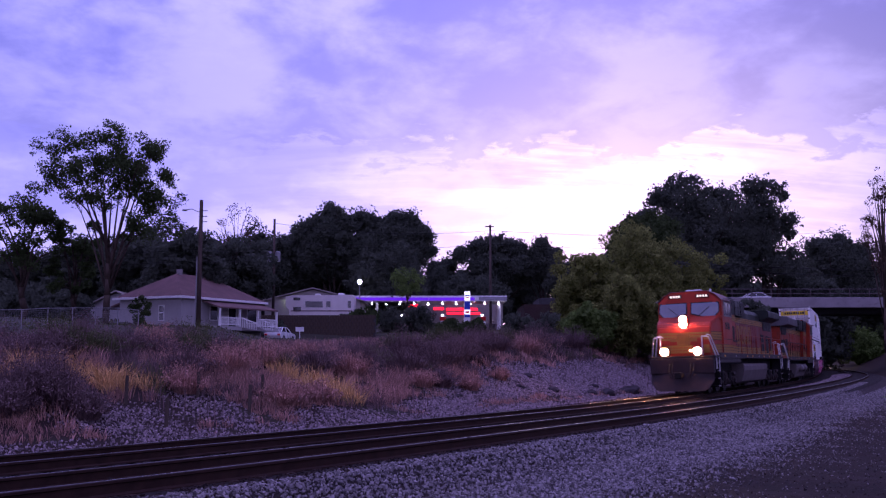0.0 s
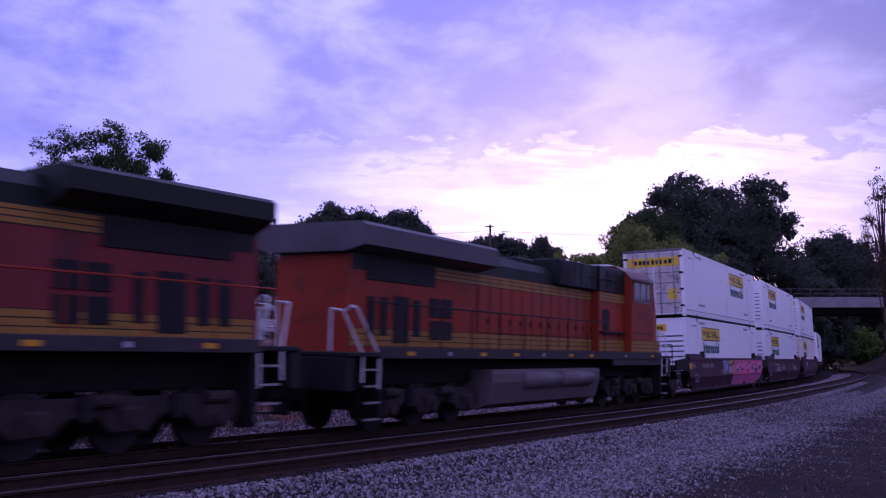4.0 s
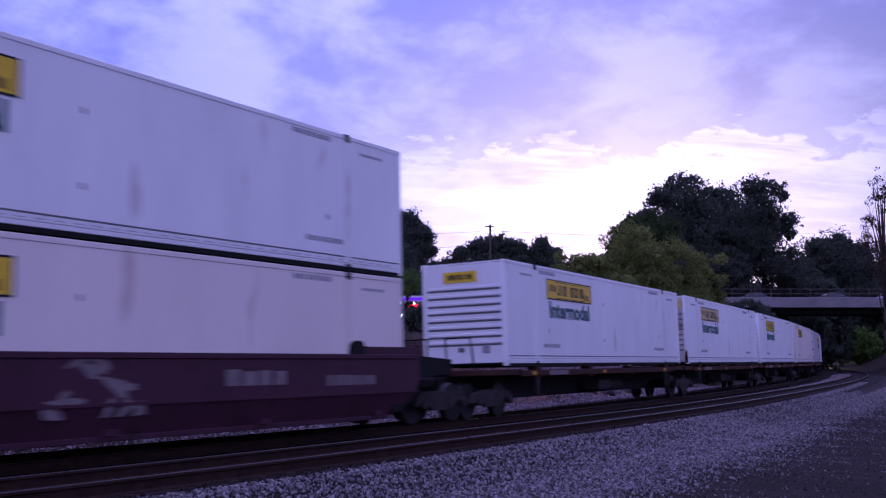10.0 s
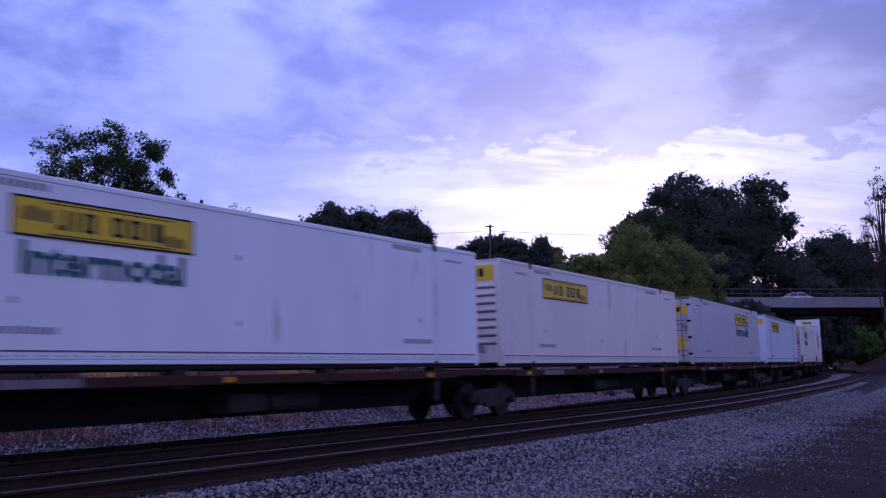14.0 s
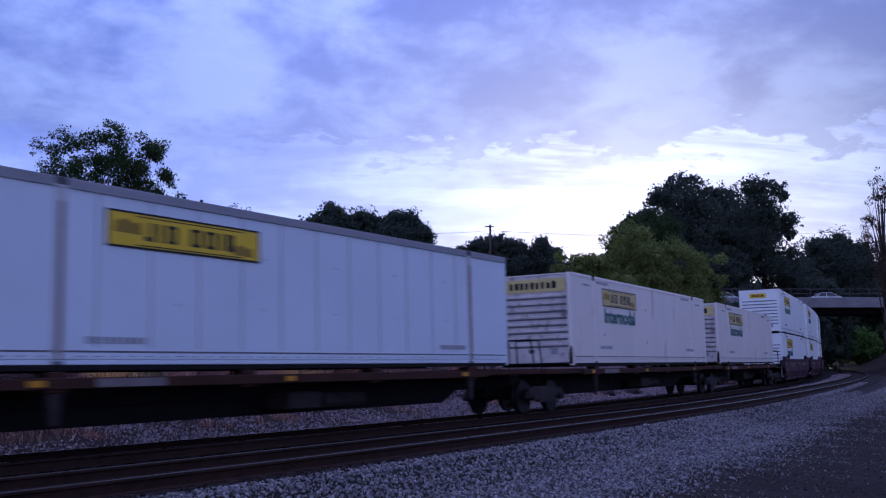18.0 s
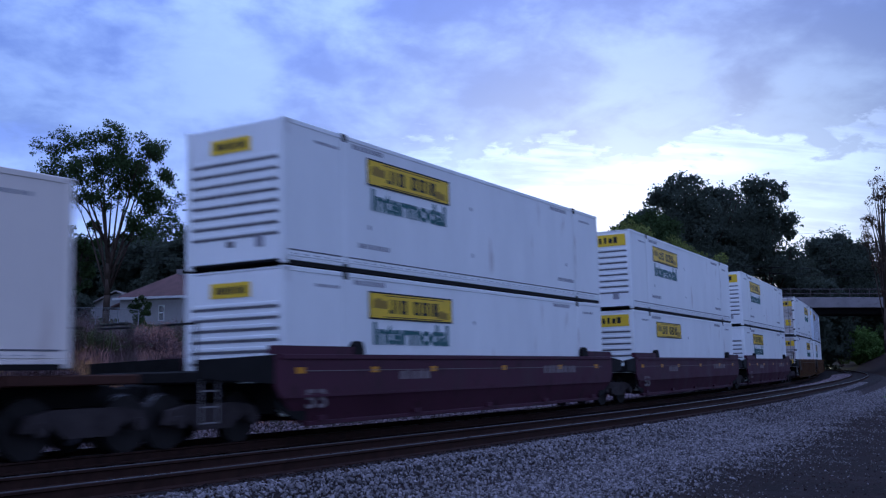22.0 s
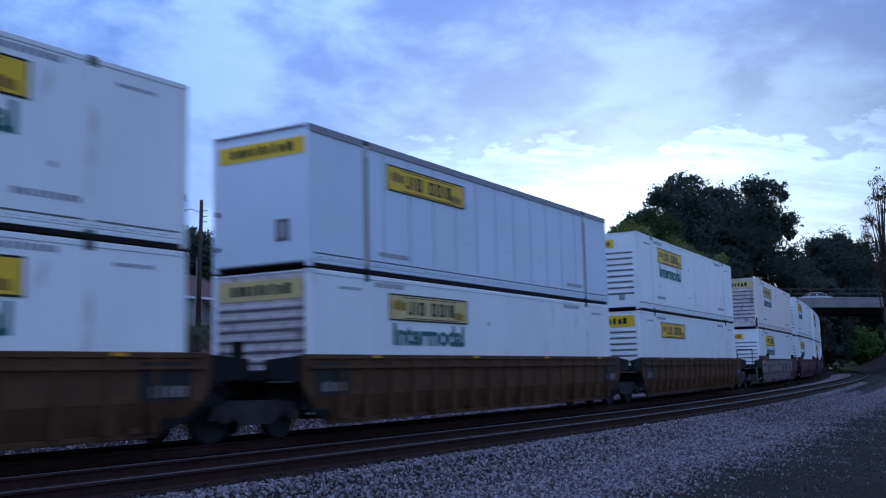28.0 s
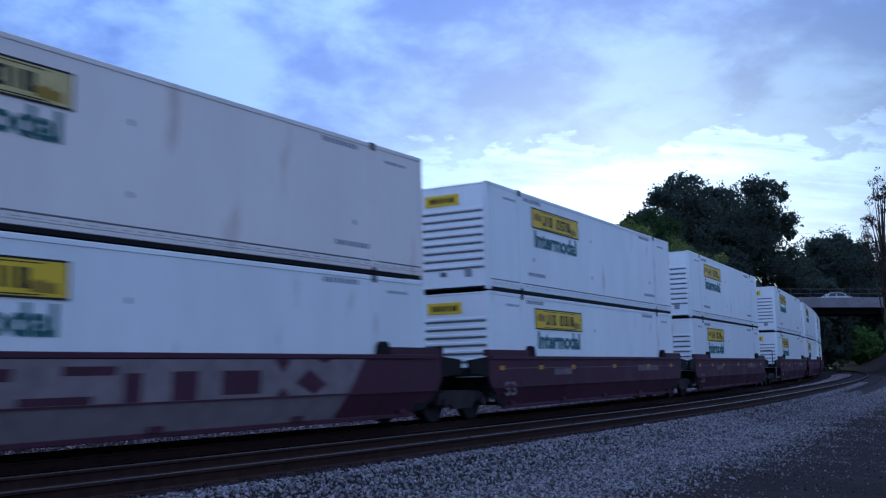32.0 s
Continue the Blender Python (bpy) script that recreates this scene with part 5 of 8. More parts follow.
def locomotive(label, lit, body):
    c = thing("diesel_locomotive", label, "locomotive", "locomotives")
    B, G, K, Yl = M[body], M["loco_green"], M["loco_black"], M["loco_yellow"]
    DECK = 1.74
    LOW_BANDS = ((1.875, 1.985), (2.005, 2.115), (2.135, 2.245))
    NOSE_BANDS = ((2.47, 2.575), (2.595, 2.70), (2.72, 2.825)) if lit else ()
    SIDE = M["hood_dirty"] if lit else B
    HIGH_BANDS = ((3.51, 3.595), (3.615, 3.70), (3.72, 3.785))
    bm = bm_new()
    box(bm, -10.6, 10.6, -1.50, 1.50, DECK - 0.09, DECK, 0.015)
    deck = part("deck", bm, K, c)
    for s in (-1, 1):
        bm = bm_new()
        box(bm, -9.5, 9.3, *sorted((s * 1.44, s * 1.51)), DECK - 0.13, DECK + 0.115, 0.012)
        box(bm, 4.3, 9.3, *sorted((s * 1.43, s * 1.50)), DECK - 0.34, DECK - 0.132, 0.012)
        sill = part("side_sill", bm, M["sill"], deck)
        for k, x in enumerate((-8.4, -6.6, -5.0, -3.1, -1.3, 0.6, 2.2, 5.4, 8.1)):
            bm = bm_new()
            box(bm, x, x + (0.14 if k % 3 == 1 else 0.3), *sorted((s * 1.508, s * 1.516)), DECK - 0.06, DECK + 0.03)
            part("reflector", bm, M["reflector"] if k % 3 != 1 else M["spray_white"], sill)
        for x0, x1 in ((5.5, 7.2), (8.0, 8.9)):
            bm = bm_new()
            box(bm, x0, x1, *sorted((s * 1.500, s * 1.506)), DECK - 0.17, DECK - 0.15)
            part("sill_groove", bm, K, sill)
    bm = bm_new()
    box(bm, -9.6, 9.6, -0.8, 0.8, 1.0, DECK - 0.1, 0.03)
    part("underframe", bm, M["steel"], c)
    bm = bm_new()
    prism(bm, [(-1.42, 1.34), (1.42, 1.34), (1.45, 1.0), (1.30, 0.45), (0.9, 0.30), (-0.9, 0.30), (-1.30, 0.45), (-1.45, 1.0)], -4.2, 3.2)
    tank = part("fuel_tank", bm, M["loco_grey"], c)
    for s in (-1, 1):
        bm = bm_new()
        box(bm, -4.15, 3.15, *sorted((s * 1.40, s * 1.455)), 0.98, 1.26, 0.02)
        part("tank_panel", bm, M["loco_grey"], tank)
        if not lit:
            for x in (-2.3, 0.2):
                bm = bm_new()
                rod(bm, (x, s * 1.36, 1.04), (x + 2.2, s * 1.36, 1.04), 0.25, 14)
                part("air_reservoir", bm, M["loco_grey"], c, smooth=True)
    # long hood
    HW, HT = 0.96, 4.34
    hx0, hx1 = -9.95, 6.0
    bm = bm_new()
    prism(bm, [(-HW, DECK), (HW, DECK), (HW, 3.80), (-HW, 3.80)], hx0, hx1)
    hood = part("long_hood", bm, SIDE, c)
    bm = bm_new()
    prism(bm, [(-HW, 3.802), (HW, 3.802), (HW, 4.10), (0.78, HT), (-0.78, HT), (-HW, 4.10)], hx0, hx1)
    part("hood_roof", bm, G, hood)
    for s in (-1, 1):
        for z0, z1 in ((3.49, 3.80), (1.86, 2.26)):
            bm = bm_new()
            box(bm, hx0 + 0.1, hx1, *sorted((s * HW, s * (HW + 0.004))), z0, z1)
            part("pinstripe", bm, G, hood)
        for z0, z1 in HIGH_BANDS + LOW_BANDS:
            bm = bm_new()
            box(bm, -7.2 if z0 > 3 else hx0 + 0.1, hx1, *sorted((s * (HW + 0.002), s * (HW + 0.008))), z0, z1)
            part("stripe", bm, Yl, hood)
        # doors along the engine room
        x = -4.2
        while x < 5.6:
            bm = bm_new()
            box(bm, x, x + 0.60, *sorted((s * (HW + 0.002), s * (HW + 0.022))), DECK + 0.54, 3.46, 0.008)
            d = part("hood_door", bm, SIDE, hood)
            bm = bm_new()
            box(bm, x - 0.045, x - 0.015, *sorted((s * HW, s * (HW + 0.012))), 1.87, 3.78)
            part("door_gap", bm, K, d)
            bm = bm_new()
            box(bm, x + 0.50, x + 0.54, *sorted((s * (HW + 0.02), s * (HW + 0.045))), 2.5, 2.66)
            part("latch", bm, K, d)
            x += 0.66
        # cooling-air screens near the rear and the blower opening behind the cab
        for x0, x1, z0, z1 in ((-9.3, -6.4, 3.3, 3.78), (-6.05, -5.55, 2.58, 3.04), (-6.62, -6.14, 2.58, 3.04), (-6.05, -5.55, 2.05, 2.5), (-6.62, -6.14, 2.05, 2.5),
                               (-7.35, -7.05, 2.1, 2.95), (-8.2, -7.55, 1.95, 3.0), (-8.75, -8.45, 2.1, 2.95), (-9.25, -8.95, 2.1, 2.95)):
            bm = bm_new()
            box(bm, x0, x1, *sorted((s * (HW + 0.006), s * (HW + 0.03))), z0, z1, 0.01)
            part("screen", bm, K, hood)
    # equipment box behind the cab, wider than the hood, and the tall dark casing over it and the engine's front
    bm = bm_new()
    box(bm, 3.7, 6.05, -1.22, 1.22, DECK, 3.82, 0.02)
    bb = part("equipment_box", bm, B, c)
    bm = bm_new()
    box(bm, 0.6, 3.72, -1.16, 1.16, 3.83, 4.62, 0.025)
    box(bm, 3.7, 6.04, -1.22, 1.22, 3.83, 4.66, 0.025)
    casing = part("roof_casing", bm, G, c, "dark green roof casing behind the cab")
    for s in (-1, 1):
        bm = bm_new()
        box(bm, 3.98, 4.60, *sorted((s * 1.215, s * 1.23)), 2.56, 3.24, 0.005)
        lv = part("louvre", bm, K, bb)
        bm = bm_new()
        for k in range(7):
            box(bm, 4.0, 4.58, *sorted((s * 1.228, s * 1.245)), 2.60 + k * 0.09, 2.625 + k * 0.09)
        part("louvre_slats", bm, K, lv)
        bm = bm_new()
        box(bm, 4.62, 5.75, *sorted((s * 1.215, s * 1.232)), 2.56, 3.26, 0.008)
        part("access_door", bm, M["orange"], bb, "cleaner orange access door")
        bm = bm_new()
        box(bm, 3.75, 5.9, *sorted((s * 1.21, s * 1.34)), 2.46, 2.52)
        part("drip_ledge", bm, K, bb)
        for z0, z1 in ((3.49, 3.80), (1.86, 2.26)):
            bm = bm_new()
            box(bm, 3.72, 6.04, *sorted((s * 1.215, s * 1.224)), z0, z1)
            part("pinstripe", bm, G, bb)
        for z0, z1 in HIGH_BANDS + LOW_BANDS:
            bm = bm_new()
            box(bm, 3.72, 6.04, *sorted((s * 1.222, s * 1.228)), z0, z1)
            part("stripe", bm, Yl, bb)
        for x0, x1, z0 in ((5.2, 5.9, 3.92), (4.35, 4.95, 3.92), (0.66, 1.62, 3.90)):
            bm = bm_new()
            yy = 1.22 if x0 > 3 else 1.16
            box(bm, x0, x1, *sorted((s * (yy - 0.01), s * (yy + 0.015))), z0, 4.54, 0.008)
            gr = part("grille", bm, K, casing)
            bm = bm_new()
            for k in range(8):
                box(bm, x0 + 0.02, x1 - 0.02, *sorted((s * (yy + 0.013), s * (yy + 0.03))), z0 + 0.03 + k * 0.072, z0 + 0.05 + k * 0.072)
            part("grille_slats", bm, M["loco_black"], gr)
        bm = bm_new()
        for x in (3.68, 3.2, 2.3, 1.75):
            box(bm, x, x + 0.03, *sorted((s * 1.15, s * (1.232 if x > 3.6 else 1.172))), 3.85, 4.6)
        part("casing_seam", bm, K, casing)
        bm = bm_new()
        rod(bm, (3.0, s * 1.27, 4.22), (6.0, s * 1.27, 4.24), 0.016, 6)
        for x in (3.0, 4.6, 5.95):
            rod(bm, (x, s * 1.16, 4.23), (x, s * 1.27, 4.23), 0.012, 5)
        part("grab_rail", bm, K, casing)
    # radiator with its wings, stack and horn
    bm = bm_new()
    wx0, wx1, wz = (-9.9, -5.4, 4.05) if lit else (-10.15, -4.1, 3.97)
    prism(bm, [(-0.98, 3.84), (0.98, 3.84), (1.50, wz), (1.50, 4.38), (1.40, 4.46), (-1.40, 4.46), (-1.50, 4.38), (-1.50, wz)], wx0, wx1)
    # the reversed engine's wing is greyer: light on its side put into the colour
    wing = part("radiator_wing", bm, G if lit else M["wing_lit_grey"], c)
    bm = bm_new()
    for k in range(6):
        xx = wx0 + 0.3 + k * (wx1 - wx0 - 0.6) / 6
        box(bm, xx, xx + (wx1 - wx0) / 7.5, -1.2, 1.2, 4.455, 4.48)
    part("radiator_shutter", bm, K, wing)
    bm = bm_new()
    box(bm, -0.9, 0.3, -0.45, 0.45, HT, HT + 0.22, 0.04)
    part("exhaust_pipe", bm, K, c)
    for x0, x1, w in ((-3.0, -1.0, 0.5), (-4.4, -3.3, 0.45)):
        bm = bm_new()
        box(bm, x0, x1, -w, w, HT, HT + 0.09, 0.03)
        part("roof_hatch", bm, G, c)
    bm = bm_new()
    for dy in (-0.18, 0.0, 0.18):
        rod(bm, (-4.3, dy, HT + 0.2), (-3.7, dy, HT + 0.2), 0.04, 8, 0.10)
    rod(bm, (-4.2, 0, HT), (-4.2, 0, HT + 0.2), 0.03, 6)
    part("horn", bm, M["steel"], c)
    bm = bm_new()
    rod(bm, (-9.55, 0.55, 3.2), (-9.75, 0.55, 3.2), 0.12, 12)
    rod(bm, (-9.55, 0.30, 3.2), (-9.75, 0.30, 3.2), 0.12, 12)
    part("rear_headlight", bm, M["glass"], c)
    # cab
    CX0, CX1, CT = 6.05, 8.35, 4.80
    bm = bm_new()
    prism(bm, [(-1.5, DECK), (1.5, DECK), (1.5, 4.34), (1.22, 4.62), (0.86, CT), (-0.86, CT), (-1.22, 4.62), (-1.5, 4.34)], CX0, CX1)
    cab = part("cab", bm, B, c)
    # roof skin paled partly for the sky that it reflects
    bm = bm_new()
    prism(bm, [(-1.53, 4.34), (-1.24, 4.645), (-0.87, CT + 0.03), (0.87, CT + 0.03), (1.24, 4.645), (1.53, 4.34), (1.505, 4.338), (1.222, 4.623), (0.862, CT + 0.004), (-0.862, CT + 0.004),
               (-1.222, 4.623), (-1.505, 4.338)], CX0 - 0.05, CX1 + 0.10)
    part("cab_roof", bm, M["cab_roof"], cab, "faded pinkish grey roof skin, reflected sky in its colour")
    for s in (-1, 1):
        for x0, x1 in ((6.29, 6.89), (6.95, 7.55), (7.62, 7.94)):
            bm = bm_new()
            box(bm, x0, x1, *sorted((s * 1.498, s * 1.512)), 3.64, 4.26, 0.004)
            part("side_window", bm, M["side_glass"], cab)
        bm = bm_new()
        for x0, x1, z0, z1 in ((6.24, 7.98, 3.58, 3.63), (6.24, 7.98, 4.27, 4.31), (6.22, 6.28, 3.58, 4.31), (7.95, 8.01, 3.58, 4.31), (6.90, 6.94, 3.62, 4.28), (7.56, 7.61, 3.62, 4.28)):
            box(bm, x0, x1, *sorted((s * 1.498, s * 1.53)), z0, z1)
        part("window_frame", bm, M["shade_metal"], cab)
        bm = bm_new()
        prism(bm, [(s * 1.505, 4.46), (s * 1.74, 4.40), (s * 1.74, 4.38), (s * 1.505, 4.42)], 5.95, 8.05)
        part("sunshade", bm, M["shade_metal"], cab, "pale sheet-metal sunshade")
        tagged(share("number_print", bars_mesh("number_print", 1.1, 0.34, 4, M["loco_green"] if lit else M["hood_dirty"], 71), cab, Matrix.Translation((7.75, s * 1.502, 2.98)) @ Matrix.Diagonal((1, s, 1, 1))), kind="stuff")
        for z0, z1 in LOW_BANDS:
            bm = bm_new()
            box(bm, CX0, 8.45, *sorted((s * 1.50, s * 1.506)), z0, z1)
            part("stripe", bm, Yl, cab)
        for x0, x1, d, z0, z1 in ((CX0, 8.45, 0.003, 1.86, 2.26), (CX0 + 0.1, 8.3, 0.006, 2.50, 2.525)):
            bm = bm_new()
            box(bm, x0, x1, *sorted((s * 1.498, s * (1.5 + d))), z0, z1)
            part("pinstripe", bm, G, cab)
    # windshields, brow and number boards
    bm = bm_new()
    prism(bm, [(CX1 - 0.05, 3.30), (CX1 + 0.28, 3.44), (CX1 + 0.14, 4.30), (CX1 + 0.10, CT - 0.02), (CX1 - 0.05, CT - 0.01)], -1.46, 1.46, "y")
    for v in bm.verts:
        if v.co.z > 4.5:
            v.co.y *= 0.60
        elif v.co.z > 4.0:
            v.co.y *= 0.995
    brow = part("cab_front", bm, B, cab)
    for s in (-1, 1):
        def pane(pts, depth):
            """A flat shape on the sloping cab front, its points given as side offset and height."""
            m_ = bm_new()
            slope = lambda z: CX1 + 0.28 - (z - 3.44) * 0.14 / 0.86
            lo_ = [m_.verts.new((slope(z) + 0.002, s * y, z)) for y, z in pts]
            hi_ = [m_.verts.new((slope(z) + depth, s * y, z)) for y, z in pts]
            k_ = len(pts)
            fs = [m_.faces.new(lo_), m_.faces.new(hi_[::-1])] + [m_.faces.new((lo_[i], hi_[i], hi_[(i + 1) % k_], lo_[(i + 1) % k_])) for i in range(k_)]
            bmesh.ops.recalc_face_normals(m_, faces=fs)
            return m_
        gasket = part("window_gasket", pane([(0.07, 3.72), (0.96, 3.46), (1.20, 3.54), (1.44, 3.80), (1.42, 4.24), (1.32, 4.28), (0.08, 4.28)], 0.012), K, brow)
        part("windshield", pane([(0.12, 3.76), (0.96, 3.51), (1.18, 3.59), (1.39, 3.82), (1.38, 4.20), (1.30, 4.24), (0.13, 4.24)], 0.022), M["cab_glass"], gasket)
        bm = bm_new()
        rod(bm, (CX1 + 0.30, s * 0.5, 3.66), (CX1 + 0.23, s * 0.95, 4.05), 0.012, 5)
        part("wiper", bm, K, brow)
        bm = bm_new()
        box(bm, CX1 + 0.09, CX1 + 0.17, *sorted((s * 0.34, s * 0.96)), 4.50, 4.65, 0.01)
        part("number_board", bm, M["ink"], brow)
        bm = bm_new()
        a = 0.40
        for _ in range(4):
            box(bm, CX1 + 0.168, CX1 + 0.176, *sorted((s * a, s * (a + 0.085))), 4.525, 4.625)
            a += 0.13
        tagged(part("number_print", bm, GLOW["board"] if lit else M["faint"], brow), kind="stuff")
    # broad tall nose, tapering to the front
    bm = bm_new()
    top = [(9.94, 2.25), (9.92, 2.75), (9.84, 3.10), (9.66, 3.28), (CX1 + 0.30, 3.60), (CX1 - 0.1, 3.66)]
    if not lit:
        top = [(9.90, 2.25), (9.88, 2.75), (9.80, 3.20), (9.64, 3.40), (CX1 + 0.30, 3.86), (CX1 - 0.1, 4.02)]
    prism(bm, [(CX1 - 0.1, DECK), (9.86, DECK)] + top, -1.46, 1.46, "y")
    for v in bm.verts:
        if v.co.x > 8.6:
            v.co.y *= 1 - (v.co.x - 8.6) * 0.12
    bmesh.ops.bevel(bm, geom=bm.edges[:], offset=0.05, segments=2, affect="EDGES")
    if not lit:
        for v in bm.verts:
            if v.co.x > 9.0:
                v.co.x -= 0.33
    nose = part("nose", bm, B, c)

    def half(x):
        return 1.46 * (1 - (x - 8.6) * 0.12) if x > 8.6 else 1.46
    for bands in (LOW_BANDS, NOSE_BANDS):
        if not bands:
            continue
        z0, z1 = bands[0][0] - 0.02, bands[-1][1] + 0.02
        for s in (-1, 1):
            bm = bm_new()
            prism(bm, [(8.60, s * (half(8.60) - 0.01)), (9.80, s * (half(9.80) - 0.01)), (9.80, s * (half(9.80) + 0.004)), (8.60, s * (half(8.60) + 0.004))], z0, z1, "z")
            part("dark_band", bm, K, nose)
    for z0, z1 in LOW_BANDS + NOSE_BANDS:
        xf = float(np.interp((z0 + z1) / 2, [DECK, 2.25, 2.75, 3.10], [9.86, 9.94, 9.92, 9.84]))
        bm = bm_new()
        box(bm, xf - 0.03, xf + 0.012, -1.17, 1.17, z0, z1)
        part("stripe", bm, Yl, nose)
        for s in (-1, 1):
            bm = bm_new()
            x1 = xf - 0.06
            prism(bm, [(8.62, s * (half(8.62) - 0.01)), (x1, s * (half(x1) - 0.01)), (x1, s * (half(x1) + 0.008)), (8.62, s * (half(8.62) + 0.008))], z0, z1, "z")
            part("stripe", bm, Yl, nose)
    # round emblem band on the nose, as a plain shape
    bm = bm_new()
    for y0, y1, z0, z1 in ((-0.62, 0.62, 2.40, 2.58), (-0.30, 0.30, 2.22, 2.76)):
        box(bm, 9.95, 9.985, y0, y1, z0, z1, 0.01)
    part("emblem", bm, M["brand"], nose)
    bm = bm_new()
    box(bm, 9.45, 9.88, -0.21, 0.21, 3.01, 3.63, 0.06)
    housing = part("headlight_housing", bm, B, nose)
    # lit lenses are drawn larger, their glare put into the size
    for z in (3.20, 3.43):
        bm = bm_new()
        rod(bm, (9.87, 0, z), (9.92, 0, z), 0.165 if lit else 0.135, 16)
        part("headlight", bm, GLOW["head"] if lit else M["glass"], housing)
    bm = bm_new()
    box(bm, 9.90, 9.975, 0.40, 0.90, 1.80, 2.55, 0.02)
    part("nose_door", bm, B, nose)
    # ditch lights
    for s in (-1, 1):
        bm = bm_new()
        box(bm, 10.42, 10.62, s * 0.75 - 0.19, s * 0.75 + 0.19, DECK + 0.02, DECK + 0.40, 0.02)
        hl = part("ditch_light_box", bm, K, c)
        # lens widened to stand in for the lamp's glare
        bm = bm_new()
        rod(bm, (10.61, s * 0.75, DECK + 0.21), (10.66, s * 0.75, DECK + 0.21), 0.18, 16)
        part("ditch_light", bm, GLOW["head"] if lit else M["glass"], hl)
    if lit:
        bm = bm_new()
        rod(bm, (9.97, 0.30, 1.98), (10.02, 0.30, 1.98), 0.06, 10)
        part("marker_light", bm, GLOW["marker"], nose)
    for d in (-1, 1):
        bm = bm_new()
        box(bm, *sorted((d * 10.3, d * 10.6)), -1.45, 1.45, 0.95, DECK - 0.1, 0.02)
        part("end_plate", bm, M["plough"] if d > 0 else K, c)
        if d > 0:
            # curved plough blade with rounded lower corners
            rows_ = ((10.62, 0.98), (10.68, 0.70), (10.78, 0.42), (10.88, 0.16))
            bm = bm_new()
            ys_ = [-1.42 + 2.84 * i / 12 for i in range(13)]
            grid = []
            for back in (0.0, -0.05):
                grid.append([[bm.verts.new((xx + back - 0.16 * (abs(yy) / 1.42) ** 2, yy, max(zz, 0.14 + 0.42 * max(0.0, (abs(yy) - 0.95) / 0.47) ** 2))) for yy in ys_] for xx, zz in rows_])
            for g in grid:
                for i in range(3):
                    for j in range(12):
                        bm.faces.new((g[i][j], g[i][j + 1], g[i + 1][j + 1], g[i + 1][j]))
            bmesh.ops.recalc_face_normals(bm, faces=bm.faces[:])
            part("snow_plough", bm, M["plough"], c, smooth=True)
        coupler(c, d * 10.55, d)
        for y in (-0.55, -0.42, 0.42, 0.55):
            bm = bm_new()
            rod(bm, (d * 10.62, y, 1.40), (d * 10.80, y, 1.05), 0.03, 6)
            rod(bm, (d * 10.80, y, 1.05), (d * 10.85, y * 0.8, 0.75), 0.03, 6)
            part("air_hose", bm, M["rubber"], c)
        for s in (-1, 1):
            steps = None
            for z in (0.34, 0.68, 1.02, 1.36):
                bm = bm_new()
                box(bm, *sorted((d * 9.42, d * 9.98)), *sorted((s * 1.15, s * 1.47)), z, z + 0.035)
                steps = part("step", bm, M["steel"], c)
                bm = bm_new()
                box(bm, *sorted((d * 9.42, d * 9.98)), *sorted((s * 1.47, s * 1.485)), z, z + 0.045)
                part("step_edge", bm, M["shade_metal"], steps, "grey worn step edge")
            bm = bm_new()
            box(bm, *sorted((d * 9.32, d * 9.40)), *sorted((s * 0.95, s * 1.46)), 0.30, DECK - 0.1, 0.01)
            part("step_side_plate", bm, K, c)
            for pts in (((10.06, 1.47, 1.12), (10.06, 1.47, 1.68), (10.5, 1.25, 2.58), (10.5, 0.95, 2.62), (10.5, 0.95, 1.76)),
                        ((9.46, 1.47, 0.98), (9.46, 1.47, 1.69), (9.98, 1.22, 2.66), (9.98, 1.10, 2.70), (9.96, 0.95, 2.60))):
                bm = bm_new()
                for p, q in zip(pts, pts[1:]):
                    rod(bm, (d * p[0], s * p[1], p[2]), (d * q[0], s * q[1], q[2]), 0.026, 8)
                part("grab_iron", bm, M["silver"], c, "silver-painted step handrail")
    for s in (-1, 1):
        bm = bm_new()
        rod(bm, (-9.9, s * 1.46, DECK + 1.05), (3.6, s * 1.46, DECK + 1.05), 0.02, 6)
        hr = part("handrail", bm, M["orange_dark"] if lit else M["loco_black"], c)
        x = -9.9
        while x < 3.7:
            bm = bm_new()
            rod(bm, (x, s * 1.46, DECK - 0.1), (x, s * 1.46, DECK + 1.05), 0.018, 6)
            part("stanchion", bm, M["orange_dark"] if lit else M["loco_black"], hr)
            x += 1.5
        # company mark as four plain hollow blocks
        for x in (2.17, 1.06, -0.05, -1.16) if lit else ():
            y0, y1 = sorted((s * (HW + 0.022), s * (HW + 0.028)))
            bm = bm_new()
            box(bm, x - 0.34, x - 0.06, y0, y1, 2.40, 3.36)
            box(bm, x - 0.98, x - 0.74, y0, y1, 2.52, 3.26)
            for z0, z1 in ((2.40, 2.56), (3.20, 3.36)):
                box(bm, x - 0.88, x - 0.342, y0, y1 + 0.001, z0 + 0.002, z1 - 0.002)
            part("brand_shape", bm, M["brand"], hood)
    loco_truck(c, 6.9)
    loco_truck(c, -6.9)
    bm = bm_new()
    rod(bm, (6.3, 0.6, CT), (6.3, 0.6, CT + 0.25), 0.05, 8)
    box(bm, 6.8, 7.5, -0.35, 0.35, CT, CT + 0.16, 0.03)
    part("roof_equipment", bm, M["silver"], c)
    return c


runs(locomotive("orange diesel locomotive with green roof and lit headlights", True, "orange"), -36.25, 7.0, 0.085)
# a negative half turns the second one round
runs(locomotive("dirty orange diesel locomotive running cab to the rear", False, "orange_dark"), -13.8, -7.0, 0.085)

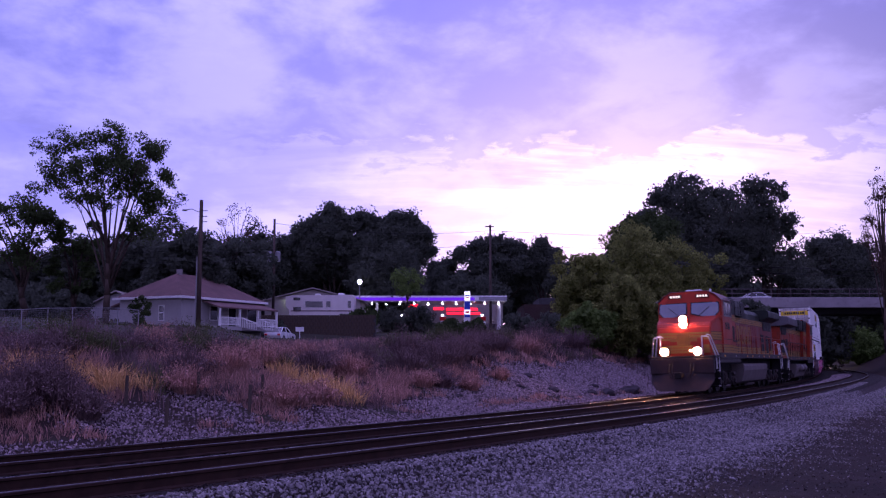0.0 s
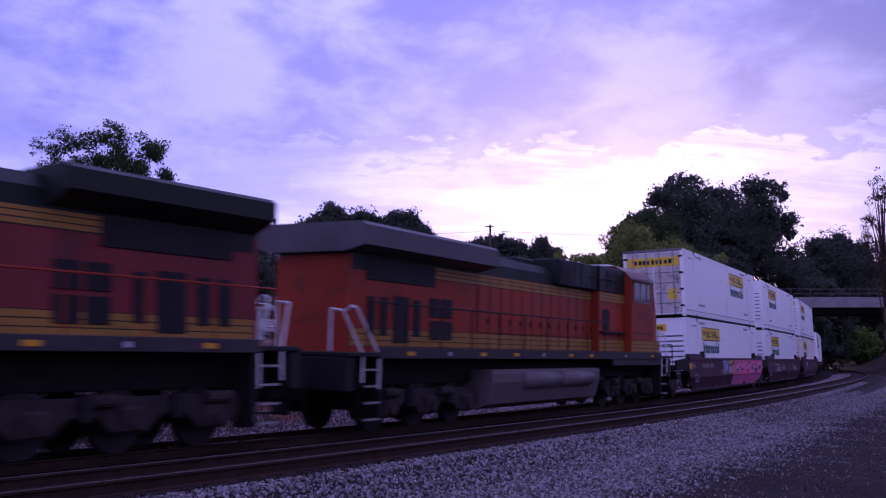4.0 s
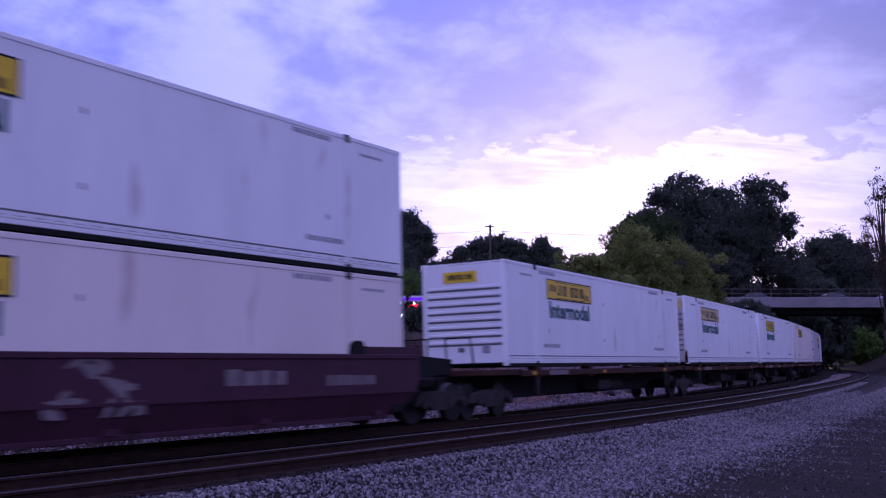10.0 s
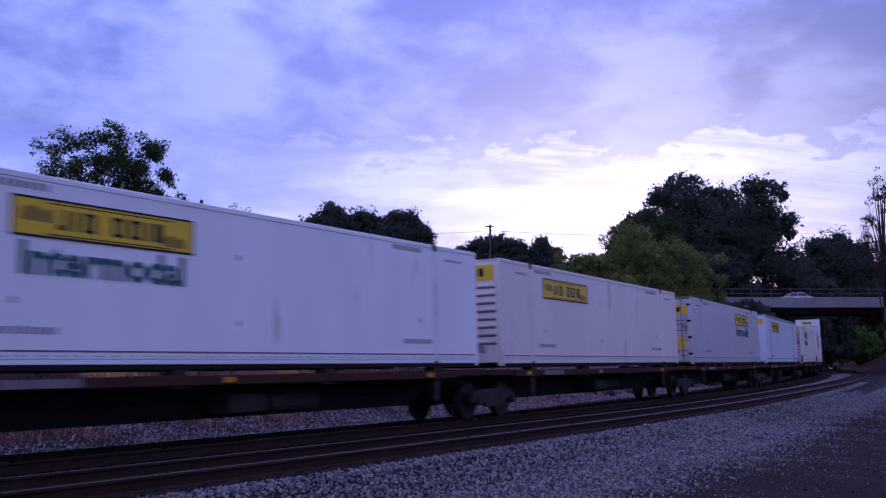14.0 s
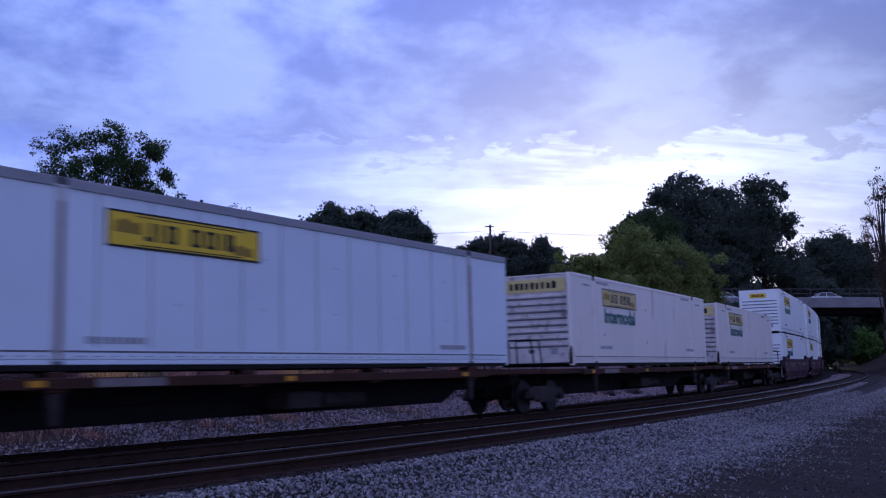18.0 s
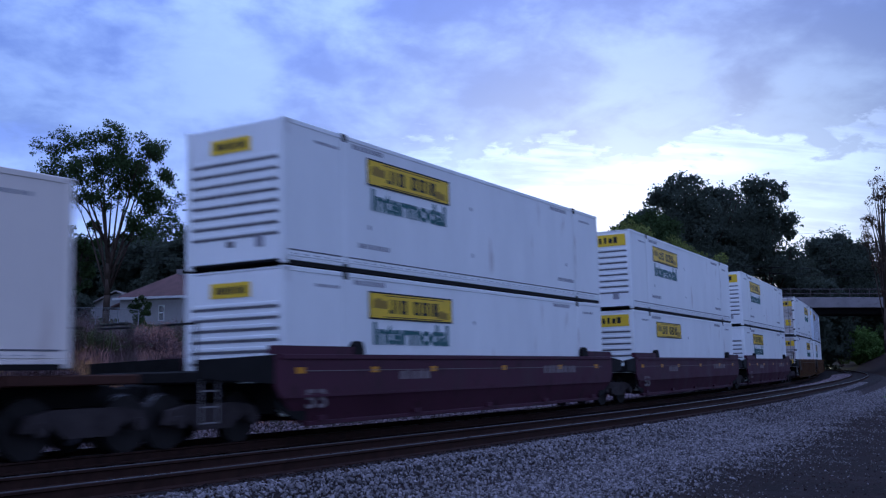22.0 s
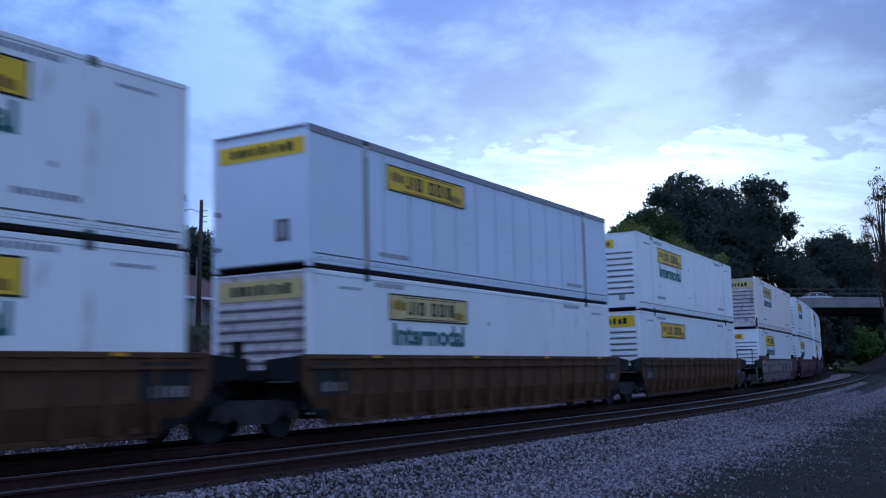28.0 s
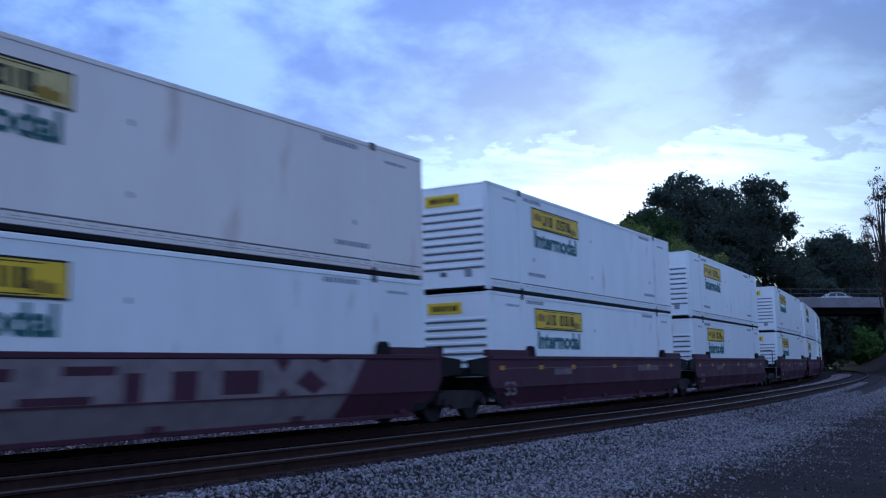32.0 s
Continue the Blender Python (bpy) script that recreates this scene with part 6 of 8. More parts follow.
# ---- double-stack cars and spine cars, with their containers ----
L_MAR, L_RUS = "maroon steel double-stack well car with faded print", "rusty brown ribbed double-stack well car"
HALF = 9.6


def well_set(qs, paint, ribs, marks):
    n = len(qs)
    for i, q in enumerate(qs):
        first, last = i == 0, i == n - 1
        w = well_unit(paint, ribs, 9.7 if first else None, -10.0, 10.4 if first else 9.45, 9.9 if last else 9.45, marks[i], L_RUS if ribs else L_MAR, raised=not ribs)
        runs(w, q, HALF)


well_set((8.69, 27.76, 47.27), "maroon", False, (marks_pink, marks_stack, marks_tag))
well_set((218.04, 237.49, 256.87), "maroon", False, (marks_plain, marks_plain, marks_plain))
well_set((280.15, 299.50, 318.83), "rust", True, (marks_ribbed,) * 3)
well_set((342.17, 361.50, 380.79), "maroon", False, (marks_block, marks_plain, marks_plain))
well_set((404.1, 423.4, 442.7), "maroon", False, (marks_plain, marks_plain, marks_plain))

SPINES = (68.41, 85.82, 103.14, 120.56, 139.11, 157.77, 178.33, 197.17)
GAPS = [(a + b) / 2 for a, b in zip(SPINES, SPINES[1:])]
for i, q in enumerate(SPINES):
    starts, ends = i in (0, 5), i in (4, 7)
    lead = 9.9 if starts else q - GAPS[i - 1]
    tail = 9.6 if ends else GAPS[i] - q
    runs(spine_unit(8.6 if starts else None, -tail - 0.5 if not ends else -8.6, lead, tail, "low rusty articulated spine car carrying one container"), q, HALF if tail > 9 else 8.7)

PALE_LABEL = "white 53-foot intermodal container with a yellow company board"
KINDS = {
    "nose": dict(label=PALE_LABEL),
    "nose_wide": dict(small_end_sign=False, label="white 53-foot container with a wide yellow end board"),
    "nose_grimy": dict(paint="cream", clean=False, sign="faded", small_end_sign=False, label="grimy cream 53-foot container with rust-stained ribbed end"),
    "cream": dict(paint="cream", word=True, label="cream-white 53-foot intermodal container with a yellow board"),
    "cream_bare": dict(paint="cream", word=False, small_end_sign=False, label="cream-white 53-foot container with yellow board and no lettering"),
    "faded": dict(sign="faded", clean=False, small_end_sign=False, label="white 53-foot container with a faded yellow board"),
    "sooty": dict(sign="faded", clean=False, soot=True, small_end_sign=False, label="white 53-foot container with a soot-stained ribbed end"),
    "doors": dict(front="doors", paint="white", sign_at="rear", label="white 53-foot container with dirty barred doors leading"),
    "doors_pale": dict(front="doors", paint="pale", sign_at="rear", label="grey-white 53-foot container with doors leading"),
    "smooth": dict(front="smooth", style="smooth", paint="blue_white", word=False, label="bluish white smooth-sided insulated container with grey roof edge"),
    "bare": dict(word=False, small_end_sign=False, label="white 53-foot container with a yellow board and no lettering"),
}
MASTERS = {}


def load(kind, q, floor):
    """A container on its car, its floor that high over the rails."""
    if kind not in MASTERS:
        c = container(**KINDS[kind])
        MASTERS[kind] = c
    else:
        c = copy_thing(MASTERS[kind], Matrix())
    LOADS.append((c, q, floor))


LOADS = []
LOW, HIGH, DECKED = 0.36, 3.285, 1.27
for q, low, high in ((8.69, "nose", "doors"), (27.76, "nose", "nose"), (47.27, "cream", "nose_wide"),
                     (218.04, "nose", "nose"), (237.49, "bare", "nose_wide"), (256.87, "nose", "nose_wide"),
                     (280.15, "doors", "doors"), (299.50, "faded", "smooth"), (318.83, "bare", "nose"),
                     (342.17, "nose", "nose_grimy"), (361.50, "nose", "nose"), (380.79, "nose", "nose"),
                     (404.1, "nose", "nose"), (423.4, "nose_wide", "nose"), (442.7, "nose", "nose")):
    load(low, q, LOW)
    load(high, q, HIGH)
for q, kind in zip(SPINES, ("nose", "sooty", "nose", "cream_bare", "doors_pale", "smooth", "nose_grimy", "nose_grimy")):
    load(kind, q, DECKED)

OTHERS = []          # other things that move, with their rows


def ground_at(x, y):
    return float(height(np.array([x]), np.array([y]))[0])


# ---- trees and bushes ----
def leaf_quads(rng, centres, radii, n, size):
    """n leaf sprays as small tilted triangles, scattered round the clump centres."""
    k = rng.choice(len(centres), n, p=radii ** 2 / (radii ** 2).sum())
    d = rng.normal(size=(n, 3))
    d /= np.linalg.norm(d, axis=1)[:, None]
    r = radii[k] * rng.uniform(0.15, 1.0, n) ** 0.5
    c = centres[k] + d * r[:, None] * np.array([1, 1, 0.8])
    u = rng.normal(size=(n, 3))
    u /= np.linalg.norm(u, axis=1)[:, None]
    w = np.cross(u, rng.normal(size=(n, 3)))
    w /= np.linalg.norm(w, axis=1)[:, None]
    sz = size * rng.uniform(0.55, 1.25, n)[:, None]
    u, w = u * sz, w * sz * 0.62
    v = np.stack([c - u * 1.1, c + u * 0.7 + w * 1.1, c + u * 0.8 - w], 1).reshape(-1, 3)
    f = np.arange(3 * n).reshape(n, 3)
    return v, f


def leaf_mesh(name, v, material_):
    n = len(v) // 3
    me = bpy.data.meshes.new(name)
    me.vertices.add(3 * n)
    me.vertices.foreach_set("co", v.astype(np.float32).ravel())
    me.loops.add(3 * n)
    me.loops.foreach_set("vertex_index", np.arange(3 * n, dtype=np.int32))
    me.polygons.add(n)
    me.polygons.foreach_set("loop_start", np.arange(0, 3 * n, 3, dtype=np.int32))
    me.update()
    me.materials.append(material_)
    return me


def crown_clumps(rng, n, rx, ry, z0, z1, gap, size, taper=0.0):
    """Clump centres filling an uneven rounded crown, more of them towards its outside."""
    zc, rz = (z0 + z1) / 2, (z1 - z0) / 2
    lobes = rng.uniform(0, 6.28, 4)
    d = rng.normal(size=(n, 3))
    d /= np.linalg.norm(d, axis=1)[:, None]
    a = np.arctan2(d[:, 1], d[:, 0])
    lump = 1 + 0.09 * np.sin(2 * a + lobes[0]) + 0.08 * np.sin(3 * a + lobes[1] + 2 * d[:, 2]) + 0.07 * np.sin(5 * d[:, 2] + lobes[2])
    r = rng.uniform(gap, 1.0, n) ** 0.42 * lump
    rad = size * rng.uniform(0.6, 1.35, n)
    out = np.stack([d[:, 0] * r * (rx - size * 0.4), d[:, 1] * r * (ry - size * 0.4), zc + d[:, 2] * r * (rz - size * 0.3)], -1)
    return out, rad


def tree(name, label, x, y, top, rx, low=0.35, leaf="leaf_dark", n=4200, size=0.30, clumps=46, clump=0.28, trunk=0.28, seed=1, limbs=9, gap=0.15, category="tree", group="", z=None, inner=0, lobes=None):
    """top: height of the crown's top; low: where the crown begins, as a share of the height."""
    if n > 4000:
        n, size, inner = int(n * 1.75), size * 0.74, int(inner * 1.8)
    rng = np.random.default_rng(seed)
    z = ground_at(x, y) - 0.15 if z is None else z
    h = top - z
    t = thing(name, label, category, group, m=Matrix.Translation((x, y, z)))
    if lobes:
        # boughs of the crown, each a rounded mass of clumps; given as place across, height and radius
        w = np.array([r ** 2 for _, _, r in lobes])
        cs, rs = [], []
        for j in rng.choice(len(lobes), clumps, p=w / w.sum()):
            bx, bz, br = lobes[j]
            d = rng.normal(size=3)
            out = rng.uniform() < 0.25
            d *= br * (1.15 if out else 1.04 * rng.uniform(0.25, 1.0) ** 0.5) / np.linalg.norm(d)
            cs.append((bx - x + d[0], d[1] * 1.6, bz - z + d[2] * 0.9))
            rs.append(br * clump * (rng.uniform(0.45, 0.7) if out else rng.uniform(0.8, 1.4)))
        cs, rs = np.array(cs), np.array(rs)
    else:
        cs, rs = crown_clumps(rng, clumps, rx, rx, h * low, h, gap, rx * clump)
    v, f = leaf_quads(rng, cs, rs, int(n * 0.62) if lobes else n, size)
    if lobes:
        # looser leaves between the clumps
        v = np.concatenate([v, leaf_quads(rng, cs, rs * 1.55, n - int(n * 0.62), size)[0]])
    if inner and lobes:
        heart = np.array([(bx - x, 0.0, bz - z) for bx, bz, br in lobes])
        v2, _ = leaf_quads(rng, heart, np.array([br * 0.85 for _, _, br in lobes]), inner, size * 2.0)
        v = np.concatenate([v, v2])
    elif inner:
        # denser foliage in the heart of the crown
        heart, hr = crown_clumps(rng, 70, rx * 0.86, rx * 0.86, h * low + 0.04 * h * (1 - low), h - 0.08 * h * (1 - low), 0.0, rx * 0.22)
        v2, _ = leaf_quads(rng, heart, hr, inner * 2, size * 2.4)
        v = np.concatenate([v, v2])
    ob = new("crown", leaf_mesh("crown", v, M[leaf]))
    ob.parent = t
    bm = bm_new()
    pts = [Vector((0, 0, 0))]
    steps = 5
    fork = h * (low + 0.12)
    for i in range(1, steps + 1):
        pts.append(Vector((rng.normal() * trunk * 0.5, rng.normal() * trunk * 0.5, fork * i / steps)))
    for i in range(steps):
        rod(bm, pts[i], pts[i + 1], trunk * (1.25 - 0.6 * i / steps), 9, trunk * (1.25 - 0.6 * (i + 1) / steps))
    order = rng.permutation(len(cs))[:limbs]
    for j in order:
        a = pts[rng.integers(2, steps + 1)]
        b = Vector(cs[j])
        mid = a.lerp(b, 0.5) + Vector((0, 0, 0.08 * h * rng.uniform(0.2, 1)))
        rod(bm, a, mid, trunk * 0.42, 6, trunk * 0.26)
        rod(bm, mid, b, trunk * 0.26, 6, trunk * 0.09)
        for _ in range(2):
            e = b + Vector(rng.normal(size=3) * rx * clump * (0.12 if lobes else 0.8))
            rod(bm, mid.lerp(b, 0.7), e, trunk * 0.11, 5, trunk * 0.04)
    part("trunk", bm, M["bark"], t, smooth=True)
    return t


DARK = "dark leafy tree against the evening sky"
# the tall open tree by the house and its neighbours
tree("shade_tree", "tall open-crowned tree with dark hanging foliage beside the house", -26.2, 78, 20.3, 5.7, 0.26, "leaf_mid", 16500, 0.14, 230, 0.40, 0.24, 23, 18,
     lobes=((-31.3, 17.7, 1.1), (-29.4, 18.3, 1.3), (-26.7, 18.5, 1.5), (-24.0, 18.1, 1.4), (-22.6, 17.8, 0.9), (-30.0, 16.2, 1.4), (-27.8, 16.3, 1.5), (-25.4, 16.2, 1.6), (-23.1, 16.0, 1.4), (-31.0, 15.2, 0.9),
            (-29.0, 14.6, 1.0), (-26.5, 14.2, 1.2), (-23.8, 14.0, 1.4), (-21.8, 14.4, 1.1), (-22.8, 12.1, 1.4), (-24.2, 11.7, 1.1), (-21.2, 11.7, 0.9)))
tree("shade_tree", "smaller leaning tree with thin leaves by the fence", -33.6, 80, 15.3, 3.6, 0.30, "leaf_mid", 5000, 0.17, 60, 0.19, 0.24, 12, 14, 0.08)
tree("shade_tree", "smaller leaning tree with thin leaves by the fence", -31.0, 84, 13.4, 2.6, 0.26, "leaf_mid", 3600, 0.17, 44, 0.2, 0.2, 13, 12, 0.08)
for i, (x, y, top, r) in enumerate(((-24.3, 95, 14.4, 4.4), (-31.0, 104, 15.4, 5.2), (-39.5, 108, 14.8, 5.4), (-47.0, 110, 13.6, 5.2), (-23.0, 112, 15.6, 4.6), (-29.5, 122, 16.5, 4.6))):
    tree("shade_tree", DARK, x, y, top, r, 0.08, "leaf_dark", 7500, 0.25, 95, 0.2, 0.3, 14 + i, 9, inner=900)
tree("bare_tree", "nearly bare tree with fine twigs behind the house", -24.8, 120, 20.8, 2.9, 0.45, "leaf_bare", 900, 0.13, 50, 0.2, 0.16, 28, 44)
# the wood behind the street
WOOD = ((-33, 150, 20.6, 6.5), (-27.0, 152, 22.0, 5.8), (-23.4, 155, 22.0, 4.4), (-12, 164, 20, 6.5), (-20, 166, 19.5, 6.5), (5, 176, 18.0, 5.5), (-40, 150, 19, 6.5), (-48, 146, 18.5, 6.5), (-2, 178, 16.0, 6), (15, 182, 17.0, 6),
        (25, 160, 18.6, 5.0), (-30, 140, 17.5, 6), (-8, 145, 18, 5.5), (5, 160, 15.5, 6), (21.5, 166, 18.8, 4.8))
for i, (x, y, n, bl) in enumerate(((-16.5, 152, 9000, ((-19.4, 21.9, 2.2), (-17.2, 23.6, 1.9), (-15.5, 22.3, 2.2), (-21.1, 20.1, 2.6), (-15.9, 19.0, 3.4), (-18.5, 17.0, 3.2))),
                                   (-10.8, 153, 8000, ((-12.5, 22.7, 2.1), (-10.3, 22.3, 1.7), (-10.7, 19.3, 3.6), (-12.4, 16.5, 3.2))),
                                   (-5.4, 152, 9000, ((-7.3, 22.6, 2.0), (-5.1, 22.3, 2.0), (-3.4, 20.6, 2.0), (-5.5, 18.8, 3.3), (-1.8, 18.0, 1.1), (-6.0, 15.8, 3.0))),
                                   (8.2, 170, 9500, ((3.0, 19.4, 1.7), (5.9, 20.7, 1.8), (9.1, 21.0, 2.0), (11.7, 20.6, 1.8), (13.6, 19.2, 1.8), (7.3, 17.8, 3.2), (11.5, 16.8, 3.2))),
                                   (-0.4, 170, 5000, ((0.9, 17.4, 1.5), (-1.4, 17.0, 1.6), (-0.4, 14.6, 2.6))),
                                   (17.4, 170, 7000, ((16.8, 20.1, 2.0), (18.9, 19.3, 1.5), (17.9, 17.0, 2.8), (14.8, 17.0, 2.4))))):
    tree("woodland_tree", DARK, x, y, 22.0, 5.5, 0.02, "leaf_dark", n, 0.30, 190, 0.36, 0.35, 60 + i, 8, group="wood behind the street", inner=3000, lobes=bl)
for i, (x, y, top, r) in enumerate(WOOD):
    tree("woodland_tree", DARK, x, y, top, r, 0.02, "leaf_dark", 7000, 0.34, 130, 0.25, 0.35, 40 + i, 6, 0.2, group="wood behind the street", inner=1300)
# the big trees by the bridge
for i, (x, y, leaf, n, bl) in enumerate(((35.8, 145, "leaf_dark", 22000, ((34.1, 27.1, 2.1), (36.6, 27.2, 1.8), (31.8, 25.1, 2.2), (29.6, 22.2, 2.0), (34.8, 23.8, 3.6), (38.6, 25.0, 2.4), (41.2, 24.8, 2.4), (37.6, 20.9, 4.8), (42.4, 20.9, 4.3),
                                                                         (32.6, 19.3, 4.6), (41.6, 16.8, 4.0), (36.0, 15.0, 4.5))),
                                         (46.8, 145, "leaf_dark", 13000, ((45.2, 26.6, 1.9), (47.7, 26.4, 2.0), (49.7, 25.4, 1.2), (46.4, 23.4, 2.7), (50.2, 21.6, 1.8), (47.9, 20.3, 2.4), (45.0, 19.3, 3.5), (50.6, 19.6, 1.1), (46.5, 15.6, 3.4), (51.0, 16.2, 1.9), (50.5, 13.0, 2.4))),
                                         (24.0, 118, "leaf_mid", 9500, ((22.5, 17.0, 1.7), (24.6, 17.2, 1.9), (26.6, 16.6, 1.8), (21.5, 15.3, 1.9), (24.5, 14.6, 2.9), (20.5, 14.4, 1.2), (23.5, 11.5, 2.6))))):
    tree("bridge_tree", "tall dark dense tree beside the road bridge", x, y, 28.0, 7.0, 0.05, leaf, n, 0.26, 330, 0.30, 0.45, 70 + i, 16, group="trees by the bridge", inner=4500 if i != 1 else 1800, lobes=bl)
for i, (x, y, top, r, low) in enumerate(((25.2, 143, 17.5, 5.4, 0.03), (33.5, 158, 21, 6.8, 0.03), (45.0, 162, 17.5, 6.0, 0.03), (38.0, 140, 18.0, 6.0, 0.03), (62.0, 165, 15.5, 5.5, 0.0), (30.5, 132, 15.5, 5.0, 0.03), (53.5, 152, 17.6, 4.8, 0.03))):
    tree("bridge_tree", "tall dark dense tree beside the road bridge", x, y, top, r, low, "leaf_dark", 8500, 0.30, 170, 0.17, 0.4, 80 + i, 8, 0.25, group="trees by the bridge", inner=1200)
tree("bridge_tree", "rounded dark tree beyond the road bridge", 70.2, 178, 24.0, 7.0, 0.02, "leaf_dark", 14000, 0.30, 300, 0.32, 0.4, 96, 8, group="trees by the bridge", inner=3500,
     lobes=((67.3, 21.3, 2.7), (70.8, 22.0, 2.9), (74.3, 20.5, 2.7), (70.2, 18.7, 4.4), (75.2, 17.7, 2.5), (65.4, 18.5, 2.4), (70.0, 14.0, 5.0)))
for i, (x, y, top, r) in enumerate(((80, 180, 18.0, 6.0), (58, 186, 16.5, 6.5), (84, 160, 14, 6.0), (86, 172, 16.5, 6.0), (50, 178, 15, 6.0), (88.5, 240, 22.0, 8.0), (98, 238, 23.0, 9.0), (106, 246, 23.5, 8.5))):
    tree("bridge_tree", "tall dark dense tree beyond the road bridge", x, y, top, r, 0.02, "leaf_dark", 8000, 0.40, 150, 0.2, 0.4, 90 + i, 8, 0.2, group="trees by the bridge", inner=1900)
tree("bare_tree", "thin-leaved tall tree at the far side of the cutting", 48.6, 110, 22.6, 2.6, 0.42, "leaf_bare", 3400, 0.11, 70, 0.2, 0.2, 98, 52)
# the yellow-green thicket beside the track
for i, (x, y, top, r, leaf) in enumerate(((13.6, 72, 11.6, 3.7, "leaf_yellow"), (16.8, 74, 11.0, 3.4, "leaf_yellow"), (10.4, 71, 9.6, 2.8, "leaf_yellow"), (19.6, 76, 10.0, 2.5, "leaf_yellow"),
                                          (12.5, 68.5, 7.6, 2.6, "leaf_yellow"), (15.8, 71, 8.3, 2.7, "leaf_yellow"), (9.6, 66, 5.2, 1.9, "leaf_bright"), (17.5, 82, 9.4, 3.0, "leaf_yellow"), (18.8, 72.5, 6.6, 2.2, "leaf_yellow"))):
    tree("willow_thicket", "yellow-green bushy tree growing on the bank", x, y, top, r, 0.02, leaf, 8500, 0.14, 100, 0.19, 0.13, 100 + i, 12, 0.15, group="thicket on the bank", inner=800)
for i, (x, y, top, r) in enumerate(((-44.5, 100, 9.5, 3.6), (-40.0, 97, 8.6, 3.2), (-36.0, 95, 8.0, 2.8), (-49.5, 104, 10.5, 3.8))):
    tree("hedge_bush", "dark overgrown bush behind the fence", x, y, top, r, 0.0, "leaf_dark", 3800, 0.16, 60, 0.24, 0.07, 160 + i, 4, category="bush", group="bushes behind the fence", inner=700)
tree("street_tree", "small pale green tree beside the filling station", -4.5, 126, 13.4, 2.7, 0.42, "leaf_bright", 2600, 0.13, 60, 0.2, 0.11, 120, 12, 0.1)
tree("evergreen_bush", "small dark evergreen bush in front of the house", -23.2, 77, 6.4, 0.9, 0.02, "leaf_mid", 2000, 0.09, 40, 0.28, 0.06, 121, 4, category="bush")
for i, (x, y, top, r) in enumerate(((-8.6, 108, 7.3, 2.0), (-5.6, 109, 7.1, 1.8), (-2.6, 110, 7.5, 1.9), (0.8, 112, 6.1, 1.8), (-17.4, 104, 5.4, 1.2), (-10.8, 107.5, 6.4, 1.3), (3.6, 114, 6.1, 1.6), (8.5, 112, 6.6, 2.2), (12.0, 105, 6.6, 2.2), (15.5, 98, 6.4, 2.2))):
    tree("hedge_bush", "dark green bush along the street", x, y, top, r, 0.0, "leaf_dark" if i % 3 else "leaf_mid", 2200, 0.15, 40, 0.26, 0.07, 130 + i, 4, category="bush", group="bushes along the street", inner=200)
for i, (x, y, top, r, leaf, lab) in enumerate(((68.5, 166, 7.2, 4.8, "leaf_bright", "rounded green bush beyond the road bridge"), (76, 164, 7.6, 4.6, "leaf_mid", "rounded green bush beyond the road bridge"),
                                               (36.5, 120, 9.5, 3.0, "leaf_dark", "dark bush beside the bridge abutment"), (30.5, 108, 8.0, 3.4, "leaf_dark", "dark bush beside the bridge abutment"))):
    tree("lineside_bush", lab, x, y, top, r, 0.0, leaf, 5500, 0.21, 80, 0.2, 0.1, 150 + i, 4, category="bush", inner=500)


# ---- weeds, grass and stones ----
def spread(rng, n, s0, s1, o0, o1):
    s, o = rng.uniform(s0, s1, n), rng.uniform(o0, o1, n)
    x, y = on_line(s, o)
    return s, o, x, y


def blades(name, label, rng, x, y, tall, mat_key, lean=0.75, wide=0.014, way=None):
    n = len(x)
    z = height(x, y) - 0.03
    h = tall * rng.uniform(0.5, 1.15, n)
    a = rng.uniform(0, 6.283, n)
    b = rng.uniform(0, 6.283, n) if way is None else way + rng.normal(0, 0.5, n)
    dx, dy = np.cos(a) * wide * rng.uniform(0.5, 1.3, n), np.sin(a) * wide * rng.uniform(0.5, 1.3, n)
    lx, ly = np.cos(b) * h * lean * rng.uniform(0, 1, n), np.sin(b) * h * lean * rng.uniform(0, 1, n)
    p0, p1 = np.stack([x - dx, y - dy, z], -1), np.stack([x + dx, y + dy, z], -1)
    m0 = np.stack([x + lx * 0.35 + dx * 0.9, y + ly * 0.35 + dy * 0.9, z + h * 0.6], -1)
    m1 = np.stack([x + lx * 0.35 - dx * 0.9, y + ly * 0.35 - dy * 0.9, z + h * 0.6], -1)
    tip = np.stack([x + lx, y + ly, z + h], -1)
    v = np.stack([p0, p1, m0, m1, tip], 1).reshape(-1, 3)
    k = np.arange(n)[:, None] * 5
    f = (k + np.array([[0, 1, 2, 3]])).tolist() + (k + np.array([[3, 2, 4]])).tolist()
    tagged(new(name, quads_mesh(name, v.tolist(), f, M[mat_key])), label, "grass", kind="stuff")


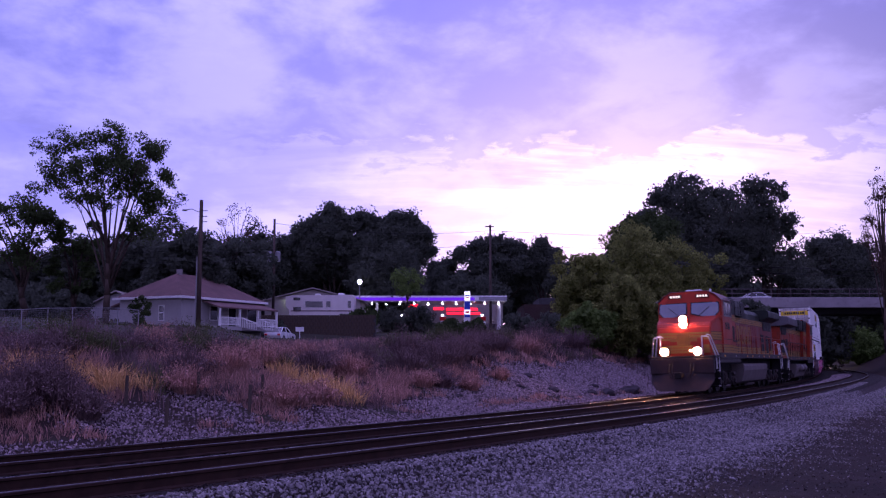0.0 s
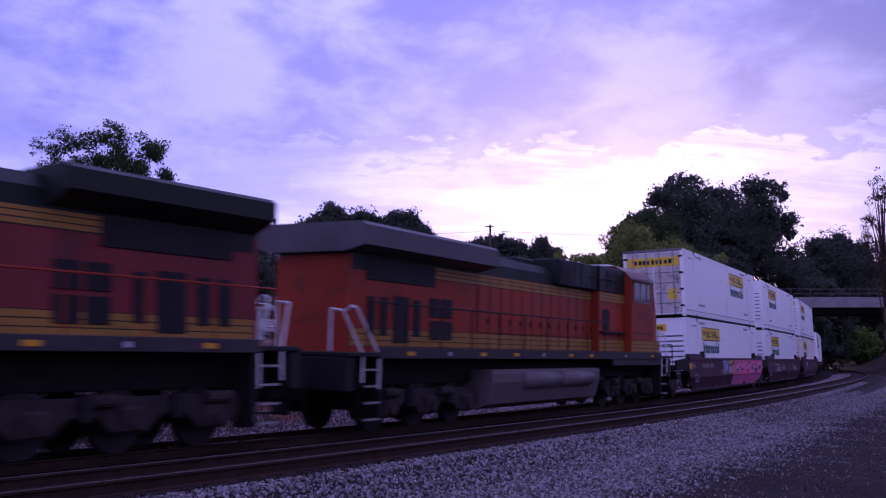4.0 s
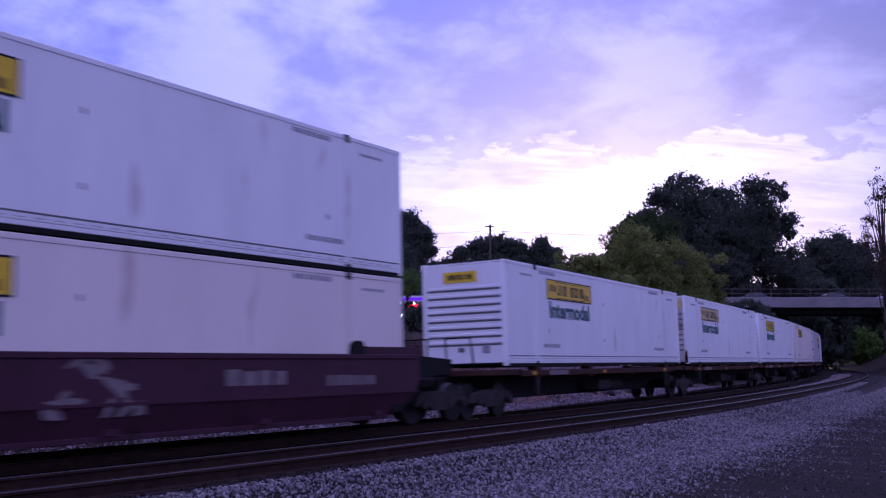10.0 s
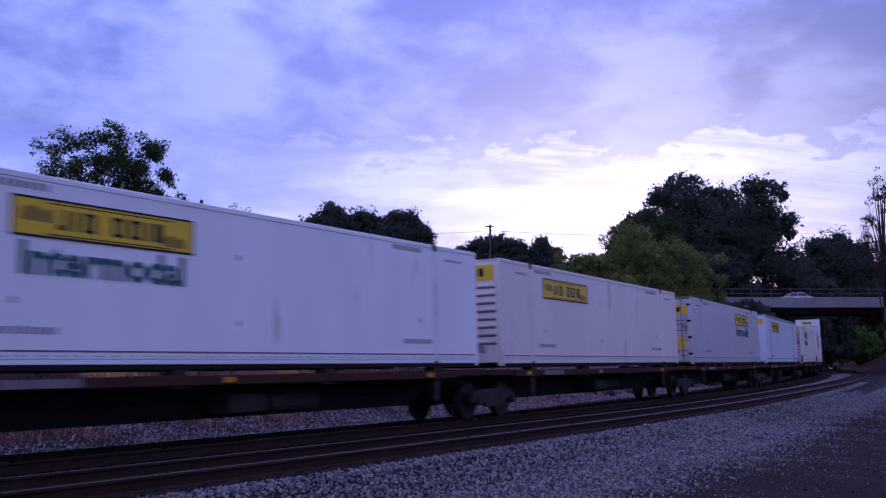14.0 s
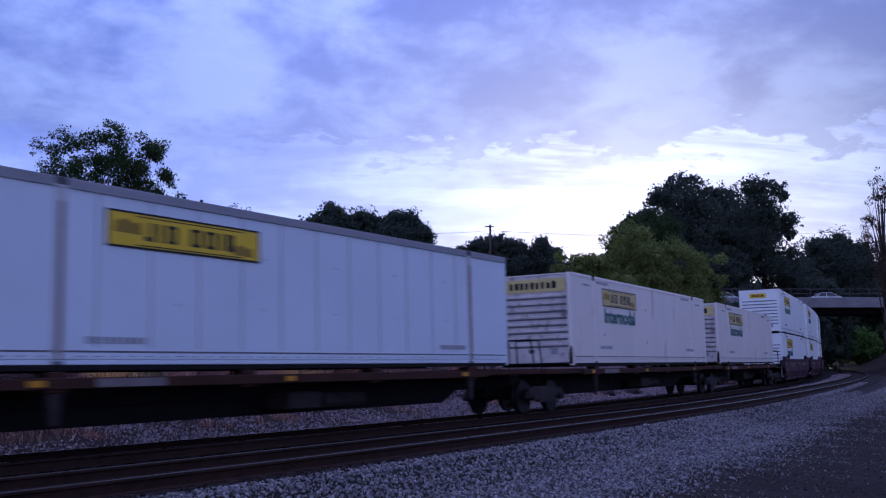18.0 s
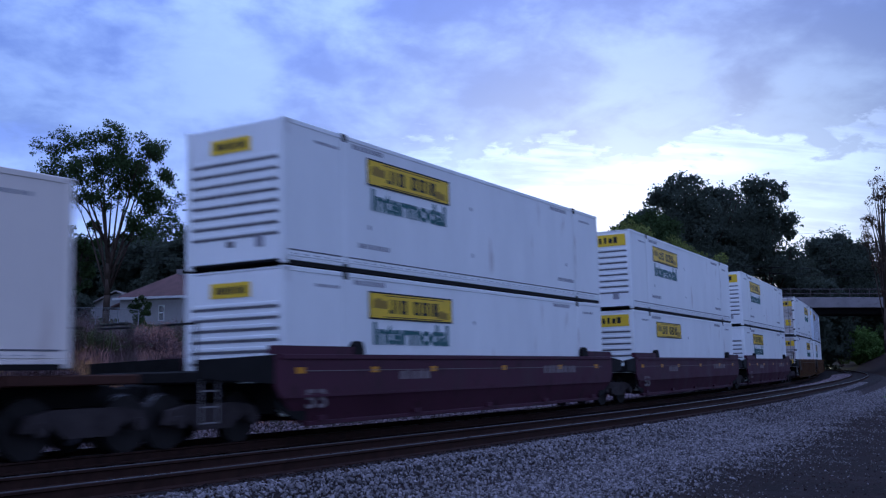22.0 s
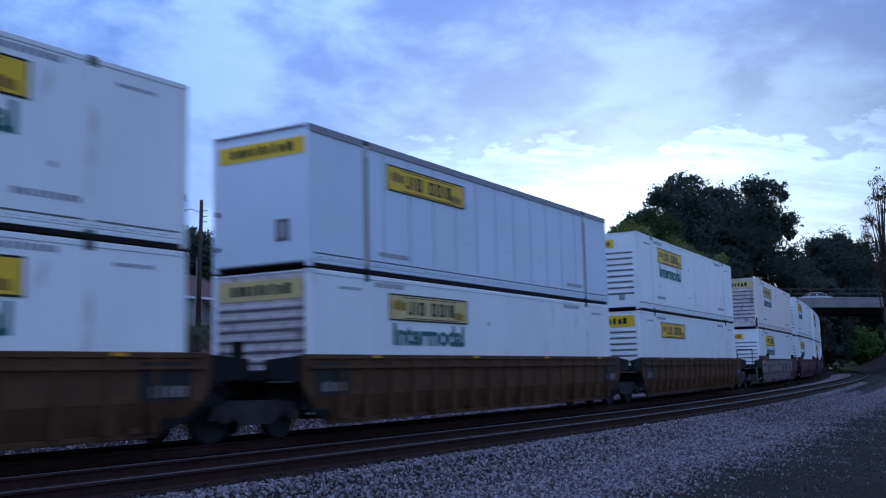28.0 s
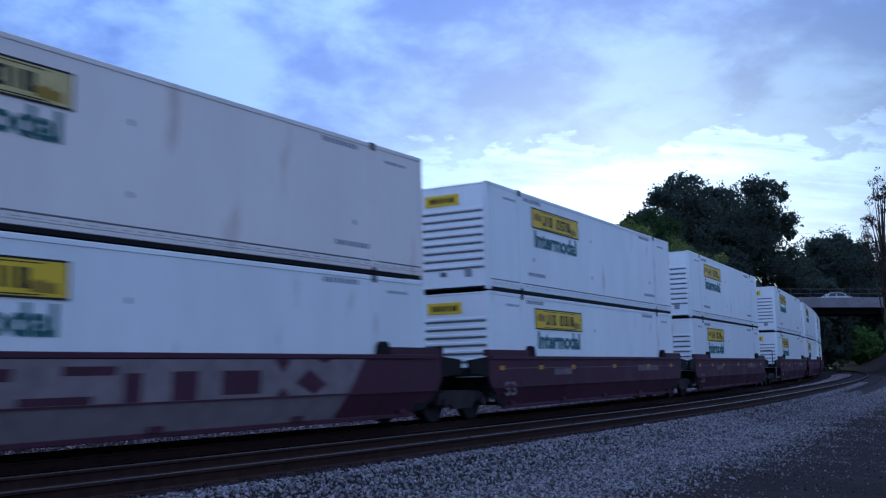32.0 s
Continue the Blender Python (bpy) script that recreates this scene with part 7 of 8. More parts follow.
def shrubs():
    """Dead and half-green bushes on the bank, each a fan of thin stems with scraps of leaf."""
    rnd = np.random.default_rng(77)
    spots = [(0.5, -7.2, 1.15, 1.1, "weed_dark"), (-0.9, -6.4, 0.8, 0.8, "weed_dark"), (1.0, -6.0, 0.7, 0.7, "weed_dark"), (5.6, -7.4, 0.9, 0.8, "weed"), (8.3, -6.0, 1.0, 0.8, "weed"),
             (10.2, -6.2, 0.8, 0.7, "weed"), (7.0, -8.8, 1.2, 1.0, "weed_dark"), (9.5, -9.4, 1.3, 1.0, "weed"), (12.5, -10.5, 1.3, 0.9, "weed"), (16.0, -9.0, 1.2, 0.9, "weed"),
             (20.0, -8.8, 1.5, 1.1, "weed_dark"), (23.0, -9.2, 1.7, 1.3, "weed_dark"), (18.5, -7.2, 0.8, 0.7, "weed"), (21.0, -6.4, 0.7, 0.6, "weed"), (27.0, -10.0, 1.8, 1.3, "weed_dark"),
             (32.0, -10.5, 1.8, 1.4, "weed_dark"), (36.0, -10.2, 1.7, 1.2, "weed"), (40.0, -11.0, 1.9, 1.4, "weed_dark"), (45.0, -10.4, 1.8, 1.3, "weed_dark"), (50.0, -10.0, 1.8, 1.2, "weed"),
             (3.0, -11.3, 1.3, 0.75, "weed_dark"), (6.0, -11.6, 1.3, 0.8, "weed_green"), (9.0, -11.8, 1.3, 0.7, "weed_dark"), (-1.0, -10.8, 1.2, 0.7, "weed_dark"), (13.5, -12.3, 1.2, 0.7, "weed_green"),
             (17.5, -12.2, 1.3, 0.6, "weed"), (26.0, -7.4, 0.7, 0.6, "weed"), (24.0, -11.5, 1.4, 0.8, "weed_green"), (30.0, -12.5, 1.6, 0.9, "weed_green"), (38.0, -12.6, 1.6, 0.9, "weed_green"),
             (1.2, -7.6, 1.0, 1.25, "weed_dark"), (-0.2, -7.0, 1.0, 1.2, "weed_dark"), (0.8, -6.6, 0.9, 0.9, "weed_dark"), (4.4, -11.9, 1.2, 1.0, "weed_dark"), (7.6, -12.0, 1.2, 0.95, "weed_dark"),
             (10.4, -12.0, 1.2, 0.9, "weed_green"), (1.4, -11.8, 1.2, 0.9, "weed_dark"), (11.6, -11.4, 1.1, 0.9, "weed_dark"), (14.6, -9.6, 1.2, 1.0, "weed_dark"), (17.8, -9.8, 1.3, 1.1, "weed_dark"),
             (19.6, -7.0, 0.9, 0.8, "weed_dark"), (22.6, -10.4, 1.5, 1.3, "weed_dark"), (25.4, -9.6, 1.5, 1.2, "weed_dark"), (29.4, -10.4, 1.6, 1.3, "weed_dark")]
    spots += [(k * 1.45 - 3.2, -12.9 - 0.5 * (k % 3), 1.15, 1.0 + 0.14 * (k % 4), ("weed_dark", "weed_green", "weed_dark", "weed_dark", "weed")[k % 5]) for k in range(12)]
    for s, o, r, h, mat_key in spots:
        x, y = on_line(s, o)
        x, y = float(x), float(y)
        z = ground_at(x, y)
        n = 900
        a, e = rnd.uniform(0, 6.283, n), rnd.uniform(0.15, 1.0, n)
        base = np.stack([np.cos(a) * r * 0.45 * rnd.uniform(0, 1, n), np.sin(a) * r * 0.45 * rnd.uniform(0, 1, n), np.zeros(n)], -1)
        b = a + rnd.normal(0, 0.5, n)
        L = rnd.uniform(0.55, 1.1, n)
        tip = base + np.stack([np.cos(b) * r * (1 - e) * L, np.sin(b) * r * (1 - e) * L, h * (0.25 + 0.8 * e) * L], -1)
        mid = (base + tip) / 2 + np.stack([np.zeros(n), np.zeros(n), np.full(n, 0.12 * h)], -1)
        w = np.stack([-np.sin(b), np.cos(b), np.zeros(n)], -1) * 0.008
        v1 = np.stack([base - w, base + w, mid + w, mid - w, tip], 1).reshape(-1, 3)
        k = np.arange(n)[:, None] * 5
        faces = (k + np.array([[0, 1, 2, 3]])).tolist() + (k + np.array([[3, 2, 4]])).tolist()
        v2, f2 = leaf_quads(rnd, tip[:220], np.full(220, 0.12 * r), 2200, 0.026)
        t = thing("dry_shrub", {"weed": "reddish-brown dried shrub on the bank", "weed_dark": "dark tangled dead shrub on the bank", "weed_green": "low greenish shrub along the bank top"}[mat_key], "shrub", "shrubs on the bank",
                  m=Matrix.Translation((x, y, z - 0.03)))
        for nm, vv, ff in (("stem_tangle", v1, faces), ("leafage", v2, f2.tolist())):
            ob = new(nm, quads_mesh(nm, vv.tolist(), ff, M[mat_key]))
            ob.parent = t
            tagged(ob, kind="stuff")


shrubs()

STRAW = ((2.3, -9.2, 2.6, 0.9), (3.9, -8.3, 1.3, 1.0), (12.3, -8.2, 1.5, 1.8), (11.9, -6.7, 0.9, 0.9))
ROCKY = ((2.0, -5.7, 2.3, 2.0), (5.2, -5.9, 1.5, 1.9), (22.0, -6.2, 5.0, 1.7), (30.0, -6.8, 7.5, 2.7), (41.0, -6.6, 10.0, 2.8), (9.5, -5.0, 3.0, 0.8), (55.0, -6.2, 10.0, 2.6), (16.5, -5.2, 4.0, 1.1))


def patch(s, o, list_):
    w = np.zeros(len(s))
    for cs, co, rs, ro in list_:
        w = np.maximum(w, 1 - np.sqrt(((s - cs) / rs) ** 2 + ((o - co) / ro) ** 2))
    return w


def tufts(rng, n, s0, s1, o0, o1, per, size):
    """Tuft centres with their blades' feet and the way each blade leans."""
    s, o, x, y = spread(rng, n, s0, s1, o0, o1)
    k = np.repeat(np.arange(n), per)
    a = rng.uniform(0, 6.283, n * per)
    r = size * rng.uniform(0.05, 1.0, n * per)
    return s[k], o[k], x[k] + np.cos(a) * r, y[k] + np.sin(a) * r, a, np.repeat(rng.uniform(0.45, 1.25, n), per), np.repeat(rng.uniform(0, 1, n), per)


def weeds():
    rng = np.random.default_rng(5)
    for count, s0, s1, per, wide in ((5200, -14, 26, 26, 0.008), (3600, 26, 80, 16, 0.016)):
        s, o, x, y, a, big, pick = tufts(rng, count, s0, s1, -14.0, -4.5, per, 0.22)
        bare = patch(s, o, ROCKY)
        keep = (bare < 0.05 + 0.22 * pick) & (wobble(x, y, 1.1, 5.0) + 1.6 * pick - 0.8 > -0.45) & (patch(s, o, STRAW) < 0.05 + 0.25 * pick)
        low = np.interp(o, [-13, -10.5, -8, -4.5, -3.9], [0.5, 0.55, 0.62, 0.30, 0.16]) * (0.8 + 0.3 * wobble(x, y, 0.9, 2.0)) * big
        low *= np.where((s > -8) & (s < 15) & (o < -10), 1.15, 1.0)
        kind = wobble(x, y, 1.7, 9.0) + pick - 0.5 + np.interp(o, [-11, -6], [-0.35, 0.25])
        for nm, lab, key, sel in (("dry_weeds", "tufts of reddish-brown dry weeds on the bank", "weed", kind > 0.0), ("dark_weeds", "tangled dark dead weeds on the bank", "weed_dark", (kind <= 0.0) & (kind > -0.75)),
                                  ("green_weeds", "low green weeds among dry ones", "weed_green", kind <= -0.75)):
            j = keep & sel
            blades(nm, lab, rng, x[j], y[j], low[j], key, 0.9, wide, a[j])
    s, o, x, y, a, big, pick = tufts(rng, 2600, -8, 24, -12, -5, 24, 0.2)
    k = patch(s, o, STRAW) > 0.02 + 0.4 * pick
    blades("straw_grass", "patches of golden dry grass on the bank", rng, x[k], y[k], 0.62 * big[k], "straw", 1.3, 0.009, a[k])
    for nm, lab, key, seed_, n_ in (("dry_weeds", "tufts of reddish-brown dry weeds behind the bank", "weed", 1.0, 1500), ("dark_weeds", "tangled dark dead weeds behind the bank", "weed_dark", 2.0, 2600)):
        s, o, x, y, a, big, pick = tufts(rng, n_, -6, 62, -31, -13.5, 15, 0.35)
        k = wobble(x, y, 2.2, seed_) + pick > 0.2
        blades(nm, lab, rng, x[k], y[k], 0.42 * big[k], key, 0.8, 0.016, a[k])
    s, o, x, y = spread(rng, 32000, -20, 120, -75, -22)
    k = wobble(x, y, 4.0, 7.0) + rng.uniform(-1, 1, len(s)) > -0.3
    blades("rough_grass", "rough green and brown grass behind the bank", rng, x[k], y[k], np.interp(o[k], [-75, -20, -13], [0.2, 0.2, 0.25]), "weed_green", 0.4, 0.05)
    s, o, x, y = spread(rng, 5200, 34, 62, 7.8, 13)
    k = wobble(x, y, 1.2, 4.0) + rng.uniform(-0.6, 0.6, len(s)) > 0.25
    blades("green_weeds", "green weeds at the edge of the dirt", rng, x[k], y[k], np.full(k.sum(), 0.3), "leaf_bright", 0.8, 0.02)
    # a few tall dead stalks
    s, o, x, y = spread(rng, 420, -8, 60, -12, -5)
    blades("dead_stalks", "tall thin dead stalks standing on the bank", rng, x, y, np.full(len(x), 0.95), "weed_dark", 0.25, 0.012)


weeds()


def stones(name, label, rng, x, y, z, size, mat_key):
    """Broken stones: irregular little polyhedra, each turned its own way."""
    base = np.array([(1, 0, 0.1), (0.2, 1, -0.1), (-1, 0.15, 0.05), (-0.1, -1, 0.1), (0.1, 0.1, 0.8), (0, -0.1, -0.7)])
    tri = np.array([(0, 1, 4), (1, 2, 4), (2, 3, 4), (3, 0, 4), (1, 0, 5), (2, 1, 5), (3, 2, 5), (0, 3, 5)])
    n = len(x)
    v = base[None] * rng.uniform(0.6, 1.2, (n, 6, 1)) * size[:, None, None] * rng.uniform(0.7, 1.25, (n, 1, 3))
    q = rng.normal(size=(n, 4))
    q /= np.linalg.norm(q, axis=1)[:, None]
    w, a, b, c = q.T
    R = np.stack([np.stack([1 - 2 * (b * b + c * c), 2 * (a * b - c * w), 2 * (a * c + b * w)], -1), np.stack([2 * (a * b + c * w), 1 - 2 * (a * a + c * c), 2 * (b * c - a * w)], -1),
                  np.stack([2 * (a * c - b * w), 2 * (b * c + a * w), 1 - 2 * (a * a + b * b)], -1)], 1)
    v = np.einsum("nij,nkj->nki", R, v) + np.stack([x, y, z], -1)[:, None, :]
    f = (np.arange(n)[:, None, None] * 6 + tri[None]).reshape(-1, 3)
    tagged(new(name, quads_mesh(name, v.reshape(-1, 3).tolist(), f.tolist(), M[mat_key])), label, "stones", kind="stuff")


BED = ([-3.7, -2.2, 2.1, 2.6, 3.3, 5.0, 5.6, 5.95, 6.15, 6.7, 7.6, 8.3, 8.9, 11.0], [-0.62, -0.235, -0.225, -0.10, -0.075, -0.045, -0.025, -0.03, -0.12, -0.33, -0.41, -0.42, -0.44, -0.42])


def ballast():
    rng = np.random.default_rng(8)
    s1, o1, x1, y1 = spread(rng, 84000, -9, 14, 5.45, 11.6)
    s2, o2, x2, y2 = spread(rng, 56000, 14, 60, 5.45, 11.2)
    s, o, x, y = (np.concatenate(p) for p in ((s1, s2), (o1, o2), (x1, x2), (y1, y2)))
    k = rng.uniform(0, 1, len(s)) < np.interp(o + 0.55 * wobble(x, y, 0.8, 3.0) + 0.4 * wobble(x, y, 2.1, 1.0) + np.interp(s, [2, 10, 20, 40, 60], [-0.2, 0.1, 0.2, 0.0, -0.4]), [5.5, 7.4, 8.2, 9.1, 11.2], [1, 1, 0.5, 0.12, 0.02])
    s, o, x, y = s[k], o[k], x[k], y[k]
    stones("ballast_stones", "loose grey crushed stone beside the track", rng, x, y, np.maximum(np.interp(o, *BED) + grade(s) * np.interp(o, [6.0, 7.4], [1, 0]), np.where(o > 8.2, height(x, y), -9)) + 0.008, rng.uniform(0.011, 0.043, len(s)) * np.interp(o, [8, 10], [1, 0.5]), "stone")
    s, o, x, y = spread(rng, 26000, -9, 30, -2.6, 6.0)
    k = (np.abs(np.abs(o) - GAUGE / 2) > 0.16) & (np.abs(np.abs(o - SPACING) - GAUGE / 2) > 0.16)
    s, o, x, y = s[k], o[k], x[k], y[k]
    stones("grimy_stones", "dark oily crushed stone between the rails", rng, x, y, np.interp(o, *BED) + grade(s), rng.uniform(0.025, 0.05, len(s)), "stone_dark")
    s, o, x, y = spread(rng, 5200, 34, 110, 2.0, 3.3)
    x, y = on_line(s, o + (spacing(s) - SPACING) * (o - 1.6) / 1.8)
    stones("mid_stones", "pale crushed stone between the two tracks", rng, x, y, np.interp(o, *BED) + grade(s) + 0.03, rng.uniform(0.04, 0.08, len(s)), "stone_bank")
    s, o, x, y = spread(rng, 9000, -9, 24, 8.2, 14.0)
    stones("dirt_pebbles", "small dark pebbles scattered over the dirt", rng, x, y, height(x, y) + 0.005, rng.uniform(0.008, 0.024, len(s)), "stone_dirt")
    s, o, x, y = spread(rng, 100000, -6, 62, -9.4, -2.4)
    k = (patch(s, o, ROCKY) > rng.uniform(0, 0.6, len(s))) | ((o > -4.6) & (rng.uniform(0, 1, len(s)) < np.clip(0.72 + 0.5 * wobble(x, y, 1.0, 6.0), 0.25, 0.95)))
    s, o, x, y = s[k], o[k], x[k], y[k]
    stones("bank_stones", "grey broken stone lying on the bank", rng, x, y, np.maximum(height(x, y), np.where(o > -3.7, np.interp(o, *BED), -9)) + 0.02, rng.uniform(0.018, 0.05, len(s)) * np.interp(s, [10, 50], [1, 1.8]), "stone_bank")


ballast()


def rocks():
    """Larger dark rocks that stick out of the bank."""
    rng = np.random.default_rng(31)
    for s, o, r in ROCKS:
        x, y = on_line(s, o)
        bm = bm_new()
        bmesh.ops.create_icosphere(bm, subdivisions=2, radius=r)
        for v in bm.verts:
            v.co *= 1 + rng.uniform(-0.28, 0.22)
            v.co.x *= 1.5
            v.co.z = max(v.co.z * 0.7, -0.5 * r)
        solid("rock", bm, M["rock"], "dark angular rock half buried in the bank", "rock", "rocks on the bank",
              m=Matrix.Translation((float(x), float(y), ground_at(float(x), float(y)) + 0.15 * r)) @ Matrix.Rotation(rng.uniform(0, 6.28), 4, "Z"))


ROCKS = ((37.0, -4.7, 0.42), (38.6, -4.9, 0.36), (33.0, -4.6, 0.38), (31.6, -5.0, 0.22), (28.0, -5.6, 0.24), (29.4, -7.4, 0.2), (26.0, -6.4, 0.18), (35.0, -6.0, 0.25), (19.0, -5.9, 0.16), (22.5, -6.8, 0.16))
rocks()


# ---- house, street and filling station ----
def house():
    gx, gy, gz = -22.2, 85.0, 4.05
    ang = math.atan2(0.89, 0.455)
    m = Matrix.Translation((gx, gy, gz)) @ Matrix.Rotation(ang, 4, "Z")     # x along the porch side, y to the left along the gable side
    h = thing("house", "small pale single-storey house with brown hipped roof and porch", "house", m=m)
    LX_, LY_, EH = 11.0, 7.0, 2.75
    bm = bm_new()
    box(bm, 0, LX_, 0, 0.2, 0, EH)
    box(bm, 0, LX_, LY_ - 0.2, LY_, 0, EH)
    box(bm, 0, 0.2, 0.2, LY_ - 0.2, 0, EH)
    box(bm, LX_ - 0.2, LX_, 0.2, LY_ - 0.2, 0, EH)
    wall = part("wall", bm, M["siding"], h)
    for i in range(13):
        z = 0.1 + i * 0.2
        bm = bm_new()
        box(bm, -0.02, LX_, -0.025, -0.001, z, z + 0.15)
        box(bm, -0.025, -0.001, 0.0, LY_, z, z + 0.15)
        part("siding_board", bm, M["siding"], wall)
    o = 0.45
    bm = bm_new()
    a = [bm.verts.new(p) for p in ((-o, -o, EH), (LX_ + o, -o, EH), (LX_ + o, LY_ + o, EH), (-o, LY_ + o, EH), (3.2, LY_ / 2, EH + 2.35), (LX_ - 3.4, LY_ / 2, EH + 2.35))]
    for f in ((0, 1, 5, 4), (1, 2, 5), (2, 3, 4, 5), (3, 0, 4), (3, 2, 1, 0)):
        bm.faces.new([a[k] for k in f])
    bmesh.ops.recalc_face_normals(bm, faces=bm.faces[:])
    roof = part("roof", bm, M["shingle"], h)
    bm = bm_new()
    for x0, x1, y0, y1 in ((-o, LX_ + o, -o - 0.03, -o), (-o - 0.03, -o, -o, LY_ + o)):
        box(bm, x0, x1, y0, y1, EH - 0.12, EH + 0.08)
    part("fascia", bm, M["trim"], roof)
    bm = bm_new()
    box(bm, 3.4, 3.75, LY_ / 2 - 0.2, LY_ / 2 + 0.2, EH + 2.0, EH + 2.75)
    part("chimney", bm, M["concrete"], roof)
    # porch
    P0, P1, D = 2.6, 11.0, 2.0
    bm = bm_new()
    a = [bm.verts.new(p) for p in ((P0, -0.02, EH - 0.15), (P1, -0.02, EH - 0.15), (P1, -D, EH - 0.75), (P0, -D, EH - 0.75), (P0, -0.02, EH - 0.27), (P1, -0.02, EH - 0.27), (P1, -D, EH - 0.87), (P0, -D, EH - 0.87))]
    for f in ((0, 1, 2, 3), (7, 6, 5, 4), (0, 3, 7, 4), (1, 5, 6, 2), (3, 2, 6, 7), (0, 4, 5, 1)):
        bm.faces.new([a[k] for k in f])
    bmesh.ops.recalc_face_normals(bm, faces=bm.faces[:])
    part("porch_roof", bm, M["shingle"], h)
    bm = bm_new()
    box(bm, P0, P1, -D, -0.03, 0.0, 0.35)
    part("porch_floor", bm, M["siding"], h)
    for x in (P0 + 0.1, 5.4, 8.0, 10.8):
        bm = bm_new()
        box(bm, x, x + 0.16, -D + 0.04, -D + 0.2, 0.35, EH - 0.8)
        part("porch_post", bm, M["trim"], h)
    for x0, x1 in ((P0 + 0.3, 5.4), (8.2, 10.8)):
        bm = bm_new()
        box(bm, x0, x1, -D + 0.08, -D + 0.14, 1.05, 1.14)
        box(bm, x0, x1, -D + 0.08, -D + 0.14, 0.45, 0.52)
        x = x0 + 0.1
        while x < x1:
            box(bm, x, x + 0.05, -D + 0.09, -D + 0.13, 0.5, 1.06)
            x += 0.16
        part("porch_railing", bm, M["trim"], h)
    for x in (5.6, 7.9):
        bm = bm_new()
        a = [(-D - 1.7, 0.55), (-D - 1.7, 0.63), (-D, 1.16), (-D, 1.06)]
        prism(bm, a, x, x + 0.07)
        for k in range(9):
            yy = -D - 1.65 + k * 0.19
            box(bm, x + 0.01, x + 0.05, yy, yy + 0.05, 0.02 + k * 0.03, 0.62 + k * 0.055)
        part("stair_railing", bm, M["trim"], h)
    bm = bm_new()
    for k in range(3):
        box(bm, 5.7, 7.9, -D - 0.9 + k * 0.3, -D, k * 0.12, k * 0.12 + 0.12)
    part("steps", bm, M["concrete"], h)
    for x0, x1, z0, z1, nm in ((3.7, 4.6, 0.95, 2.1, "window"), (8.9, 10.2, 0.85, 2.15, "window"), (6.2, 7.2, 0.35, 2.35, "door")):
        bm = bm_new()
        box(bm, x0 - 0.09, x1 + 0.09, -0.05, -0.02, z0 - 0.09, z1 + 0.09)
        w = part(nm, bm, M["trim"], h)
        bm = bm_new()
        box(bm, x0, x1, -0.06, -0.045, z0, z1)
        part("pane", bm, M["glass"] if nm == "window" else M["dark_room"], w)
    for y0 in (1.9,):
        bm = bm_new()
        box(bm, -0.06, -0.025, y0 - 0.08, y0 + 0.58, 0.75, 2.1)
        w = part("window", bm, M["trim"], h)
        for z0, z1 in ((0.82, 1.4), (1.46, 2.03)):
            bm = bm_new()
            box(bm, -0.07, -0.055, y0, y0 + 0.5, z0, z1)
            part("pane", bm, M["glass"], w)
    # lean-to with an open carport at the far corner
    bm = bm_new()
    a = [bm.verts.new(p) for p in ((1.0, LY_ + 0.4, EH - 0.05), (7, LY_ + 0.4, EH - 0.05), (7, LY_ + 2.6, EH - 0.7), (1.0, LY_ + 2.6, EH - 0.7))]
    b = [bm.verts.new(v.co - Vector((0, 0, 0.12))) for v in a]
    bm.faces.new(a)
    bm.faces.new(b[::-1])
    for k in range(4):
        bm.faces.new((a[k], b[k], b[(k + 1) % 4], a[(k + 1) % 4]))
    bmesh.ops.recalc_face_normals(bm, faces=bm.faces[:])
    part("lean_to_roof", bm, M["shingle"], h)
    for yy in (LY_ + 2.4,):
        bm = bm_new()
        box(bm, 1.1, 1.25, yy, yy + 0.12, 0, EH - 0.8)
        part("lean_to_post", bm, M["trim"], h)
    bm = bm_new()
    box(bm, -0.02, LX_, -0.02, LY_, -1.2, 0.02)
    part("foundation", bm, M["concrete"], h)


house()


def shed(name, label, x, y, z, w, d, h, roof_rise, wall_mat, roof_mat, turn=0.0):
    t = thing(name, label, "building", m=Matrix.Translation((x, y, z)) @ Matrix.Rotation(radians(turn), 4, "Z"))
    bm = bm_new()
    prism(bm, [(0, -1.0), (w, -1.0), (w, h), (w * 0.5, h + roof_rise - 0.15), (0, h)], 0.0, d, "y")
    part("wall", bm, M[wall_mat], t)
    bm = bm_new()
    o = 0.35
    k = roof_rise / (w * 0.5)
    prism(bm, [(-o, h - o * k), (w * 0.5, h + roof_rise), (w + o, h - o * k), (w + o, h - o * k + 0.14), (w * 0.5, h + roof_rise + 0.14), (-o, h - o * k + 0.14)], -o, d + o, "y")
    part("roof", bm, M[roof_mat], t)
    return t


shed("outbuilding", "low pale outbuilding behind the house", -34.5, 98, 4.2, 5.0, 5, 2.6, 1.3, "siding", "beige", 0)
b = shed("metal_building", "wide beige metal building with a wall lamp", -22.4, 126, 5.9, 12.0, 12, 3.0, 1.5, "beige", "beige", 0)
bm = bm_new()
box(bm, 2.7, 3.2, -0.35, -0.05, 2.95, 3.2, 0.03)
lamp = part("wall_lamp", bm, M["grey_metal"], b)
bm = bm_new()
box(bm, 2.7, 3.3, -0.40, -0.1, 2.76, 2.94, 0.05)
part("lamp_lens", bm, GLOW["porch"], lamp, "glowing greenish lamp lens")


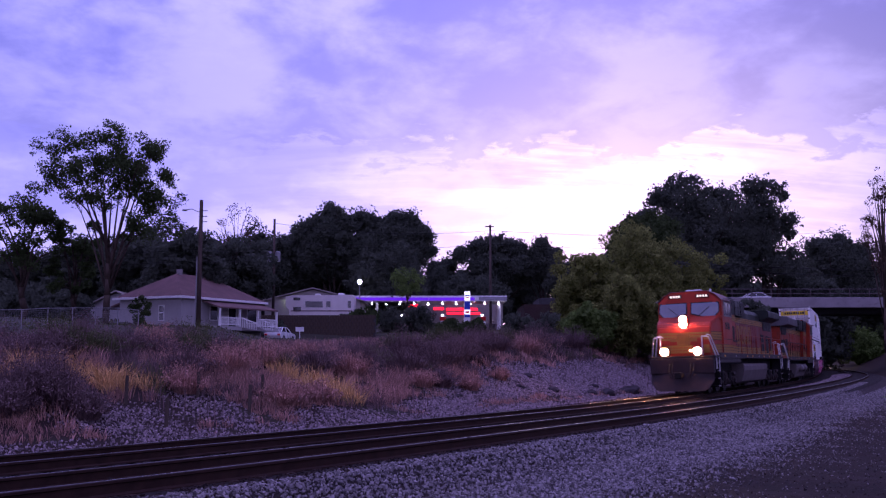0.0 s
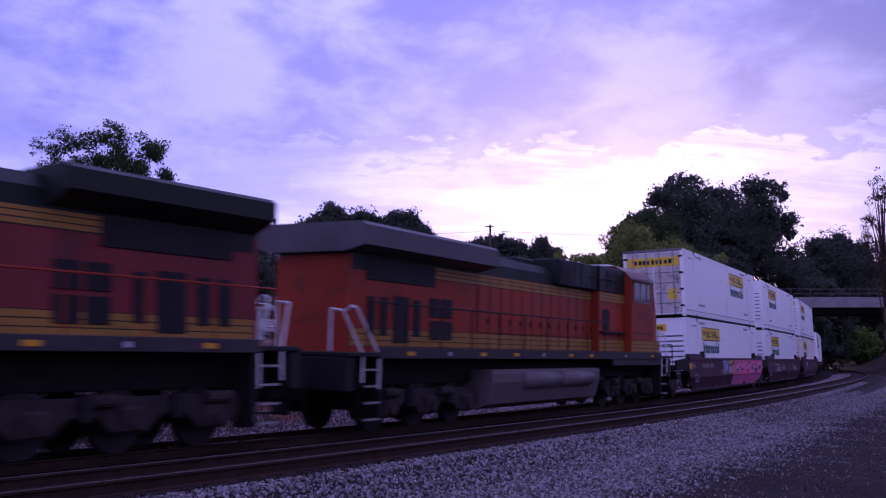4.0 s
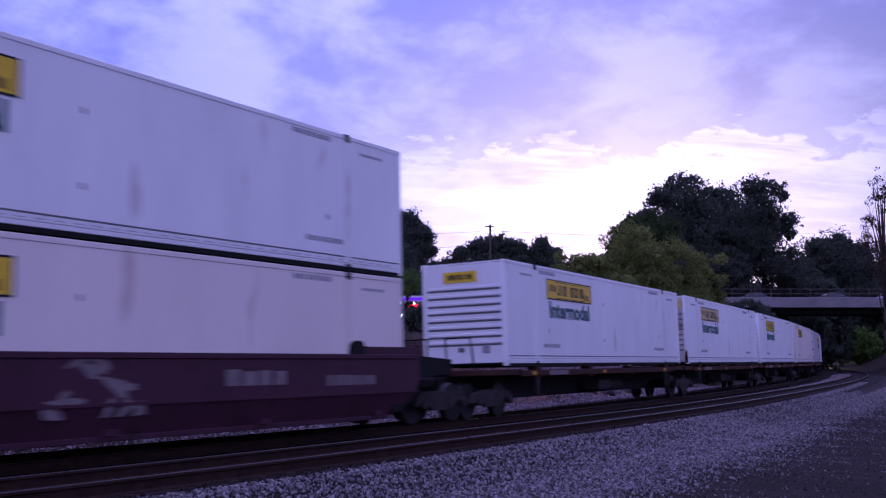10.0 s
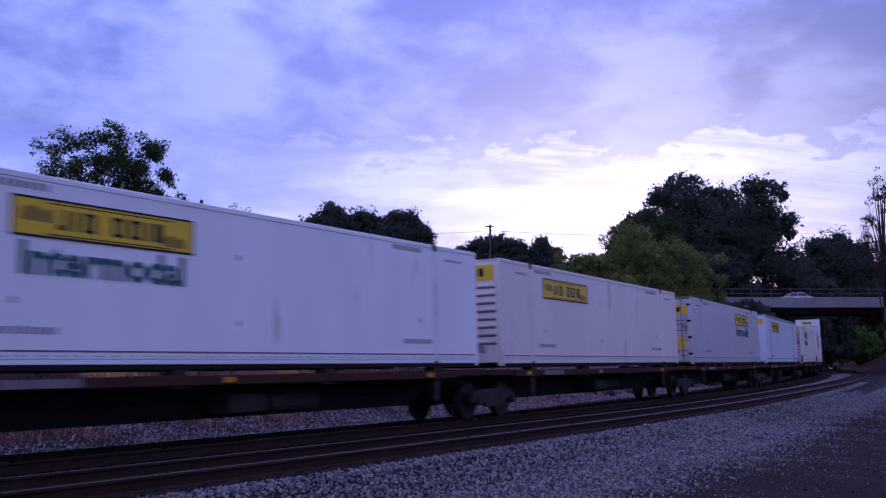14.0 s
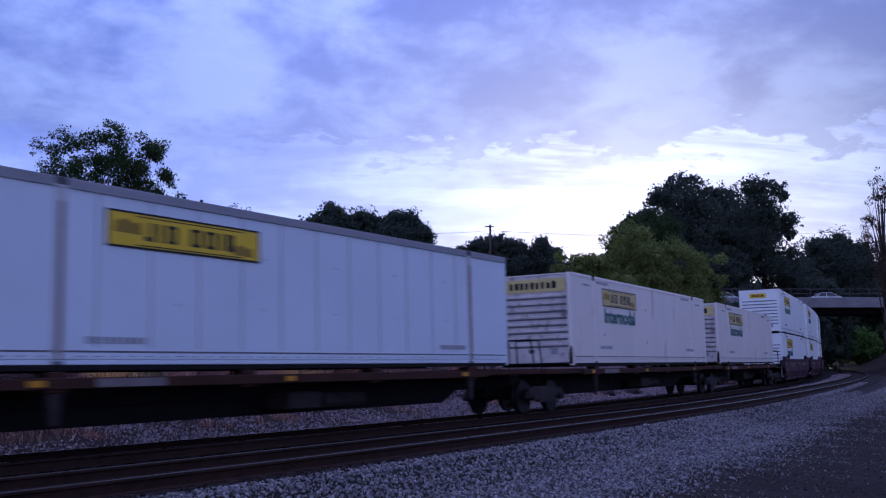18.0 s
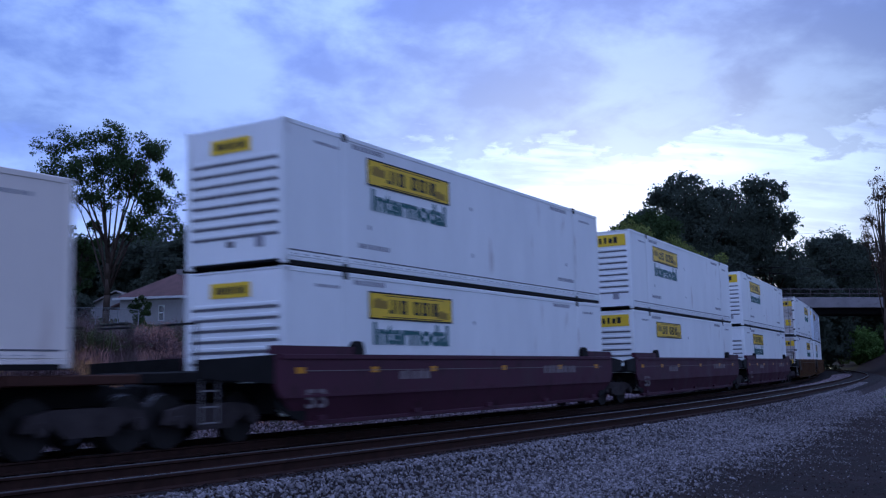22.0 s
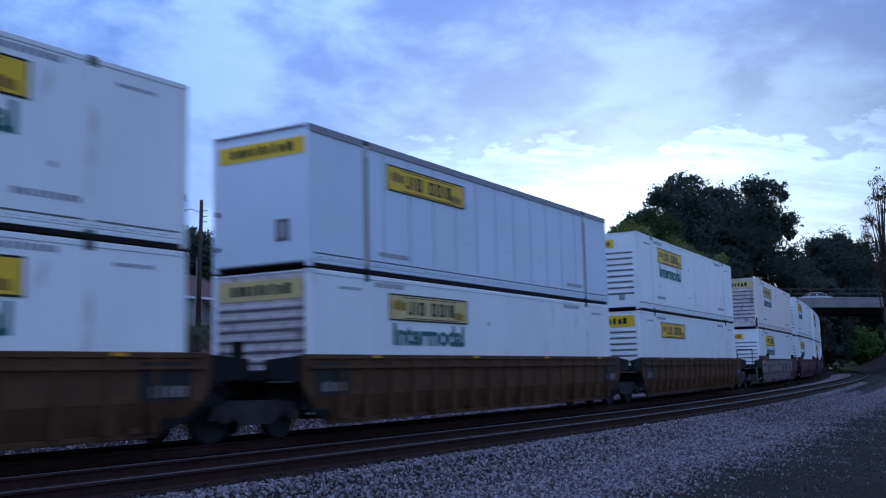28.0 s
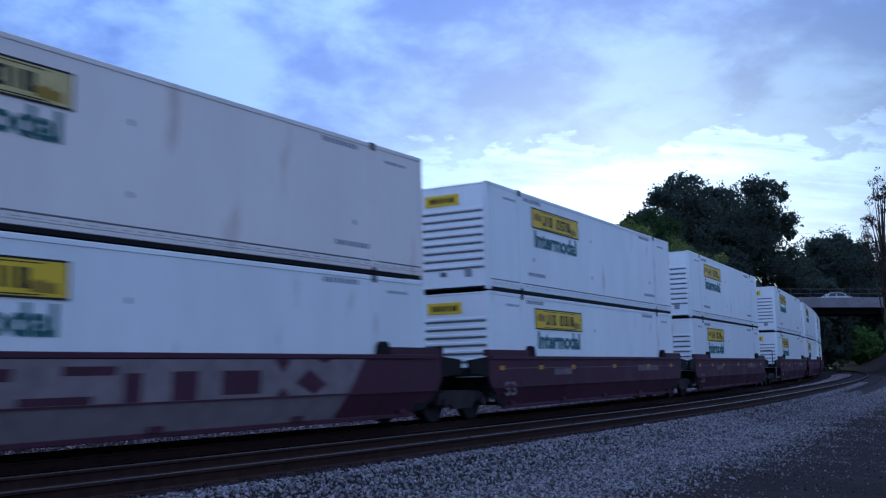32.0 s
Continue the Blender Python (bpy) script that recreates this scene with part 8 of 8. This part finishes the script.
def motor_home():
    t = thing("motor_home", "white motor home parked above the retaining wall", "motor home", m=Matrix.Translation((-10.3, 117, 5.75)) @ Matrix.Rotation(math.pi, 4, "Z"))
    bm = bm_new()
    prism(bm, [(0, 0.55), (7.4, 0.55), (7.5, 1.5), (7.9, 1.9), (7.9, 3.0), (7.2, 3.15), (0.1, 3.2), (-0.05, 2.9)], -1.2, 1.2, "y")
    part("body", bm, M["camper"], t)
    for x0, x1, z0, z1 in ((3.6, 5.6, 1.75, 2.45), (2.7, 3.2, 1.75, 2.45), (6.2, 7.0, 2.55, 2.9), (0.35, 0.7, 1.7, 2.5), (6.1, 7.0, 1.35, 1.8)):
        bm = bm_new()
        box(bm, x0, x1, 1.19, 1.22, z0, z1, 0.01)
        part("window", bm, M["glass"], t)
    bm = bm_new()
    box(bm, 0.2, 7.3, 1.2, 1.215, 1.28, 1.40)
    part("stripe", bm, M["shingle"], t)
    bm = bm_new()
    box(bm, 1.2, 1.9, -0.4, 0.4, 3.2, 3.45, 0.04)
    box(bm, 4.0, 4.6, -0.4, 0.4, 3.2, 3.4, 0.04)
    part("roof_unit", bm, M["trim"], t)
    for x in (1.7, 6.2):
        for s in (-1, 1):
            bm = bm_new()
            rod(bm, (x, s * 0.98, 0.40), (x, s * 1.18, 0.40), 0.40, 16)
            part("wheel", bm, M["rubber"], t)


motor_home()


def retaining_wall():
    t = thing("retaining_wall", "dark block retaining wall below the car park", "wall", kind="structure")
    bm = bm_new()
    box(bm, -20.0, -7.0, 104.4, 105.0, 2.6, 5.95, 0.03)
    part("wall_core", bm, M["asphalt"], t)
    bm = bm_new()
    box(bm, 0, 0.78, -0.06, 0.0, 0, 0.36, 0.02)
    me = mesh_of("block", bm, M["bark"])
    for r in range(8):
        for k in range(16):
            share("block", me, t, Matrix.Translation((-20.0 + k * 0.8 + (r % 2) * 0.2, 104.4, 3.15 + r * 0.37)))


retaining_wall()


def car(name, label, paint, seed=0):
    """A saloon car, its wheels on z = 0, its front towards +x."""
    t = thing(name, label, "car", "cars")
    bm = bm_new()
    low = [(-2.25, 0.35), (2.2, 0.32), (2.3, 0.62), (2.1, 0.82), (1.0, 0.95), (-1.4, 0.98), (-2.2, 0.92), (-2.32, 0.6)]
    prism(bm, low, -0.86, 0.86, "y")
    bmesh.ops.bevel(bm, geom=bm.edges[:], offset=0.05, segments=2, affect="EDGES")
    part("body", bm, M[paint], t, smooth=False)
    bm = bm_new()
    prism(bm, [(-1.75, 0.96), (1.05, 0.94), (0.35, 1.40), (-1.05, 1.43)], -0.74, 0.74, "y")
    for v in bm.verts:
        if v.co.z > 1.2:
            v.co.y *= 0.82
    part("windows", bm, M["glass"], t)
    bm = bm_new()
    prism(bm, [(-1.12, 1.425), (0.38, 1.40), (0.30, 1.46), (-1.0, 1.48)], -0.62, 0.62, "y")
    roof = part("roof", bm, M[paint], t)
    for s in (-1, 1):
        bm = bm_new()
        for x0, x1, z0, z1 in ((-1.75, -1.05, 0.96, 1.43), (1.05, 0.35, 0.94, 1.40), (-0.3, -0.3, 0.96, 1.43)):
            rod(bm, (x0, s * 0.75, z0), (x1, s * 0.615, z1), 0.045, 6)
        part("pillars", bm, M[paint], roof)
    for x in (-1.4, 1.35):
        for s in (-1, 1):
            bm = bm_new()
            rod(bm, (x, s * 0.68, 0.33), (x, s * 0.88, 0.33), 0.33, 16)
            w = part("wheel", bm, M["rubber"], t)
            bm = bm_new()
            rod(bm, (x, s * 0.87, 0.33), (x, s * 0.89, 0.33), 0.19, 12)
            part("hub", bm, M["grey_metal"], w)
    for s in (-1, 1):
        bm = bm_new()
        box(bm, -2.34, -2.26, s * 0.66 - 0.14, s * 0.66 + 0.14, 0.62, 0.80, 0.01)
        part("tail_light", bm, M["red"], t)
        bm = bm_new()
        box(bm, 2.2, 2.29, s * 0.62 - 0.16, s * 0.62 + 0.16, 0.60, 0.74, 0.01)
        part("head_lamp", bm, M["grey_metal"], t)
    return t


def bridge():
    b = thing("road_bridge", "grey concrete road bridge with wire railing over the tracks", "bridge")
    y0, z0 = 125.0, 7.95
    bm = bm_new()
    box(bm, 31, 95, y0, y0 + 9, z0 + 0.05, z0 + 0.68, 0.05)
    part("deck", bm, M["concrete"], b)
    bm = bm_new()
    box(bm, 31, 95, y0 - 0.12, y0 + 0.25, z0, z0 + 1.27, 0.06)
    part("edge_beam", bm, M["concrete"], b)
    for yy in (1.4, 4.2, 7.0):
        bm = bm_new()
        box(bm, 31, 95, y0 + yy, y0 + yy + 0.5, z0 - 0.75, z0 + 0.05, 0.04)
        part("girder", bm, M["steel"], b)
    bm = bm_new()
    for z in (1.75, 2.32):
        rod(bm, (31, y0 + 0.02, z0 + z), (95, y0 + 0.02, z0 + z), 0.035, 6)
    part("handrail", bm, M["loco_grey"], b)
    bm = bm_new()
    rod(bm, (0, 0, 0), (0, 0, 1.08), 0.045, 6)
    me = mesh_of("railing_post", bm, M["loco_grey"])
    x = 31.2
    while x < 95:
        share("railing_post", me, b, Matrix.Translation((x, y0 + 0.02, z0 + 1.26)))
        x += 2.45
    bm = bm_new()
    x = 31.2
    while x < 95:
        rod(bm, (x, y0 + 0.02, z0 + 1.27), (x, y0 + 0.02, z0 + 2.3), 0.008, 4)
        x += 0.3
    for k in range(6):
        rod(bm, (31, y0 + 0.02, z0 + 1.35 + k * 0.17), (95, y0 + 0.02, z0 + 1.35 + k * 0.17), 0.008, 4)
    part("railing_mesh", bm, M["steel"], b)
    for x0, x1 in ((29.0, 33.5), (66, 72)):
        bm = bm_new()
        prism(bm, [(x0, -1), (x1, -1), (x1 - 0.8, z0 - 0.76), (x0, z0 - 0.76)], y0 + 0.4, y0 + 8.6, "y")
        part("abutment", bm, M["concrete"], b)
    return b


bridge()


def street_road():
    bm = bm_new()
    box(bm, 12, 31, 125, 134, 8.3, 9.15, 0.05)
    box(bm, 95, 190, 125, 134, 8.3, 9.15, 0.05)
    t = solid("approach_road", bm, M["asphalt"], "asphalt road leading onto the bridge", "road", kind="structure")
    bm = bm_new()
    prism(bm, [(118, -2), (141, -2), (135, 8.29), (124, 8.29)], 10, 31)
    prism(bm, [(118, -2), (141, -2), (135, 8.29), (124, 8.29)], 72, 192)
    solid("road_embankment", bm, M["earth"], "earth embankment under the bridge road", "embankment", kind="structure")
    x, y, w = np.linspace(-26, 6, 60), 0, 2.6
    vs, fs = [], []
    for k, xx in enumerate(x):
        yc = 92.5 + 1.2 * math.sin(xx / 9)
        for yy in (yc - w, yc + w):
            vs.append((xx, yy, ground_at(xx, yy) + 0.05))
    for k in range(len(x) - 1):
        fs.append((2 * k, 2 * k + 2, 2 * k + 3, 2 * k + 1))
    tagged(new("street", quads_mesh("street", vs, fs, M["asphalt"])), "narrow asphalt street below the retaining wall", "road", kind="structure")


street_road()


# ---- the filling station ----
def filling_station():
    t = thing("filling_station", "filling station canopy edged with violet light strips", "filling station")
    x0, x1, y0, y1, zb, zt = -12.6, 8.9, 139.5, 147.5, 9.62, 10.37
    bm = bm_new()
    box(bm, x0, x1, y0, y1, zb, zt, 0.03)
    can = part("canopy", bm, M["trim"], t)
    for a, c, e in ((x0 + 0.05, -2.0, 0), (-1.95, 4.4, 1)):
        bm = bm_new()
        box(bm, a, c, y0 - 0.06, y0, zb + 0.08, zb + 0.50, 0.01)
        part("light_strip", bm, GLOW["canopy"], can, "glowing violet light strip")
    bm = bm_new()
    box(bm, 5.0, x1, y0 - 0.05, y0, zb + 0.1, zb + 0.6, 0.01)
    part("canopy_panel", bm, M["faint"], can)
    for x in (-9.5, -3.0, 3.0, 7.8):
        for y in (141.5, 145.5):
            bm = bm_new()
            box(bm, x, x + 0.35, y, y + 0.35, 5.2, zb, 0.02)
            part("column", bm, M["trim"], t)
    for k in range(11):
        x = -12.2 + k * 1.98
        bm = bm_new()
        box(bm, x + 0.09, x + 0.33, 140.09 + (k % 3) * 0.9, 140.33 + (k % 3) * 0.9, zb - 0.40 - (k % 2) * 0.05, zb - 0.20 - (k % 2) * 0.05, 0.06)
        rod(bm, (x + 0.21, 140.21 + (k % 3) * 0.9, zb - 0.16), (x + 0.21, 140.21 + (k % 3) * 0.9, zb), 0.03, 6)
        part("canopy_lamp", bm, GLOW["lamp"], can, "bright white canopy lamp")
    for x in (-6.2, -0.4, 5.2):
        bm = bm_new()
        box(bm, x, x + 0.8, 142, 142.6, 5.6, 7.6, 0.04)
        pump = part("fuel_pump", bm, M["trim"], t)
        bm = bm_new()
        box(bm, x - 0.05, x + 0.85, 141.94, 141.99, 7.0, 7.55, 0.01)
        part("pump_head", bm, M["red"], pump)
        bm = bm_new()
        box(bm, x + 0.2, x + 0.45, 141.90, 141.98, 7.66, 7.86, 0.03)
        part("pump_lamp", bm, GLOW["lamp"], pump, "small white lamp")
    return t


filling_station()


def station_shop():
    t = thing("station_shop", "low shop behind the pumps with red lit bands", "shop", m=Matrix.Translation((-7, 151, 6.2)))
    bm = bm_new()
    box(bm, 0, 16, 0, 8, -1.5, 4.1, 0.03)
    part("wall", bm, M["beige"], t)
    for x0, x1, z0, z1 in ((7.5, 12.2, 2.65, 3.05), (7.6, 12.6, 2.08, 2.40), (5.6, 7.1, 2.75, 3.15), (1.5, 3.2, 3.25, 3.8)):
        bm = bm_new()
        box(bm, x0, x1, -0.08, -0.01, z0, z1, 0.01)
        part("light_band", bm, GLOW["tail"], t, "red lit band")
    for x in (5.5, 9.5, 13.5):
        bm = bm_new()
        box(bm, x, x + 1.4, -0.06, -0.01, -0.6, 0.7, 0.01)
        part("shop_window", bm, M["glass"], t)


station_shop()


def totem():
    t = thing("price_sign", "tall lit filling station sign with coloured panels", "sign", m=Matrix.Translation((3.2, 132, 5.9)))
    bm = bm_new()
    box(bm, -0.40, 0.40, -0.14, 0.14, -0.5, 4.6, 0.02)
    part("sign_body", bm, M["trim"], t)
    for z0, z1, m_ in ((3.35, 4.5, GLOW["sign"]), (2.2, 3.2, M["blue"]), (1.55, 2.1, GLOW["sign"]), (1.15, 1.45, M["blue"])):
        bm = bm_new()
        box(bm, -0.36, 0.36, -0.16, -0.141, z0, z1)
        part("sign_panel", bm, m_, t)
    for z, m_ in ((3.62, M["red"]), (3.86, M["blue"])):
        bm = bm_new()
        prism(bm, [(-0.30, z + 0.14), (0, z), (0.30, z + 0.14), (0.30, z + 0.30), (0, z + 0.16), (-0.30, z + 0.30)], -0.172, -0.161, "y")
        part("chevron", bm, m_, t)
    bm = bm_new()
    box(bm, -0.26, 0.26, -0.172, -0.161, 1.68, 1.95)
    part("price_bar", bm, M["red"], t)


totem()


def yard_lamp():
    t = thing("yard_lamp", "tall lamp post with a bright round lamp", "lamp post", m=Matrix.Translation((-11.5, 138, 5.9)))
    bm = bm_new()
    rod(bm, (0, 0, -0.5), (0, 0, 6.1), 0.09, 8, 0.06)
    part("post", bm, M["grey_metal"], t)
    bm = bm_new()
    bmesh.ops.create_icosphere(bm, subdivisions=2, radius=0.31, matrix=Matrix.Translation((0, 0, 6.3)))
    part("globe", bm, GLOW["lamp"], t, "glowing white globe", True)


yard_lamp()


# ---- poles, wires, fence ----
def utility_pole(label, x, y, top, r=0.15):
    z = ground_at(x, y) - 0.3
    t = thing("utility_pole", label, "utility pole", "utility poles", m=Matrix.Translation((x, y, z)))
    bm = bm_new()
    rod(bm, (0, 0, 0), (0, 0, top - z), r * 1.15, 12, r * 0.85)
    part("pole", bm, M["pole"], t, smooth=True)
    return t, top - z


t, hh = utility_pole("tall wooden utility pole with a street lamp arm", -19.5, 80, 14.3, 0.17)
bm = bm_new()
rod(bm, (0, 0, hh - 1.05), (-0.75, -0.1, hh - 0.75), 0.03, 6)
rod(bm, (-0.75, -0.1, hh - 0.75), (-1.15, -0.1, hh - 0.80), 0.03, 6)
arm = part("lamp_arm", bm, M["grey_metal"], t)
bm = bm_new()
box(bm, -1.5, -1.1, -0.2, 0.0, hh - 0.92, hh - 0.78, 0.04)
part("lamp_head", bm, M["grey_metal"], arm)
bm = bm_new()
for z in (0.9, 1.35, 1.8):
    rod(bm, (-0.1, -0.1, hh - z), (0.55, -0.2, hh - z), 0.03, 6)
part("bracket", bm, M["steel"], t)
bm = bm_new()
rod(bm, (-0.22, -0.05, 0), (-0.22, -0.05, hh - 4.6), 0.06, 8)
part("conduit", bm, M["grey_metal"], t)
t, hh = utility_pole("wooden utility pole carrying two grey transformers", -19.5, 115, 17.7, 0.15)
for dx in (-0.48, 0.48):
    bm = bm_new()
    rod(bm, (dx, -0.2, hh - 5.0), (dx, -0.2, hh - 3.9), 0.30, 12)
    rod(bm, (dx, -0.2, hh - 3.9), (dx, -0.2, hh - 3.8), 0.30, 12, 0.18)
    part("transformer", bm, M["grey_metal"], t)
t, hh = utility_pole("wooden utility pole with a short crossarm", 6.65, 140, 20.4, 0.17)
bm = bm_new()
box(bm, -0.75, 0.5, -0.12, 0.0, hh - 0.35, hh - 0.18, 0.02)
part("crossarm", bm, M["pole"], t)


def wire(points, sag, r=0.014):
    bm = bm_new()
    for a, b in zip(points, points[1:]):
        a, b = Vector(a), Vector(b)
        prev = a
        for k in range(1, 13):
            u = k / 12
            p = a.lerp(b, u) - Vector((0, 0, sag * 4 * u * (1 - u)))
            rod(bm, prev, p, r, 4)
            prev = p
    solid("overhead_wire", bm, M["steel"], "thin sagging overhead wire strung between poles", "wire", "overhead wires")


for dz in (0.9, 1.35, 1.8):
    wire([(-75, 84, 10.4 - dz), (-19.5, 80, 11.2 - dz), (-19.5, 115, 15.6 - dz)], 0.5)
for dz in (0.3, 2.2, 4.4):
    wire([(-19.5, 115, 17.5 - dz), (6.65, 140, 19.9 - dz), (60, 150, 21.0 - dz)], 0.8, 0.02)
wire([(12, 116, 13.3), (95, 121, 11.6)], 0.5, 0.03)
wire([(12, 116, 12.6), (95, 121, 10.9)], 0.5, 0.03)


def fence():
    t = thing("wire_fence", "galvanised chain-link fence along the garden", "fence")
    a, b = Vector((-33.0, 50.0, 0)), Vector((-22.3, 73.5, 0))
    n = 12
    tops = []
    for k in range(n + 1):
        p = a.lerp(b, k / n)
        z = ground_at(p.x, p.y)
        bm = bm_new()
        rod(bm, (p.x, p.y, z - 0.2), (p.x, p.y, z + 1.25), 0.035, 8)
        part("post", bm, M["grey_metal"], t)
        tops.append(Vector((p.x, p.y, z + 1.2)))
    for p, q in zip(tops, tops[1:]):
        bm = bm_new()
        rod(bm, p, q, 0.022, 6)
        part("top_rail", bm, M["grey_metal"], t)
    bm = bm_new()
    for p, q in zip(tops, tops[1:]):
        for k in range(9):
            d = Vector((0, 0, -0.13 * k))
            rod(bm, p + d, q + d, 0.004, 3)
        for k in range(16):
            u = k / 16
            m = p.lerp(q, u)
            rod(bm, m, m - Vector((0, 0, 1.15)), 0.004, 3)
    part("wire_mesh", bm, M["grey_metal"], t)


fence()
bm = bm_new()
rod(bm, (0, 0, 0), (0, 0, 1.2), 0.04, 6)
box(bm, -0.42, 0.42, -0.05, 0.0, 1.15, 1.6, 0.01)
solid("notice_sign", bm, M["trim"], "small white notice sign on a post", "sign", m=Matrix.Translation((-14.4, 101, 3.15)))
bm = bm_new()
rod(bm, (0, 0, -0.3), (0.02, 0, 0.75), 0.055, 6, 0.045)
stake = mesh_of("wooden_stake", bm, M["pole"])
for s, o in ((3.0, -6.9), (5.6, -6.9), (6.3, -5.6), (8.0, -6.6), (2.6, -5.0)):
    x, y = on_line(s, o)
    ob = new("wooden_stake", stake)
    ob.matrix_basis = Matrix.Translation((float(x), float(y), ground_at(float(x), float(y))))
    tagged(ob, "short dark weathered stake standing on the bank", "stake", "stakes on the bank")

# ---- cars that move ----
for paint, label, keys in (
        ("car_white", "white car driving over the bridge", ((0, 40.0), (4, 24.5), (8, 14.6), (32, 14.6))),
        ("car_grey", "dark grey car driving over the bridge", ((0, 86), (6.5, 55.0), (9.5, 42.0), (12, 32.0), (17, 19.7), (32, 19.7))),
        ("car_grey", "dark grey car driving over the bridge", ((0, 96), (8.0, 57.5), (12, 42.5), (18, 25.2), (32, 24.8))),
        ("car_white", "white car driving over the bridge", ((0, 106), (10, 57.6), (14, 45.3), (17, 38.0), (22, 30.2), (32, 29.9))),
        ("car_white", "white car driving over the bridge", ((0, 118), (14, 58.5), (16.5, 52.5), (19, 46.6), (25, 35.4), (32, 35.0))),
        ("car_white", "white car driving over the bridge", ((0, 150), (25, 57), (28, 47.8), (30, 42), (32, 40.0))),
        ("car_white", "white car driving over the bridge", ((0, 164), (27, 62), (29.5, 56.5), (32, 50.3)))):
    c = car("passing_car", label, paint)
    OTHERS.append((c, [(t, pose(x, 129.4, 8.635, 0, 0, 180)) for t, x in keys]))
c = car("parked_car", "white saloon car creeping along the narrow street", "car_white")
OTHERS.append((c, [(t, pose(x, y, 3.21, 0, 0, 80)) for t, x, y in ((0, -16.2, 100.0), (2, -15.45, 100.5), (5, -14.35, 101.1), (10, -13.25, 101.6), (32, -13.15, 101.7))]))


# ---- all that moves ----
def motions():
    times = [k * 0.5 for k in range(65)]
    for ob, q, half, drop in MOVING:
        walk(ob, [(t, train_pose(q, half, t, drop)) for t in times])
    for ob, q, floor in LOADS:
        walk(ob, [(t, train_pose(q, 9.6, t) @ Matrix.Translation((0, 0, floor))) for t in times])
    for ob, rows in OTHERS:
        walk(ob, rows)


motions()
